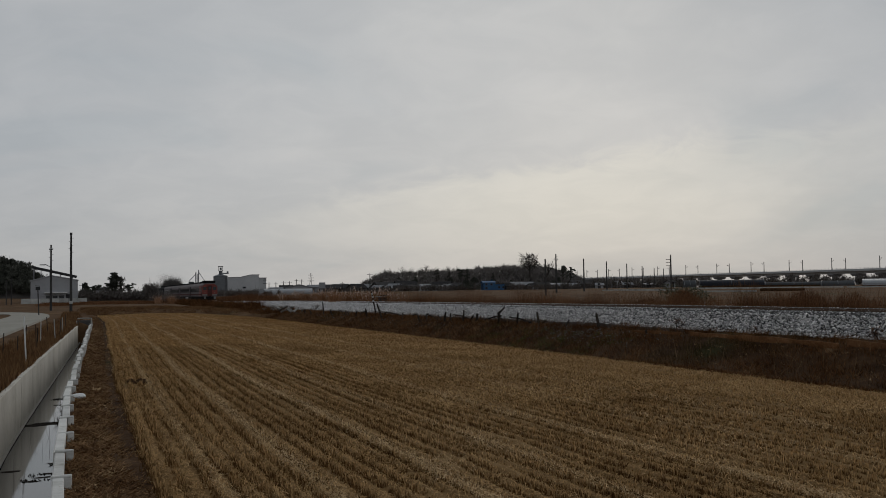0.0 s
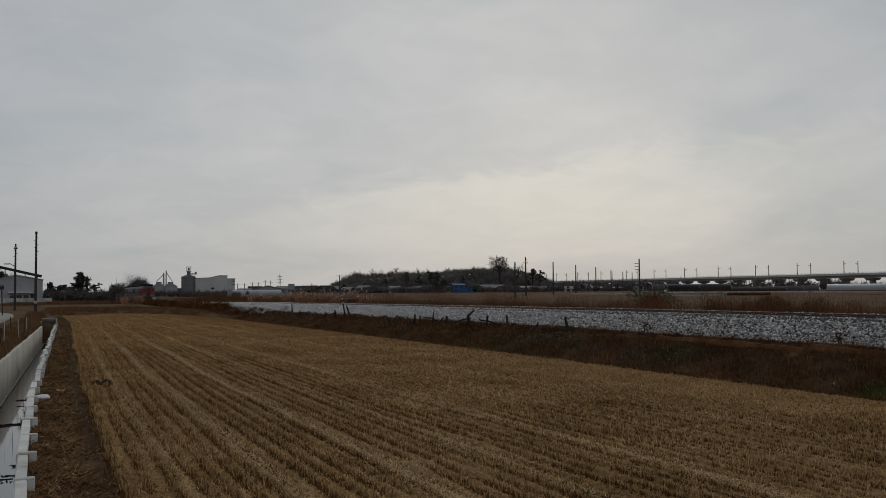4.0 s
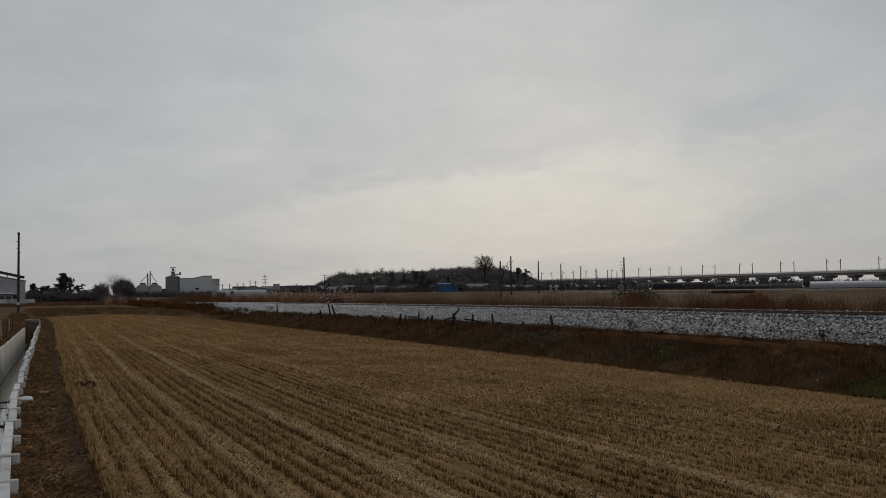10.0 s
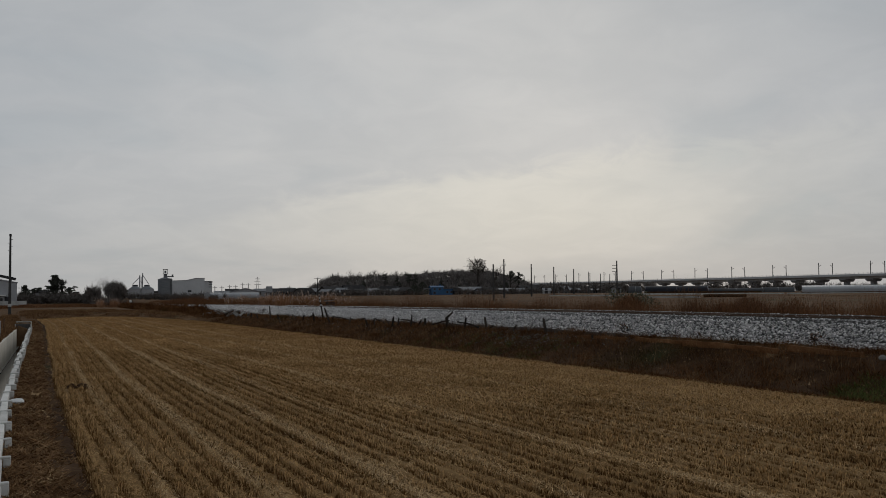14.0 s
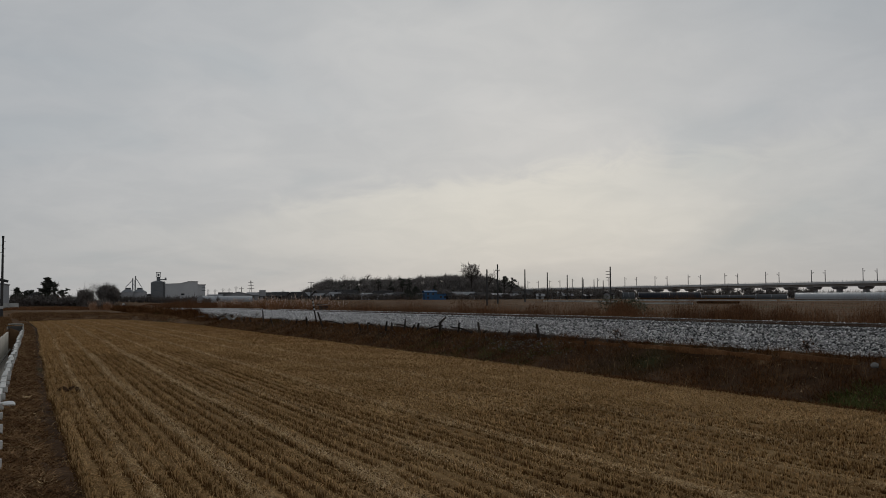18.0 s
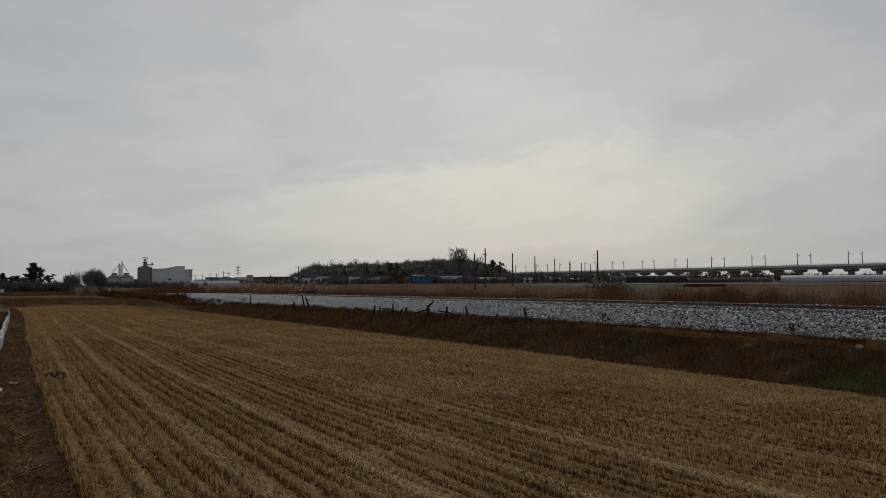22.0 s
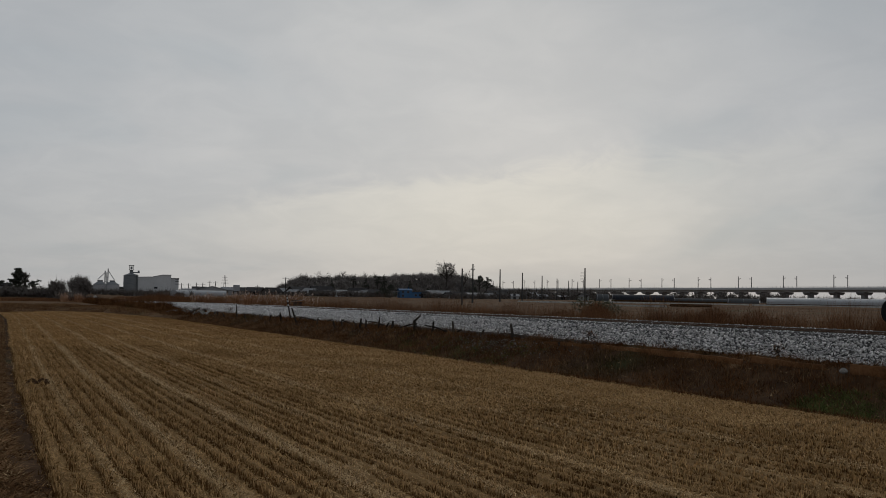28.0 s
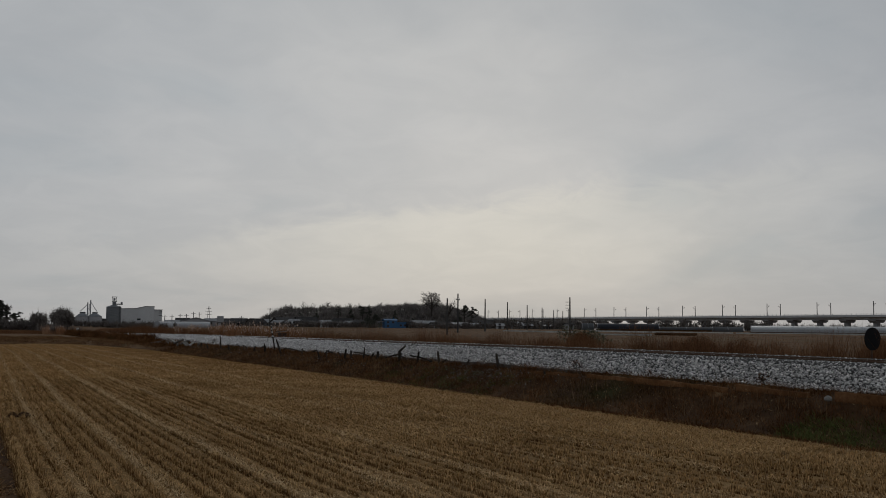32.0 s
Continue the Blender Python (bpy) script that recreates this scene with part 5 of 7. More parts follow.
    # wooded hill beside the warehouse
    h = mound("pine_hill", -7.4, 430, 46, 40, [(-1, 6), (-0.6, 14), (0.0, 15.5), (0.4, 13.5), (0.75, 11.5), (0.93, 6), (1, 0)], "steep dark pine-covered hill", HILL)
    spots = [(*h(rng.uniform(-0.95, 0.93), rng.uniform(-0.98, 0.3)), rng.uniform(3.5, 6.2)) for _ in range(480)]
    spots += [(*h(rng.uniform(0.0, 0.95), rng.uniform(-0.99, -0.6)), rng.uniform(3.0, 5.5)) for _ in range(160)]
    woods("pine_hill_woods", spots, "dense dark pines covering the hill", NEEDLE, 0.9, 8, 60)
    for b, d in ((-3.3, 230), (-3.05, 215)):
        pole(at(b, d), 5.6, "slim pale utility pole before the pine hill", r=0.12, steps=False)
    # trees about the level crossing
    bare_tree(at(-1.2, 300), 8.5, 71, "leafless tree behind the warehouse", levels=5, spread=0.7)
    evergreen(at(0.75, 300), 5.2, 4.6, 51, "dark pine beside the warehouse", "pine")
    evergreen(at(1.25, 290), 4.2, 4.5, 52, "low dark pine beside sheds", "flat")
    evergreen(at(2.3, 320), 8.6, 8.0, 53, "tall ragged dark green conifer", "pine")
    bare_tree(at(2.75, 322), 7.6, 72, "leafless tree beside a conifer", levels=5, spread=0.6, wide=0.8)
    evergreen(at(3.05, 320), 4.9, 5.0, 54, "small pine with a flat top", "flat")
    evergreen(at(3.45, 330), 3.4, 4.0, 57, "low dark evergreen shrub by the hedge", "cone")
    evergreen(at(4.0, 285), 4.6, 3.5, 55, "dense dark cone-shaped evergreen", "cone")
    # the bare thicket into which the line vanishes: part this side of it, part beyond
    spots = []
    for _ in range(70):
        b, d = rng.uniform(4.1, 4.5), rng.uniform(252, 280)
        x, y = d * math.sin(radians(b)), d * math.cos(radians(b))
        x = min(x, 22.3)
        spots.append((x, y, on_ground(x, y) - 0.1, rng.uniform(2.6, 4.4)))
    for _ in range(110):
        b, d = rng.uniform(5.0, 5.95), rng.uniform(312, 345)
        x, y = d * math.sin(radians(b)), d * math.cos(radians(b))
        spots.append((max(x, 30.0), y, on_ground(x, y) - 0.1, 4.7 * (1 - (abs(b - 5.4) / 0.75) ** 2) * rng.uniform(0.8, 1.1) + 0.8))
    for _ in range(26):
        y = rng.uniform(200, 240)
        x = rng.uniform(18.0, 22.4)
        spots.append((x, y, on_ground(x, y) - 0.1, rng.uniform(1.0, 2.0)))
    woods("bare_thicket", spots, "dense leafless thicket beside the railway", TWIG, 0.0, 9)
    spots = []
    for _ in range(230):
        b, d = rng.uniform(0.35, 4.45), rng.uniform(268, 300)
        x, y = d * math.sin(radians(b)), d * math.cos(radians(b))
        spots.append((x, y, on_ground(x, y) - 0.2, rng.uniform(1.0, 2.7)))
    woods("dark_hedge", spots, "dark tangled hedge below the trees", TWIG, 0.5, 19)
    # leafless shrubs before the mill
    spots = []
    for _ in range(210):
        b, d = rng.uniform(5.7, 11.6), rng.uniform(325, 410)
        x, y = d * math.sin(radians(b)), d * math.cos(radians(b))
        spots.append((x, y, on_ground(x, y) - 0.2, rng.uniform(0.8, 1.9)))
    woods("shrub_belt", spots, "brown leafless shrubs before the mill", TWIG, 0.12, 37)
    # garden hedges before the houses
    spots = []
    for _ in range(330):
        b = rng.choice([rng.uniform(17.2, 23.3), rng.uniform(25.3, 30), rng.uniform(29, 36.3)])
        d = rng.uniform(322, 345) if b < 29.5 else rng.uniform(350, 420)
        x, y = d * math.sin(radians(b)), d * math.cos(radians(b))
        spots.append((x, y, on_ground(x, y) - 0.2, rng.uniform(0.7, 1.9)))
    woods("garden_hedges", spots, "dull dark shrubs and hedges before the houses", TWIG, 0.3, 23)
    for b, d, h, w, sd in ((22.75, 332, 4.6, 5.5, 61), (23.25, 332, 5.0, 6.0, 62), (19.5, 380, 4.6, 4.2, 63), (25.45, 372, 4.0, 4.0, 64)):
        evergreen(at(b, d), h, w, sd, "dark bushy evergreen among village houses", "cone")
    # dark scrub below the viaduct
    spots = []
    for _ in range(110):
        b, d = rng.uniform(39.8, 46.2), rng.uniform(318, 345)
        x, y = d * math.sin(radians(b)), d * math.cos(radians(b))
        spots.append((x, y, on_ground(x, y) - 0.2, rng.uniform(1.8, 3.6)))
    for _ in range(250):
        b, d = rng.uniform(29.3, 37.2), rng.uniform(350, 480)
        x, y = d * math.sin(radians(b)), d * math.cos(radians(b))
        spots.append((x, y, on_ground(x, y) - 0.2, rng.uniform(1.8, 4.4)))
    woods("viaduct_scrub", spots, "dark leafless scrub at the foot of the viaduct", TWIG, 0.5, 29)
    # far trees beyond the viaduct
    spots = []
    for _ in range(230):
        b, d = rng.uniform(43.5, 58.0), rng.uniform(505, 580)
        x, y = d * math.sin(radians(b)), d * math.cos(radians(b))
        spots.append((x, y, on_ground(x, y) - 0.2, rng.uniform(2.4, 4.4)))
    woods("far_woods", spots, "line of distant leafless trees paled with painted haze", HAZED_TWIG, 0.2, 41)
    # hedges along the horizon
    spots = []
    for _ in range(170):
        b, d = rng.choice([rng.uniform(-1, 4.6), rng.uniform(11, 17), rng.uniform(28, 37)]), rng.uniform(380, 620)
        x, y = d * math.sin(radians(b)), d * math.cos(radians(b))
        spots.append((x, y, on_ground(x, y) - 0.2, rng.uniform(1.0, 3.2)))
    woods("far_hedges", spots, "distant dark hedges and shrubs on the plain", TWIG, 0.35, 10)


build_hills()


def gable(w, d, h, rise, over=0.4, thick=0.16):
    """A gabled roof over a box w wide (along x), d deep, h high, ridge along x."""
    bm = bmesh.new()
    s = math.hypot(d / 2 + over, rise)
    a = math.degrees(math.atan2(rise, d / 2))
    for sign in (-1, 1):
        m = pose(0, sign * (d / 2 + over) / 2, h + rise * (0.5 - 0.5 * over / (d / 2)) + thick / 2, -sign * a, 0, 0)
        box(bm, 0, 0, 0, w + 2 * over, s, thick, m)
    return bm


def gabled_wall(w, d, h, rise, axis="x"):
    if axis == "x":
        prof = [(-d / 2, 0), (d / 2, 0), (d / 2, h), (0, h + rise), (-d / 2, h)]
        bm = extrude_profile(prof, w)
        bmesh.ops.rotate(bm, verts=bm.verts, cent=(0, 0, 0), matrix=Matrix.Rotation(radians(90), 3, "Z"))
    else:
        bm = extrude_profile([(-w / 2, 0), (w / 2, 0), (w / 2, h), (0, h + rise), (-w / 2, h)], d)
    return bm


def add_window(parent, x, y, z, w, h):
    win = part("window", solid((x, y, z, w + 0.16, 0.10, h + 0.16)), HOUSE_WALL, parent)
    part("pane", solid((x, y - 0.055, z, w, 0.04, h)), PANE, win)


def house(m, w, d, h, rise, wall, roof, label, category="house", openings=2, door=True):
    t = thing("house", m, label, category, "village houses")
    part("wall", gabled_wall(w, d, h, rise), wall, t)
    part("roof", gable(w, d, h, rise), roof, t)
    for k in range(openings):
        x = -w / 2 + w * (k + 0.5 + (0.3 if door else 0)) / (openings + (0.6 if door else 0))
        add_window(t, x, -d / 2, h * 0.55, min(1.6, w * 0.16), 1.0)
    if door:
        part("door", solid((-w / 2 + 0.9, -d / 2 - 0.03, 0.95, 0.9, 0.08, 1.9)), DARK_STEEL, t)
    return t


def build_village():
    # bearing, distance, base, width, depth, wall height, rise, turn, wall, roof, words
    rows = []
    rows += [
        (17.8, 368, 2.4, 8.0, 7, 1.6, 1.9, 34, HOUSE_WALL, DARK_ROOF, "low old house with a dark tiled roof"),
        (18.45, 358, 2.5, 4.6, 5, 1.6, 1.2, -38, WHITE_WALL, PALE_ROOF, "low farmhouse with a pale sheet roof"),
        (19.1, 372, 2.4, 8.0, 7, 1.7, 2.1, 18, HOUSE_WALL, DARK_ROOF, "old farmhouse with a broad dark roof"),
        (19.75, 356, 2.5, 4.6, 5, 1.5, 1.0, -22, HOUSE_WALL, DARK_ROOF, "small outbuilding with a dark roof"),
        (20.25, 352, 2.4, 4.6, 5, 1.5, 1.0, 40, WHITE_WALL, PALE_ROOF, "farmhouse with a grey sheet roof"),
        (20.7, 345, 2.4, 3.4, 4, 1.4, 0.6, 10, WHITE_WALL, DARK_ROOF, "small shed with white walls"),
        (21.3, 362, 2.5, 7.5, 7, 1.5, 1.8, -26, HOUSE_WALL, DARK_ROOF, "dark old farmhouse with low eaves"),
        (22.1, 358, 2.4, 5.5, 5, 1.5, 1.2, 30, HOUSE_WALL, DARK_ROOF, "dark shed under the wooded hill"),
        (25.75, 352, 2.4, 5.0, 6, 1.5, 1.3, 36, HOUSE_WALL, PALE_ROOF, "low house with a pale lean roof"),
    ]
    rows += [
        (26.45, 350, 2.5, 5.0, 5, 1.7, 1.1, -32, WHITE_WALL, PALE_ROOF, "grey-walled house with a pale roof"),
        (27.2, 350, 2.5, 6.0, 5, 1.5, 1.0, 22, HOUSE_WALL, DARK_ROOF, "low dark shed beside the village lane"),
        (28.1, 366, 2.5, 8.0, 6, 1.6, 0.6, 2, HOUSE_WALL, PALE_ROOF, "long grey shed with a low pitched roof"),
        (29.5, 380, 2.5, 7.0, 7, 1.8, 1.4, 28, HOUSE_WALL, DARK_ROOF, "grey house at the village edge"),
        (30.2, 430, 2.6, 6.0, 7, 2.2, 1.6, -34, HOUSE_WALL, DARK_ROOF, "dark gabled shed on the plain"),
        (31.2, 440, 2.6, 8.0, 7, 1.6, 1.3, 24, HOUSE_WALL, DARK_ROOF, "low farm building with dark roof"),
        (31.75, 410, 2.6, 4.0, 5, 1.7, 1.1, 38, GREY_WALL, PALE_ROOF, "small grey farm shed on the plain"),
        (32.9, 450, 2.6, 9.0, 8, 1.8, 1.3, -18, HOUSE_WALL, DARK_ROOF, "long low dark farm building"),
        (34.2, 460, 2.6, 8.0, 8, 1.9, 1.4, 30, HOUSE_WALL, DARK_ROOF, "low dark farm building on the plain"),
    ]
    rows += [
        (35.5, 470, 2.6, 6.0, 6, 1.9, 1.2, -25, HOUSE_WALL, DARK_ROOF, "small dark pump house on the plain"),
        (14.3, 470, 2.3, 7.5, 7, 1.8, 1.8, 28, HOUSE_WALL, DARK_ROOF, "distant house with a dark roof"),
        (15.2, 480, 2.3, 8.5, 7, 1.7, 2.0, -30, HOUSE_WALL, DARK_ROOF, "distant house under a dark roof"),
        (16.2, 465, 2.3, 7.0, 7, 1.8, 1.9, 36, HOUSE_WALL, DARK_ROOF, "distant house under a dark roof"),
        (16.9, 470, 2.3, 6.5, 7, 1.7, 1.6, 12, HOUSE_WALL, PALE_ROOF, "distant house with a pale roof"),
        (1.6, 335, 1.2, 4.6, 5, 2.9, 0.7, 0, GREY_WALL, DARK_ROOF, "small grey shed among pines"),
    ]
    sheds = np.random.default_rng(88)
    for b in (17.5, 18.15, 18.75, 19.35, 19.95, 20.5, 21.0, 21.65, 25.2, 25.95, 26.8, 27.6, 28.55, 29.15, 30.7, 32.3, 33.5, 34.8):
        wall, shade = ((GREY_WALL, "grey"), (HOUSE_WALL, "dull plastered"))[int(sheds.choice([0, 1, 1]))]
        roof, cover = ((PALE_ROOF, "pale sheet"), (DARK_ROOF, "dark tiled"))[int(sheds.choice([0, 1, 1]))]
        rows.append((b, float(sheds.uniform(340, 366)), 2.4, float(sheds.uniform(2.0, 4.2)), 3.5, float(sheds.uniform(0.9, 1.9)), float(sheds.uniform(0.3, 0.9)), float(sheds.uniform(-40, 40)), wall, roof, "small " + shade + " shed with a " + cover + " roof"))
    for b, d, z, w, dp, h, r, turn, wall, roof, words in rows:
        x, y = d * math.sin(radians(b)), d * math.cos(radians(b))
        house(at(b, d, on_ground(x, y), turn), w, dp, h, r, wall, roof, words, openings=2 if w > 6 else 1)
    # two-storey blue house with a lower wing
    blue = thing("house", at(24.36, 338, None, 12) @ Matrix.Scale(0.76, 4), "bright blue sheet-clad house with a lower wing", "house")
    part("wall", solid((-2.2, 0, 1.75, 5.6, 6, 3.5)), BLUE, blue)
    part("roof", gable(5.8, 6, 3.5, 0.7, 0.25, 0.12).copy(), BLUE_ROOF, blue).location = (-2.2, 0, 0)
    part("wing", solid((2.8, 0.2, 1.3, 4.4, 5, 2.6)), BLUE, blue)
    part("wing_roof", solid((2.8, 0.1, 2.68, 4.9, 5.5, 0.16)), BLUE_ROOF, blue, "pale blue flat wing roof")
    part("chimney", solid((-0.2, 1, 4.4, 0.5, 0.5, 1.0)), BLUE, blue)
    for x, z in ((-3.6, 2.7), (-1.2, 2.7), (-3.6, 1.0), (2.6, 1.3), (4.6, 1.3)):
        add_window(blue, x, -3.0 if x < 0.6 else -2.3, z, 0.9, 0.8)
    part("lean_to", solid((-6.2, 0.5, 3.0, 2.6, 4, 0.2), (-7.2, -1, 1.5, 0.15, 0.15, 3.0), (-7.2, 2, 1.5, 0.15, 0.15, 3.0)), PALE_ROOF, blue, "pale lean-to roof on posts")


build_village()


def build_silos():
    # grain elevator: tower silo, two hoppers with cone roofs, a leg with struts
    silo = thing("grain_silo", at(8.2, 450, 1.9), "tall grey corrugated grain silo with a head house on top", "silo")
    bm = bmesh.new()
    bmesh.ops.create_cone(bm, cap_ends=True, segments=28, radius1=3.2, radius2=3.2, depth=8.6, matrix=Matrix.Translation((0, 0, 4.3)))
    part("shell", bm, SILO, silo)
    bm = bmesh.new()
    bmesh.ops.create_cone(bm, cap_ends=True, segments=28, radius1=3.35, radius2=1.0, depth=0.9, matrix=Matrix.Translation((0, 0, 9.05)))
    part("roof", bm, SILO, silo)
    part("head_house", solid((0.1, 0, 10.2, 1.6, 1.6, 1.6)), SILO, silo)
    part("platform", solid((0.1, 0, 11.1, 2.3, 2.3, 0.15), (0.1, 0, 13.1, 2.3, 2.3, 0.25)), DARK_STEEL, silo)
    for x in (-0.8, 1.0):
        for y in (-0.9, 0.9):
            part("post", rods(((x, y, 11.1), (x, y, 13.1), 0.09)), DARK_STEEL, silo)
    part("motor", solid((0.1, 0, 12.0, 0.9, 0.9, 1.2)), SILO, silo)
    part("conveyor", solid((2.0, -0.5, 9.9, 3.4, 0.7, 0.5), (3.2, -0.5, 10.3, 0.8, 0.9, 1.1)), SILO, silo)
    for k in range(3):
        part("ladder_rail", rods(((2.3 + k * 0.25, -2.4, 0), (2.3 + k * 0.25, -2.4, 9.2), 0.05)), DARK_STEEL, silo)
    for b, r in ((6.55, 2.9), (7.2, 3.0)):
        bin_ = thing("grain_bin", at(b, 445, 1.9), "squat steel grain bin with a cone roof and cap", "silo", "grain bins")
        bm = bmesh.new()
        bmesh.ops.create_cone(bm, cap_ends=True, segments=24, radius1=r, radius2=r, depth=4.2, matrix=Matrix.Translation((0, 0, 2.1)))
        part("shell", bm, GREY_WALL, bin_)
        bm = bmesh.new()
        bmesh.ops.create_cone(bm, cap_ends=True, segments=24, radius1=r + 0.15, radius2=0.9, depth=1.5, matrix=Matrix.Translation((0, 0, 4.95)))
        part("roof", bm, SILO, bin_)
        part("cap", solid((0, 0, 5.9, 2.4, 1.4, 0.45), bevel=0.1), DARK_STEEL, bin_)
    leg = thing("bucket_elevator", at(6.87, 447, 1.9), "pair of steel elevator legs with slanting spouts", "elevator")
    part("leg", rods(((-0.55, 0, 0), (-0.55, 0, 10.4), 0.26)), STEEL, leg)
    part("leg", rods(((0.65, 0, 0), (0.65, 0, 11.4), 0.24)), STEEL, leg)
    part("leg", rods(((0.1, 0.3, 0), (0.1, 0.3, 9.8), 0.14)), STEEL, leg)
    part("spout", rods(((-0.6, 0, 9.6), (-3.6, 0, 6.4), 0.14)), STEEL, leg)
    part("spout", rods(((0.7, 0, 10.6), (3.4, 0, 6.4), 0.14)), STEEL, leg)
    part("brace", rods(((-0.55, 0, 8), (0.65, 0, 7), 0.08), ((-0.55, 0, 6), (0.65, 0, 5), 0.08)), STEEL, leg)
    for b, w, h in ((6.1, 6, 3.2), (7.75, 4.5, 2.6), (5.9, 4, 2.4)):
        house(at(b, 452, 1.9), w, 6, h, 0.7, GREY_WALL, DARK_ROOF, "low grey shed beside the grain bins", "shed", 1)
    # milling hall with a stepped roofline
    hall = thing("milling_hall", at(9.7, 470, 1.9, 4), "large pale grey sheet-clad milling hall with stepped roof", "factory")
    part("wall", extrude_profile([(-9.6, 0), (5.2, 0), (5.2, 9.3), (1.2, 9.3), (-3.2, 8.3), (-9.6, 8.1)], 16), WHITE_WALL, hall)
    part("roof", extrude_profile([(-9.8, 8.12), (-3.2, 8.32), (1.2, 9.32), (5.4, 9.32), (5.4, 9.48), (1.2, 9.48), (-3.2, 8.48), (-9.8, 8.28)], 16.4), GREY_WALL, hall)
    part("annexe", solid((7.0, 0.5, 3.9, 3.6, 14, 7.8)), WHITE_WALL, hall)
    part("annexe_roof", solid((7.1, 0.5, 7.9, 4.0, 14.4, 0.2)), DARK_STEEL, hall)
    for z in (5.2, 6.4, 7.3):
        part("louvre", solid((8.1, -6.55, z, 1.7, 0.12, 0.22)), DARK_STEEL, hall)
    add_window(hall, -1.6, -8.0, 3.3, 1.5, 0.7)
    # flat dark panel on the wall, in place of shade behind the columns
    part("ground_floor_shade", solid((-2.2, -8.05, 0.45, 14.9, 0.14, 0.9)), DARK_STEEL, hall, "dark panel painted as the shade of an open ground floor")
    for k in range(6):
        part("column", solid((-9.2 + k * 2.8, -8.15, 0.5, 0.35, 0.2, 1.0)), WHITE_WALL, hall)
    # low sheds and a white tunnel to the side
    house(at(12.75, 384, None, 90), 9, 11, 2.3, 1.3, GREY_WALL, PALE_ROOF, "wide grey barn with a low gabled roof", "barn", 1)
    for b, d, w, h, r, wall, roof, words in ((12.0, 392, 5.0, 2.2, 1.4, GREY_WALL, DARK_ROOF, "grey barn with a gabled roof"), (13.6, 390, 4.5, 2.2, 0.9, GREY_WALL, PALE_ROOF, "low grey barn with a pale roof"), (11.4, 376, 5.0, 1.8, 1.0, WHITE_WALL, PALE_ROOF, "small pale sheet-clad barn"), (13.95, 400, 3.0, 1.6, 0.6, GREY_WALL, DARK_ROOF, "tiny grey shed beside barns")):
        house(at(b, d), w, 6, h, r, wall, roof, words, "barn", 1)
    tower = thing("water_tank", at(14.13, 380), "square grey tank on a stand", "tank")
    part("tank", solid((0, 0, 3.0, 2.5, 2.5, 2.4), bevel=0.05), GREY_WALL, tower)
    for x in (-1, 1):
        for y in (-1, 1):
            part("leg", rods(((x, y, 0), (x, y, 1.9), 0.1)), DARK_STEEL, tower)
    mast = thing("pylon", at(13.45, 600, 2.4), "distant dark lattice power pylon", "pylon")
    part("body", rods(((-0.9, 0, 0), (-0.15, 0, 12), 0.12), ((0.9, 0, 0), (0.15, 0, 12), 0.12), ((-0.7, 0, 3), (0.6, 0, 5), 0.07), ((0.6, 0, 3), (-0.6, 0, 5), 0.07), ((-0.5, 0, 6), (0.4, 0, 8), 0.07), sides=5), DARK_STEEL, mast)
    for z, w in ((7.2, 2.2), (9.0, 1.9), (10.8, 1.5)):
        part("crossarm", rods(((-w, 0, z), (w, 0, z), 0.12), sides=5), DARK_STEEL, mast)


build_silos()


def tunnel(m, length, width, height, mat, label, bays=1, base=0.0):
    """Film greenhouse: arched tunnels side by side, along local x."""
    t = thing("greenhouse", m, label, "greenhouse", "film greenhouses")
    k = 12
    for b in range(bays):
        prof = [(width * (0.5 * math.cos(math.pi * i / k)) + b * width, height * (0.35 + 0.65 * math.sin(math.pi * i / k)) if 0 < i < k else height * 0.35) for i in range(k + 1)]
        prof = [(width * 0.5 + b * width, 0)] + prof + [(-width * 0.5 + b * width, 0)]
        bm = extrude_profile(prof, length)
        bmesh.ops.rotate(bm, verts=bm.verts, cent=(0, 0, 0), matrix=Matrix.Rotation(radians(90), 3, "Z"))
        part("film", bm, mat, t)
    # added footing: fills down to the ground, dark to stand for the shadow strip
    if base:
        part("shadow_footing", solid((0, 0, -base / 2 - 0.25, length + 0.4, width + 0.4, base + 0.5)), BANK_SOIL, t, "dark footing coloured as the shadow strip below the film")
    n = max(2, int(length / 6))
    for i in range(n + 1):
        x = -length / 2 + length * i / n
        bars = [((x, -width * 0.5 * math.cos(math.pi * j / 8) * 1.01, height * (0.35 + 0.65 * math.sin(math.pi * j / 8)) * 1.01), (x, -width * 0.5 * math.cos(math.pi * (j + 1) / 8) * 1.01, height * (0.35 + 0.65 * math.sin(math.pi * (j + 1) / 8)) * 1.01), 0.05) for j in range(8)]
        part("hoop", rods(*bars, sides=4), STEEL, t)
    return t


def build_greenhouses():
    tunnel(at(38.25, 285, 2.85, 2), 17.5, 6.5, 1.6, SHADE_NET, "greenhouse under dark blue-grey film", base=0.6)
    tunnel(at(41.6, 300, 2.75, 4), 16.0, 6.0, 0.9, GREY_FILM, "low greenhouse under dull grey film", base=0.5)
    tunnel(at(43.9, 290, None, 4), 8.5, 6.0, 1.5, GREY_FILM, "low greenhouse under dull grey film")
    tunnel(at(49.4, 245, 2.4, 4), 36.0, 6.5, 1.5, FILM, "long greenhouse under milky white film", base=0.45)
    tunnel(at(35.9, 305, None, 6), 3.5, 5, 2.2, GREY_FILM, "short greenhouse under grey film")
    tunnel(at(12.1, 345, None, 2), 17.0, 6, 2.1, FILM, "pale film greenhouse behind the reeds")
    tunnel(at(10.95, 343, None, 30), 5.0, 5, 2.4, FILM, "short pale film greenhouse")


build_greenhouses()


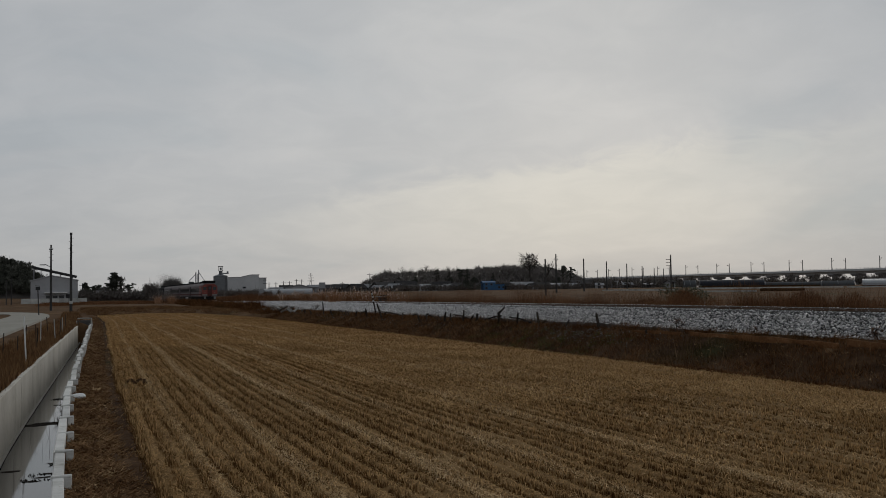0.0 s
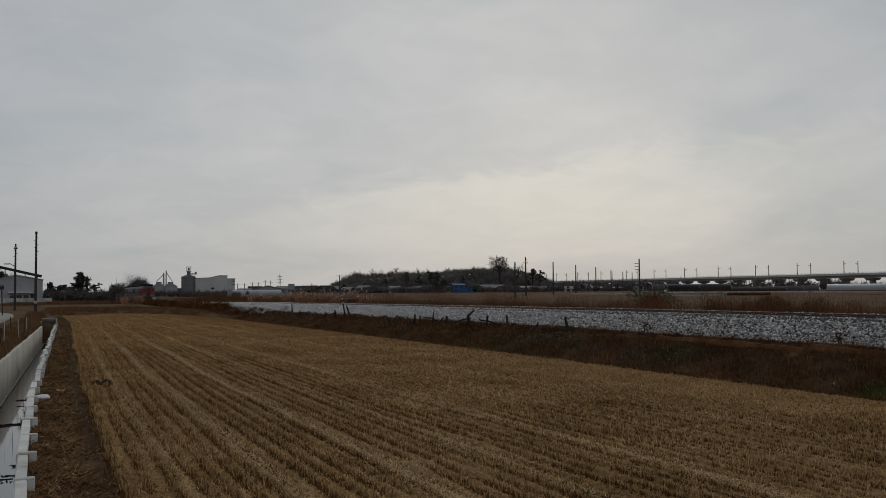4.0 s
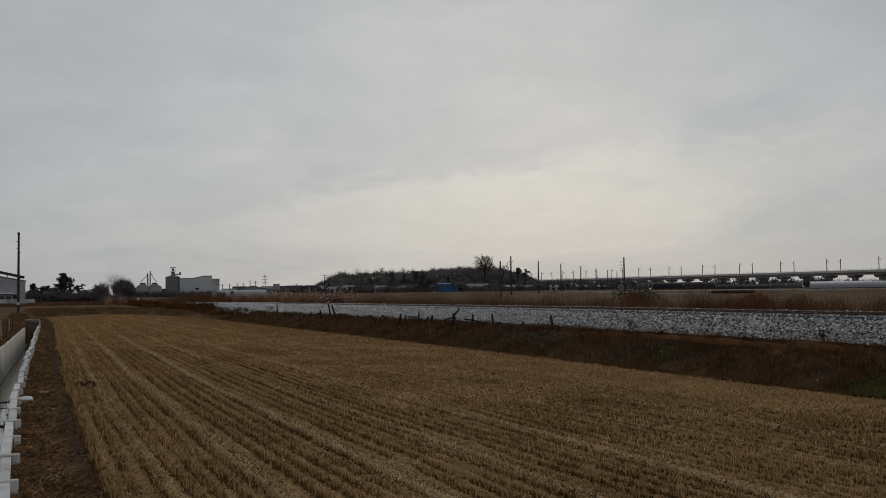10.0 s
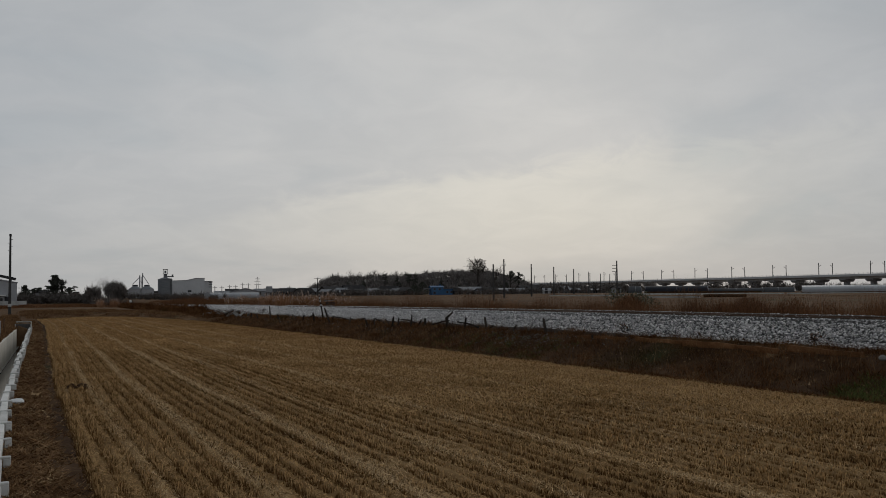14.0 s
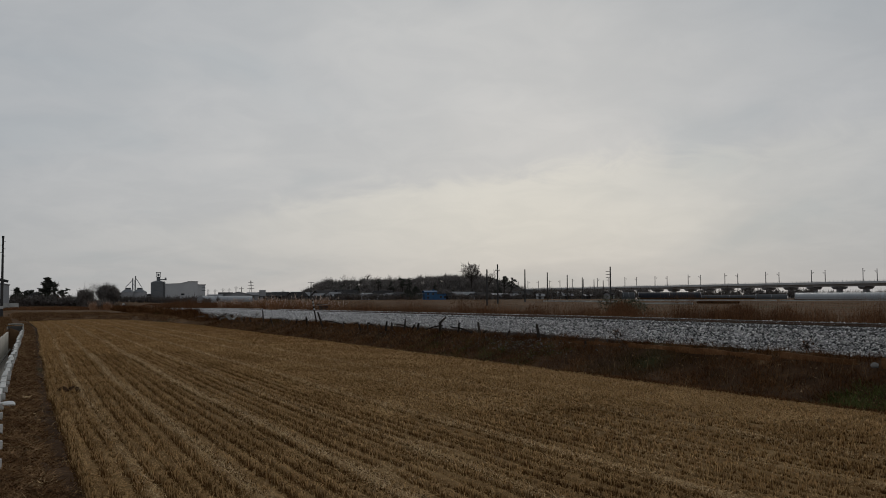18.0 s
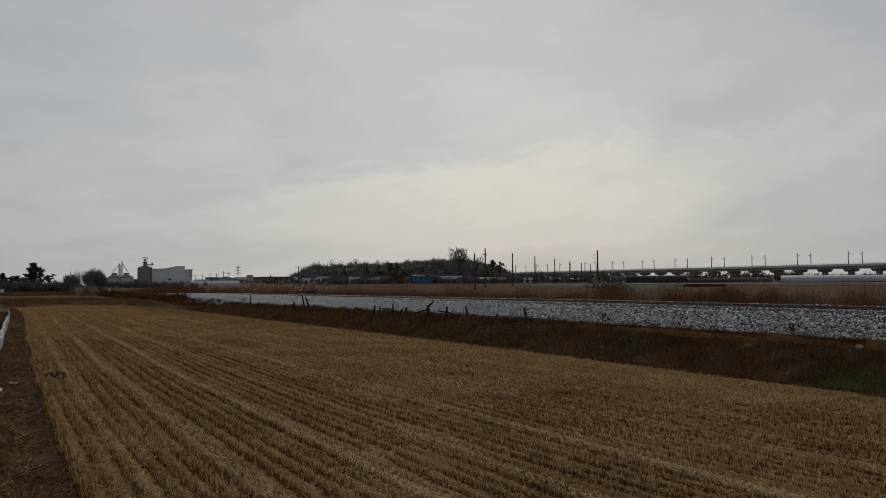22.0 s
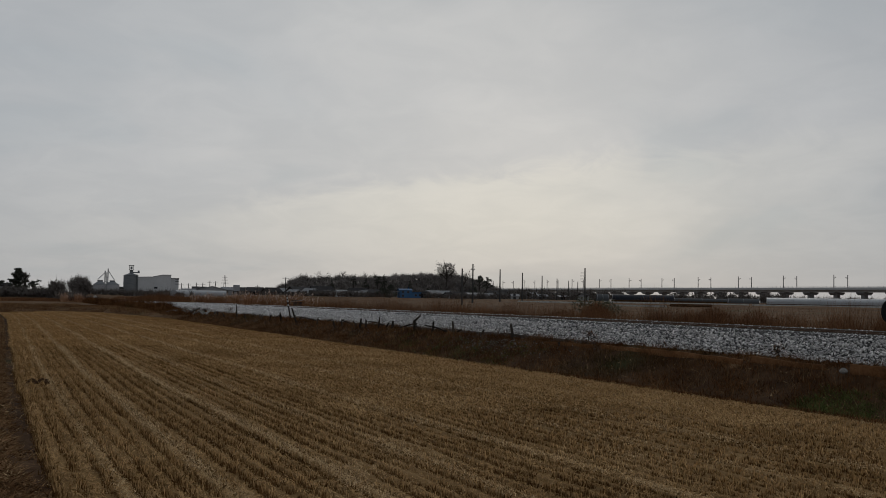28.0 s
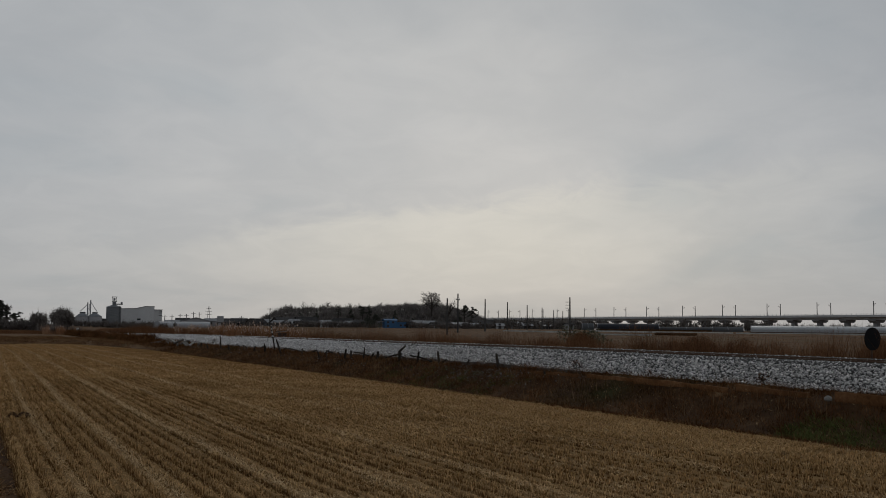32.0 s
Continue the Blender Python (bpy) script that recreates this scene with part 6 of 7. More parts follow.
def build_poles():
    a = pole(at(0.0, 130), 9.9, "tall weathered grey utility pole beside the farm road", r=0.19)
    part("notice_band", rods(((0, 0, 1.05), (0, 0, 1.4), 0.21, 0.205), sides=12), CONCRETE, a, "pale notice band")
    part("cap", rods(((0, 0, 9.8), (0, 0, 10.1), 0.15, 0.15)), DARK_STEEL, a)
    b = pole(at(-1.04, 150), 9.6, "tall grey utility pole carrying a street lamp", arms=((8.9, 0.55),), r=0.185)
    part("lamp_arm", rods(((0, 0, 6.3), (-0.75, 0, 6.75), 0.05), ((-0.75, 0, 6.75), (-0.95, 0, 6.72), 0.05)), STEEL, b)
    part("lamp_head", solid((-1.15, 0, 6.68, 0.75, 0.3, 0.14), bevel=0.04), STEEL, b, "grey street lamp head")
    # poles on the plain beyond the line
    for bb, d, top, arms in ((27.53, 170, 7.9, ()), (28.17, 190, 9.5, ((6.6, 0.9),)), (29.81, 220, 9.4, ()), (31.15, 250, 9.5, ()), (32.33, 285, 9.7, ()), (33.22, 330, 9.9, ()), (33.91, 380, 10.2, ()), (34.45, 440, 11.0, ()), (16.98, 330, 8.8, ((6.2, 2.2),))):
        x, y = d * math.sin(radians(bb)), d * math.cos(radians(bb))
        z = on_ground(x, y)
        pole(at(bb, d, z), top - z, "slim dark utility pole on the plain", arms, r=0.17 + d / 6000, steps=d < 200)
    p = pole(at(34.87, 190), 8.9 - on_ground(108.7, 155.8), "utility pole with three crossarms set to one side", r=0.2, steps=False)
    for z in (6.4, 5.8, 5.2):
        part("crossarm", solid((-0.45, 0, z, 0.9, 0.1, 0.09)), DARK_STEEL, p)
    rng = np.random.default_rng(3)
    for bb, d, top in ((11.0, 420, 7.1), (11.4, 420, 7.1), (11.85, 420, 7.5), (12.2, 420, 7.5), (12.6, 420, 8.4), (12.92, 420, 8.2), (15.33, 420, 6.9), (0.6, 330, 6.5), (30.6, 520, 8.5), (31.6, 540, 9.0), (32.0, 560, 9.5), (32.7, 560, 9.5), (33.5, 560, 9.0), (35.2, 520, 9.0)):
        x, y = d * math.sin(radians(bb)), d * math.cos(radians(bb))
        z = on_ground(x, y)
        pole(at(bb, d, z, float(rng.uniform(-30, 30))), top - z, "distant utility pole with a crossarm", ((top - z - 0.7, 2.0),), r=0.2, steps=False)


build_poles()


def build_warehouse():
    w = thing("warehouse", at(-0.85, 262), "grey sheet-clad warehouse with a low gable and white awning", "warehouse")
    part("wall", extrude_profile([(-5.4, 0), (5.3, 0), (5.3, 5.5), (-0.6, 6.6), (-5.4, 5.4)], 22), GREY_WALL, w)
    part("roof", extrude_profile([(-5.6, 5.4), (-0.6, 6.65), (5.5, 5.5), (5.5, 5.68), (-0.6, 6.85), (-5.6, 5.6)], 22.4), GREY_WALL, w)
    part("awning", solid((0.3, -11.6, 2.55, 5.2, 1.2, 0.18)), WHITE, w, "white awning")
    for k in range(3):
        add_window(w, -1.4 + k * 1.5, -11.0, 1.5, 1.0, 0.6)
    part("door", solid((3.3, -11.05, 1.1, 1.4, 0.1, 2.2)), DARK_STEEL, w)
    wall = thing("boundary_wall", at(-0.7, 246), "low pale concrete boundary wall", "wall")
    for k in range(7):
        part("wall_panel", solid((-7.0 + k * 2.1, 0, 0.55, 2.06, 0.2, 1.3)), CONCRETE, wall)
    roof = thing("loading_canopy", at(-0.85, 282), "long sloping canopy roof on tall steel posts", "canopy")
    part("roof", solid((0, 0, 0, 11.6, 6, 0.6)), DARK_STEEL, roof).matrix_basis = pose(0, 0, 8.0, 0, 13.5, 0)
    for x, z in ((-5.2, 9.1), (-3.4, 8.6), (-1.2, 8.1), (1.5, 7.4), (4.5, 6.8)):
        part("post", rods(((x, -2.6, 0), (x, -2.6, z), 0.13), sides=6), STEEL, roof)
    sign = thing("road_sign", at(-1.65, 112), "small weathered sign on a leaning post", "sign")
    part("post", rods(((0, 0, 0), (-0.12, 0, 3.0), 0.06), sides=6), POLE_GREY, sign)
    part("plate", solid((-0.12, -0.06, 3.0, 0.45, 0.04, 0.35)), DARK_STEEL, sign)
    part("bracket", rods(((-0.4, 0, 3.3), (0.1, 0, 3.25), 0.03), sides=5), POLE_GREY, sign)


build_warehouse()


def build_viaduct():
    v = thing("viaduct", pose(0, 0, -1.15), "long grey concrete railway viaduct across the plain", "viaduct", kind="structure")
    span, n0, s0 = 15.6, 367.0, 180.0
    gird = extrude_profile([(-5.2, 10.9), (-5.2, 10.45), (-3.4, 10.2), (-2.8, 9.3), (2.8, 9.3), (3.4, 10.2), (5.2, 10.45), (5.2, 10.9)], span - 0.05)
    gird = mesh_from(gird, "girder")
    gird.materials.append(DECK)
    bm = bmesh.new()
    box(bm, -5.2, 0, 11.2, 0.16, span - 0.05, 0.62)
    for k in range(6):
        box(bm, -5.2, -span / 2 + span * (k + 0.5) / 6, 11.75, 0.16, 0.16, 0.75)
    box(bm, -5.2, 0, 11.85, 0.1, span, 0.07)
    rail = mesh_from(bm, "parapet")
    rail.materials.append(DECK)
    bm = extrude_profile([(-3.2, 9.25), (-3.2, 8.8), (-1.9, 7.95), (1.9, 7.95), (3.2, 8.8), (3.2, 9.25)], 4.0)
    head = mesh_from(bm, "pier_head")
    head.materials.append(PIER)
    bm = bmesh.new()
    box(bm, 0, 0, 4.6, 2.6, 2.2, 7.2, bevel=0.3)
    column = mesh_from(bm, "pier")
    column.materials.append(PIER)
    for i in range(60):
        s = s0 + span * (i + 0.5)
        for me, name in ((gird, "girder"), (rail, "parapet")):
            part(name, me, DECK, v).matrix_basis = pose(n0, s, 0)
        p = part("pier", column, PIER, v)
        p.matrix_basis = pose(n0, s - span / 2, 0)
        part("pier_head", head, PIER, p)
    mast = thing("catenary_mast", pose(n0 - 4.6, 194, 9.75), "slim steel mast for overhead wires on the viaduct", "mast", "viaduct masts")
    part("post", rods(((0, 0, 0), (0, 0, 6.6), 0.22, 0.16), sides=6), DARK_STEEL, mast)
    part("cantilever", rods(((0, 0, 5.4), (1.9, 0.3, 5.6), 0.07), ((0, 0, 4.6), (1.9, 0.3, 5.55), 0.07), sides=4), DARK_STEEL, mast)
    part("cap", solid((0, 0, 6.5, 0.7, 0.12, 0.12)), DARK_STEEL, mast)
    for i in range(26):
        s = 194.0 + 31.0 * i
        if i:
            copy_thing(mast, pose(n0 - 4.6, s, 9.75))
        copy_thing(mast, pose(n0 + 4.6, s, 9.75, 0, 0, 180))


build_viaduct()


# ---- along the line: posts, boards, markers ----
def build_fence():
    # distance along the bank, height above it, lean
    posts = ((99.7, 0.5, 12), (85.6, 1.1, 2), (82.6, 0.5, -14), (78.0, 0.45, 20), (75.2, 0.4, -18), (71.9, 0.65, 10), (68.0, 1.05, -14), (63.5, 0.5, 8), (59.7, 0.5, -20), (58.5, 0.5, 16), (55.4, 0.62, -6), (54.3, 0.5, 22), (52.3, 0.7, -10), (50.3, 0.5, 14), (47.2, 0.6, -16), (45.0, 0.6, 6), (42.4, 0.6, -8), (39.7, 0.3, 18), (36.6, 0.6, -8), (90.2, 0.5, -25), (93.5, 0.45, 15))
    rng = np.random.default_rng(12)
    for s, h, lean in posts:
        h *= 1.1
        n = 21.75 - 0.55 * float(smooth(42, 62, s)) + float(rng.normal(0, 0.1))
        s *= n / 21.7
        t = thing("fence_post", pose(n, s, on_ground(n, s) - 0.1, float(rng.normal(0, 12)), lean * 1.05, float(rng.uniform(0, 90))), "rotten dark wooden fence post leaning in weeds", "fence post", "old fence posts")
        w = float(rng.uniform(0.045, 0.08))
        bm = bmesh.new()
        k = 7
        rings = []
        for z, f in ((0, 1.1), (h * 0.45, 1.0), (h * 0.85, 0.92), (h + 0.1, 0.75)):
            rings.append([bm.verts.new((math.cos(6.283 * i / k) * w * f * rng.uniform(0.85, 1.15), math.sin(6.283 * i / k) * w * f * rng.uniform(0.85, 1.15), z + (rng.uniform(-0.05, 0.05) if z > h else 0))) for i in range(k)])
        for a, b in zip(rings, rings[1:]):
            for i in range(k):
                bm.faces.new((a[i], a[(i + 1) % k], b[(i + 1) % k], b[i]))
        bm.faces.new(rings[-1])
        part("post", bm, WOOD, t)
        if h > 0.55:
            part("wire", rods(((0, 0, h * 0.75), (0.1, 0.9, h * 0.45), 0.008), sides=4), RUST, t, "loose rusty wire")
    for s, length, lift, tip in ((44.5, 2.6, 0.42, 5), (48.6, 2.2, 0.36, -7), (53.0, 3.0, 0.4, 3), (57.4, 2.4, 0.3, 9), (61.0, 2.2, 0.36, -5), (65.4, 2.8, 0.4, 4), (73.2, 2.6, 0.36, -6), (80.0, 2.8, 0.34, 6), (46.6, 0.9, 0.25, 24), (50.9, 0.8, 0.3, -28), (55.6, 1.0, 0.25, 31), (59.1, 0.9, 0.3, -22), (63.0, 1.0, 0.28, 19), (67.2, 0.8, 0.3, -33), (76.4, 1.0, 0.3, 25), (42.0, 0.9, 0.28, -20)):
        n = 21.7 + float(rng.normal(0, 0.1))
        t = thing("fence_rail", pose(n, s, on_ground(n, s) + lift - 0.12, tip, 0, float(rng.normal(0, 4))), "broken dark rail of the old fence", "fence rail", "old fence rails")
        part("rail", rods(((0, -length / 2, 0), (0.03, 0, 0.03), 0.05, 0.045), ((0.03, 0, 0.03), (0, length / 2, -0.02), 0.045, 0.035), sides=6), WOOD, t)
    tall = thing("marker_post", pose(21.9, 70.1, on_ground(21.9, 70.1) - 0.1, 0, -11, 0), "tall thin leaning post with faded pale bands", "post")
    part("post", rods(((0, 0, 0), (0, 0, 2.0), 0.06, 0.05)), WOOD, tall)
    for z in (1.2, 1.5, 1.75):
        part("band", rods(((0, 0, z), (0, 0, z + 0.13), 0.064, 0.062)), CONCRETE, tall, "faded pale band")
    # fallen rail of the fence
    f = thing("fallen_fence_rail", pose(21.9, 47.8, on_ground(21.9, 47.8) + 0.4, 0, 0, 0), "broken dark fence rail sticking up from weeds", "fence rail")
    part("rail", rods(((0, -0.3, -0.35), (0.05, 0.0, 0.1), 0.06), ((0.05, 0.0, 0.1), (0.0, -0.9, 0.42), 0.07, 0.05)), WOOD, f)


build_fence()


def board(name, n0, s0, n1, s1, z0, z1, tall, mat, label, thick=0.07, staked=True):
    a, b = Vector((n0, s0, z0)), Vector((n1, s1, z1))
    t = thing(name, Matrix.Translation((a + b) / 2) @ (b - a).to_track_quat("Y", "Z").to_matrix().to_4x4(), label, "board")
    bm = bmesh.new()
    length = (b - a).length
    k = max(3, int(length / 0.8))
    rng = np.random.default_rng(int(s0 * 10))
    rings = []
    for i in range(k + 1):
        y = -length / 2 + length * i / k
        dz, dx, hh = rng.normal(0, 0.015), rng.normal(0, 0.02), tall * rng.uniform(0.85, 1.05)
        rings.append([bm.verts.new((x + dx, y, z + dz)) for x, z in ((-thick / 2, -hh / 2), (thick / 2, -hh / 2), (thick / 2, hh / 2), (-thick / 2, hh / 2))])
    for p, q in zip(rings, rings[1:]):
        for i in range(4):
            bm.faces.new((p[i], p[(i + 1) % 4], q[(i + 1) % 4], q[i]))
    bm.faces.new(list(reversed(rings[0])))
    bm.faces.new(rings[-1])
    bmesh.ops.recalc_face_normals(bm, faces=bm.faces)
    part("plank", bm, mat, t)
    if staked:
        part("stake", solid((thick, -length * 0.15, -0.1, 0.06, 0.07, tall + 0.25)), WOOD, t)


def build_boards():
    for a, b, z0, z1, mat in ((57.5, 52.6, 0.80, 0.83, GREY_BOARD), (52.3, 49.8, 0.80, 0.86, GREY_BOARD), (49.5, 43.2, 0.84, 0.86, GREY_BOARD), (43.0, 38.7, 0.86, 0.88, GREY_BOARD), (38.5, 34.0, 0.90, 0.84, GREY_BOARD), (33.9, 31.0, 0.84, 0.84, GREY_BOARD)):
        board("retaining_board", 22.15, a, 22.1, b, z0, z1, 0.26, mat, "weathered grey board holding the ballast foot")
    for n, a, b, z0, z1, h in ((21.6, 33.9, 30.4, 0.70, 0.76, 0.20), (21.65, 29.9, 26.6, 0.78, 0.74, 0.22), (21.45, 26.9, 22.3, 0.74, 0.66, 0.28), (21.6, 22.1, 19.2, 0.78, 0.70, 0.26), (21.4, 18.2, 14.6, 0.78, 0.72, 0.34), (21.4, 14.2, 9.8, 0.74, 0.76, 0.32)):
        board("retaining_board", n, a, n - 0.05, b, z0 + 0.02, z1 + 0.02, h * 1.2, TIMBER, "rusty brown board edging the railway bank", staked=a > 30)
    slabs = [(20.6, 108.5, 0.35, 2.6, 0.9, 20, 12, -18), (20.8, 105.0, 0.62, 3.0, 0.8, -12, -8, 24), (20.9, 101.6, 0.80, 2.0, 0.8, 35, 20, 10), (20.3, 110.6, 0.2, 1.8, 0.8, -30, 6, -22), (21.2, 99.4, 0.75, 1.4, 0.6, 60, -24, 6), (20.5, 106.4, 0.45, 1.3, 0.7, 75, 30, 12), (20.7, 103.2, 0.55, 1.2, 0.6, -50, -20, 30), (21.1, 97.4, 0.7, 1.0, 0.5, 15, 25, -20), (20.9, 103.9, 0.75, 1.6, 0.3, 8, 22, 40), (20.6, 107.2, 0.55, 1.8, 0.3, -16, -18, -35), (21.0, 100.4, 0.9, 1.3, 0.25, 30, -28, 30), (21.2, 95.2, 0.8, 1.2, 0.3, -25, 20, 25), (21.3, 92.6, 0.8, 0.9, 0.3, 12, -22, -30), (20.5, 109.4, 0.3, 1.2, 0.35, 48, 16, 28)]
    for k, (n, s, z, l, w, rz, rx, ry) in enumerate(slabs):
        t = thing("broken_slab", pose(n, s, z + 0.04, rx, ry, rz), "broken pale concrete slab tipped on the bank", "slab", "broken slabs")
        bm = solid((0, 0, 0, w * 0.75, l, 0.14), bevel=0.02)
        for v in bm.verts:
            v.co.x += 0.15 * noise.noise((v.co.y * 1.3, k, v.co.x))
        part("slab", bm, BROKEN, t)
    for n, s, z, r in ((21.2, 18.28, 0.82, 0.115),):
        bm = bmesh.new()
        bmesh.ops.create_icosphere(bm, subdivisions=3, radius=r)
        for v in bm.verts:
            v.co *= 1 + 0.9 * noise.noise(v.co * 6 + Vector((s, 0, 0)))
            v.co.z *= 0.7
        tagged(part("boulder", bm, BOULDER), "grey stone lying on the weedy bank", "stone", "bank stones").matrix_basis = pose(n, s, z)


build_boards()


def build_mud():
    rng = np.random.default_rng(77)
    heap = thing("mud_heap", pose(1.79, 29.11, -0.02), "dark clods of torn-up mud among the stubble", "mud")
    for k in range(14):
        bm = bmesh.new()
        bmesh.ops.create_icosphere(bm, subdivisions=2, radius=float(rng.uniform(0.06, 0.15)))
        for v in bm.verts:
            v.co *= 1 + 0.6 * noise.noise(v.co * 8 + Vector((k * 3.1, 0, 0)))
            v.co.z *= 0.7
        part("clod", bm, BANK_SOIL, heap).location = (float(rng.normal(0, 0.2)), float(rng.normal(0, 0.22)), float(rng.uniform(0.03, 0.08)))


build_mud()


def build_line_things():
    k = thing("kilometre_marker", pose(22.4, 202.8, float(rail_z(202.8)) - 0.3), "small white painted stone marker beside the track", "marker")
    bm = solid((0, 0, 0.6, 0.5, 0.22, 1.25), bevel=0.05)
    part("stone", bm, WHITE, k)
    c = thing("relay_cabinet", pose(29.5, 92.3, float(rail_z(92)) - 0.35) @ Matrix.Scale(0.78, 4), "dark trackside cabinet under a pale battened roof", "cabinet")
    part("body", solid((0, 0, 0.6, 0.9, 0.95, 0.7), bevel=0.02), DARK_STEEL, c)
    part("door", solid((-0.46, 0, 0.6, 0.03, 0.8, 0.6)), DARK_STEEL, c)
    for x in (-0.35, 0.35):
        for y in (-0.38, 0.38):
            part("leg", solid((x, y, 0.1, 0.08, 0.08, 0.4)), DARK_STEEL, c)
    part("roof", solid((-0.05, 0, 1.12, 1.25, 1.2, 0.05)), CONCRETE, c, "pale weathered sheet roof").rotation_euler = (0, radians(-6), 0)
    for y in (-0.4, 0.0, 0.4):
        part("batten", solid((-0.05, y, 1.17, 1.2, 0.06, 0.05)), WOOD, c).rotation_euler = (0, radians(-6), 0)
    d = thing("disc_signal", pose(28.5, 22.7, 1.0), "black round disc sign on a rusty post beside the track", "signal sign")
    part("post", rods(((0, 0, 0), (0, 0, 1.75), 0.035)), RUST, d)
    bm = bmesh.new()
    bmesh.ops.create_cone(bm, cap_ends=True, segments=40, radius1=0.40, radius2=0.40, depth=0.03, matrix=pose(0, -0.05, 1.37, 90))
    part("disc", bm, BLACK, d)
    part("bracket", solid((0, -0.02, 1.37, 0.06, 0.05, 0.3)), RUST, d)
    # stakes along the canal's far bank
    for n, s, h, r, mat, words in ((-2.15, 27.5, 1.45, 0.022, DARK_STEEL, "thin dark iron stake"), (-1.95, 36.6, 1.75, 0.028, WHITE, "thin white plastic stake"), (-1.95, 54.5, 1.2, 0.03, CONCRETE, "thin pale stake"), (-2.3, 47.0, 1.0, 0.025, WOOD, "thin wooden stake"), (-2.6, 41.0, 0.9, 0.02, WOOD, "thin wooden stake"), (-2.0, 63.0, 1.1, 0.03, CONCRETE, "thin pale stake"), (-2.2, 72.0, 1.1, 0.03, WOOD, "thin wooden stake"), (-1.9, 58.0, 1.15, 0.028, WOOD, "thin wooden stake"), (-2.5, 33.0, 0.95, 0.018, WOOD, "thin wooden stake"), (-2.1, 43.5, 1.25, 0.02, WOOD, "thin wooden stake"), (-2.9, 38.5, 1.1, 0.02, WOOD, "thin wooden stake"), (-2.4, 50.5, 1.3, 0.022, CONCRETE, "thin pale stake"), (-3.2, 52.0, 1.0, 0.022, WOOD, "thin wooden stake"), (-2.7, 61.0, 1.2, 0.025, WOOD, "thin wooden stake"), (-3.0, 30.5, 0.9, 0.018, WOOD, "thin wooden stake")):
        x = along_canal(n, s)
        t = thing("stake", pose(x, s, 0.15, 0, float(3 * math.sin(s)), 0), words + " in dead grass beside the canal", "stake", "canal stakes")
        part("rod", rods(((0, 0, 0), (0, 0, h), r), sides=6), mat, t)
        if mat is DARK_STEEL:
            part("crossbar", rods(((-0.12, 0, h), (0.14, 0, h), r), sides=6), mat, t)
            part("stay", rods(((0, 0, h), (-0.45, 0.2, 0.1), 0.012), sides=5), mat, t)
    # weathered dead shrubs on the bank and by the reeds
    rng = np.random.default_rng(9)
    for n, s, h in ((22.3, 31.7, 0.62), (22.3, 21.6, 0.55), (22.2, 90.5, 0.9), (22.4, 27.3, 0.35), (22.3, 17.0, 0.45), (31.0, 53.0, 1.1), (30.6, 36.5, 1.2), (30.8, 43.0, 0.8), (31.3, 31.6, 1.1), (30.7, 66.0, 0.9), (31.0, 25.7, 0.9)):
        bars, twigs = grow(h, int(s * 10), 4, 0.8, 0.02)
        t = thing("dead_shrub", pose(n, s, on_ground(n, s) - 0.05), "dry brown leafless shrub among weeds", "shrub", "dead shrubs")
        part("stems", bars_mesh("stems", [(a, b, max(p, 0.008), max(q, 0.006)) for a, b, p, q in bars], BARK), BARK, t)
        part("crown", tri_mesh("crown", np.concatenate([twigs, leaf_cloud([(0, 0, h * 0.6)], [h * 0.55], 420, 0.02, rng)]), REED), REED, t)
    # a greyish green bush on the plain
    bush = thing("bush", pose(34.2, 47.6, on_ground(34.2, 47.6)) @ Matrix.Scale(1.35, 4), "dull grey-green bush among the dead reeds", "bush")
    olive = material("dull olive leaves", [(0.075, 0.078, 0.052), (0.13, 0.13, 0.09)], 0.5, island=0.3)
    part("crown", tri_mesh("crown", leaf_cloud([(x, 0.3 * x, z + 0.2 * math.sin(x * 4)) for x in (-1.1, -0.5, 0.1, 0.7, 1.2) for z in (0.6, 1.3)], [0.55] * 10, 900, 0.035, rng), olive), olive, bush)
    part("stems", rods(((0, 0, 0), (0.3, 0, 0.8), 0.05), ((0, 0, 0), (-0.8, 0, 0.8), 0.05)), BARK, bush)
    for b0, d0, b1, d1 in ((30.9, 225, 35.3, 215), (36.7, 190, 39.6, 180), (36.0, 232, 44.2, 232), (44.4, 232, 54.0, 220)):
        p, q = at(b0, d0).translation, at(b1, d1).translation
        t = thing("ditch_wall", Matrix.Translation((p + q) / 2) @ (q - p).to_track_quat("Y", "Z").to_matrix().to_4x4(), "long low pale concrete ditch wall on the plain", "wall")
        part("wall", solid((0, 0, 0.1, 0.25, (q - p).length, 0.4)), CONCRETE, t)
    t = thing("mulch_heap", at(41.0, 190, None, 5), "long low heap of dark earth and stalks", "heap")
    bm = bmesh.new()
    box(bm, 0, 0, 0.25, 8.0, 1.5, 0.55, bevel=0.2)
    part("earth", bm, BANK_SOIL, t)


build_line_things()


# ---- the train ----
CAR_LENGTH, CAR_GAP = 20.4, 0.7


def car_shell(length, w):
    prof = [(-w / 2, 1.0), (w / 2, 1.0), (w / 2 + 0.03, 1.6), (w / 2, 2.9), (w / 2 - 0.12, 3.25), (w / 2 - 0.5, 3.6), (0, 3.78), (-w / 2 + 0.5, 3.6), (-w / 2 + 0.12, 3.25), (-w / 2, 2.9), (-w / 2 - 0.03, 1.6)]
    bm = extrude_profile(prof, length)
    bmesh.ops.translate(bm, verts=bm.verts, vec=(0, length / 2, 0))
    return bm


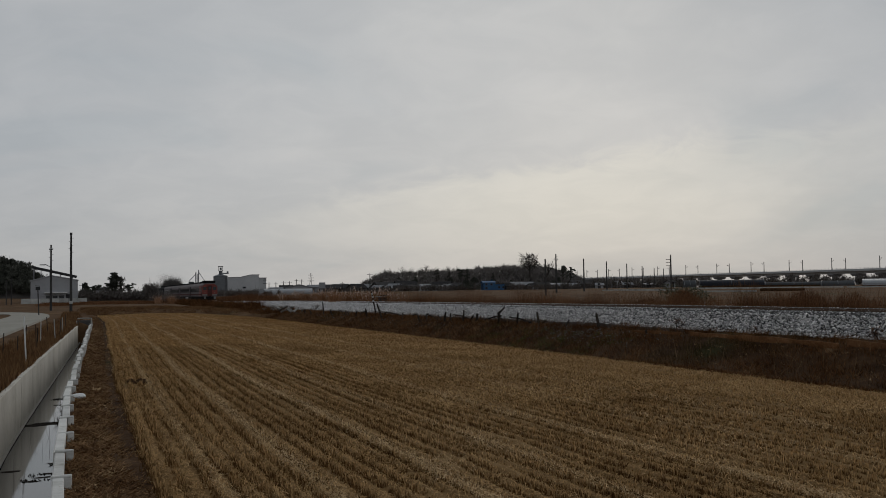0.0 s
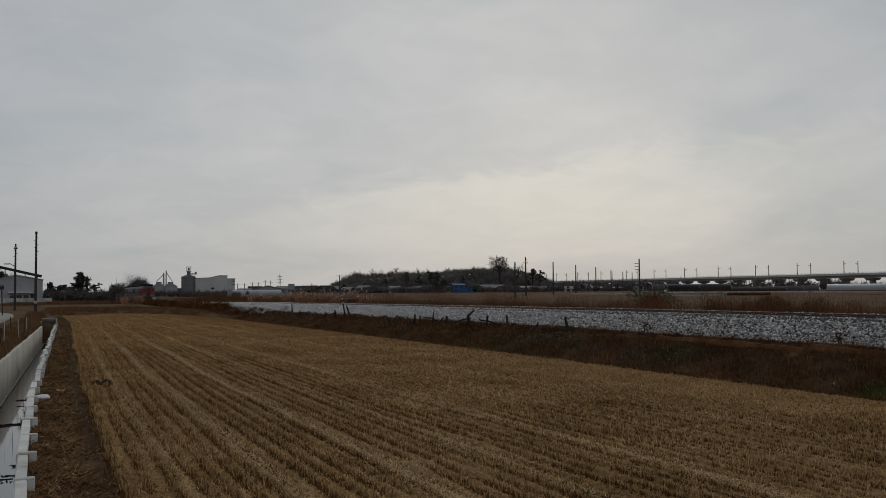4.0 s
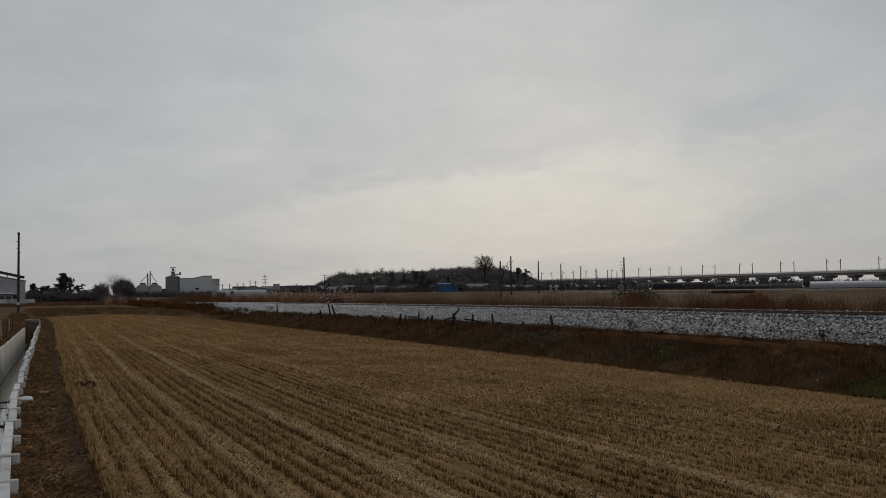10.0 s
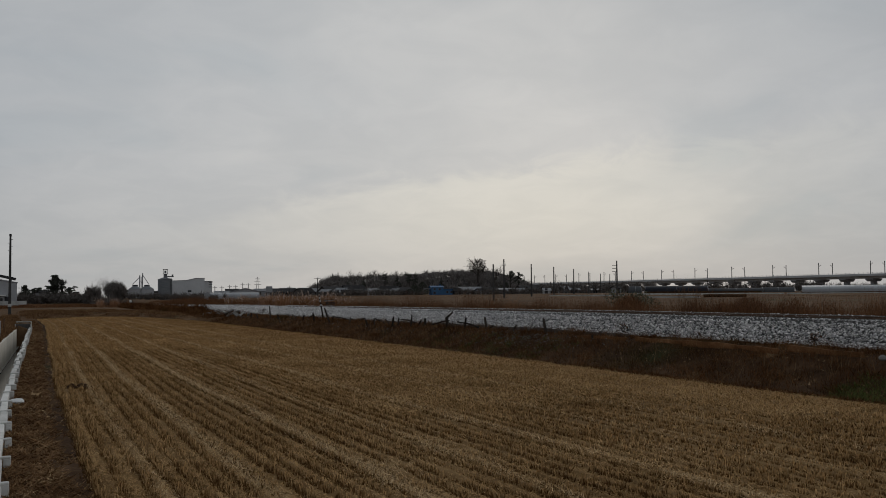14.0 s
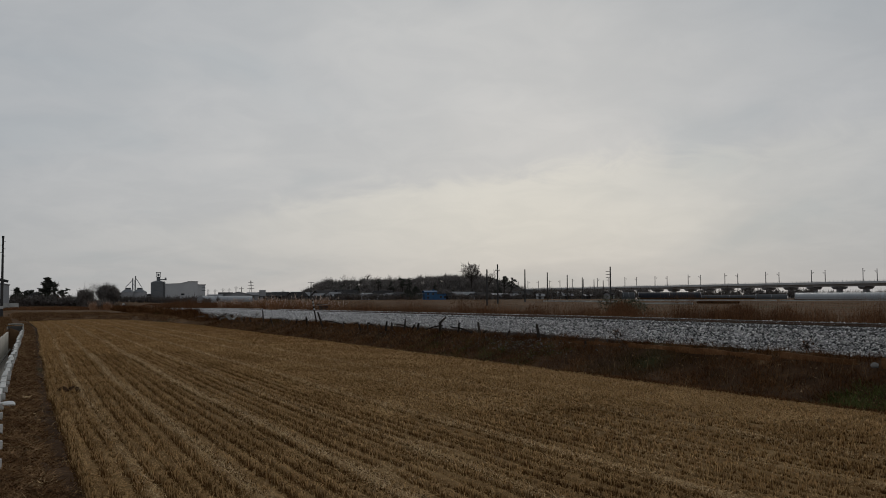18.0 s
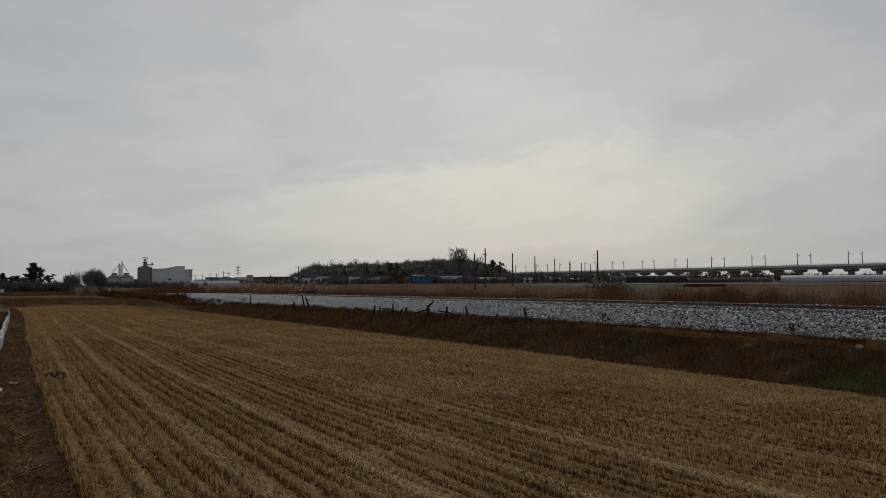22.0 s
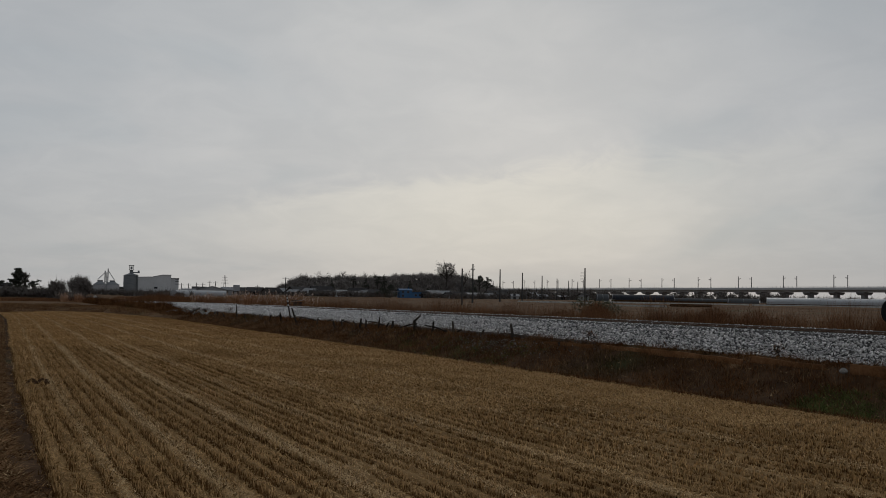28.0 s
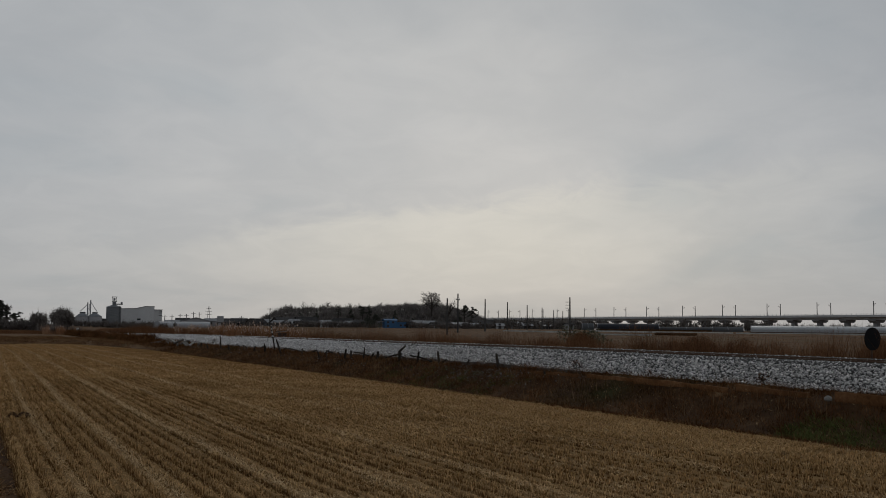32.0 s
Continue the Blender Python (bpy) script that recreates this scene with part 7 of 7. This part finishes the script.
def carriage(label, end=False, loco=False):
    t = thing("locomotive" if loco else "railway_carriage", pose(25.8, 200, 1.0), label, "locomotive" if loco else "railway carriage", "train")
    w = 3.0
    part("body", car_shell(CAR_LENGTH, w), TRAIN_DARK if loco else TRAIN_GREY, t)
    part("underframe", solid((0, CAR_LENGTH / 2, 0.8, 2.5, CAR_LENGTH - 1.0, 0.5), (0, CAR_LENGTH / 2, 0.5, 2.2, 7.0, 0.6)), TRAIN_DARK, t)
    for side in (-1, 1):
        part("window_band", solid((side * (w / 2 + 0.015), CAR_LENGTH / 2, 2.35, 0.03, CAR_LENGTH - 3.2, 0.15)), TRAIN_DARK, t)
        for i in range(9):
            part("window", solid((side * (w / 2 + 0.02), 2.6 + i * 1.9, 2.3, 0.06, 1.25, 0.8)), PANE, t)
        part("stripe", solid((side * (w / 2 + 0.03), CAR_LENGTH / 2, 1.42, 0.05, CAR_LENGTH - 0.1, 0.22)), MAROON, t, "dull maroon waist stripe")
        for y in (0.9, CAR_LENGTH - 0.9):
            part("door", solid((side * (w / 2 + 0.02), y, 2.05, 0.06, 0.85, 1.95)), TRAIN_DARK, t)
    for y in (3.2, CAR_LENGTH - 3.2):
        bogie = part("bogie", solid((0, y, 0.62, 2.3, 3.2, 0.35)), TRAIN_DARK, t)
        for dy in (-1.05, 1.05):
            for x in (-0.75, 0.75):
                bm = bmesh.new()
                bmesh.ops.create_cone(bm, cap_ends=True, segments=18, radius1=0.43, radius2=0.43, depth=0.13, matrix=pose(x, y + dy, 0.43, 0, 90, 0))
                part("wheel", bm, RUST, bogie)
    for y in (3.0, 7.5, 12.5, 17.0):
        part("roof_vent", solid((0, y, 3.85, 1.5, 1.9, 0.26), bevel=0.06), TRAIN_DARK, t)
    if end:
        part("front_panel", extrude_profile([(-1.47, 1.25), (1.47, 1.25), (1.50, 1.8), (1.47, 2.85), (1.3, 3.2), (0.9, 3.45), (-0.9, 3.45), (-1.3, 3.2), (-1.47, 2.85), (-1.50, 1.8)], 0.10), RED, t, "faded red painted end").location = (0, -0.04, 0)
        part("front_roof_hood", solid((0, 1.3, 3.92, 2.3, 2.8, 0.5), bevel=0.12), TRAIN_DARK, t)
        part("gangway_door", solid((0, -0.12, 2.15, 0.85, 0.1, 2.1)), MAROON, t, "dull maroon gangway door")
        part("door_window", solid((0, -0.18, 2.65, 0.5, 0.04, 0.6)), PANE, t)
        for x in (-0.95, 0.95):
            part("cab_window", solid((x, -0.11, 2.6, 0.65, 0.06, 0.65)), PANE, t)
            part("lower_trim", solid((x * 1.02, -0.11, 1.32, 0.95, 0.06, 0.26)), CREAM, t, "dirty white lower trim")
            part("tail_lamp", rods(((x, -0.1, 1.75), (x, -0.2, 1.75), 0.075), sides=12), CREAM, t)
            part("buffer_beam_step", solid((x, -0.25, 0.75, 0.35, 0.4, 0.5)), CREAM, t)
            part("side_flash", solid((x * 1.6, 2.1, 2.2, 0.04, 4.1, 2.0)), RED, t, "red corner flash")
        part("coupler", solid((0, -0.45, 0.9, 0.35, 0.9, 0.4)), TRAIN_DARK, t)
        part("snow_plough", solid((0, -0.12, 0.62, 2.4, 0.15, 0.6)), TRAIN_DARK, t)
    return t


CARS = [carriage("red-ended diesel railcar with grimy grey sides", end=True), carriage("grimy grey passenger carriage with a dull maroon waist stripe"), carriage("grimy grey passenger carriage with a dull maroon waist stripe"), carriage("grimy grey passenger carriage with a dull maroon waist stripe"), carriage("dark diesel locomotive at the head of the train", loco=True)]


SOOT = material("diesel soot", [(0.05, 0.048, 0.047), (0.09, 0.087, 0.085)], 1.0)


def smoke_puff(r, count, seed):
    """A thin soft cloud of fine soot flecks, denser towards its heart."""
    rng = np.random.default_rng(seed)
    lobes = rng.normal(0, 0.55 * r, (6, 3)) * (1, 1, 0.7)
    p = lobes[rng.integers(0, 6, count)] + rng.normal(0, 0.42 * r, (count, 3)) * (1, 1, 0.8)
    flecks = p[:, None] + rng.normal(0, 0.024, (count, 3, 3))
    ob = part("smoke_puff", tri_mesh("smoke_puff", flecks, SOOT), SOOT)
    return tagged(ob, "thin dark diesel smoke hanging over the line", "smoke", "train smoke")


PUFFS = [smoke_puff(1.5 + 0.3 * (i % 3), 6400 - 600 * i, 40 + i) for i in range(6)]


def motions():
    """The train backs away down the line at some 48 km/h and gathers speed; its smoke hangs over the thicket and slowly settles."""
    times = [0, 2, 4, 6, 7, 8, 10, 12, 16, 20, 24, 28, 32]
    for i, car in enumerate(CARS):
        rows = []
        for t in times:
            s = 193.9 + 13.2 * t + 2.2 * max(0, t - 5.5) ** 1.5 + i * (CAR_LENGTH + CAR_GAP)
            rows.append((t, pose(25.8, s, float(rail_z(s)))))
        walk(car, rows)
    for i, puff in enumerate(PUFFS):
        rows = []
        s0 = 300 + 3.0 * i
        for t in times:
            s = s0 + 0.8 * t
            rise = 5.4 + 0.45 * (i * 2 % 5) + 0.07 * t - max(0, t - 9) * 0.22
            rows.append((t, pose(25.2 + 1.5 * i - 0.08 * t, s, rise, 0, 0, 4 * t + 30 * i)))
        walk(puff, rows)


motions()
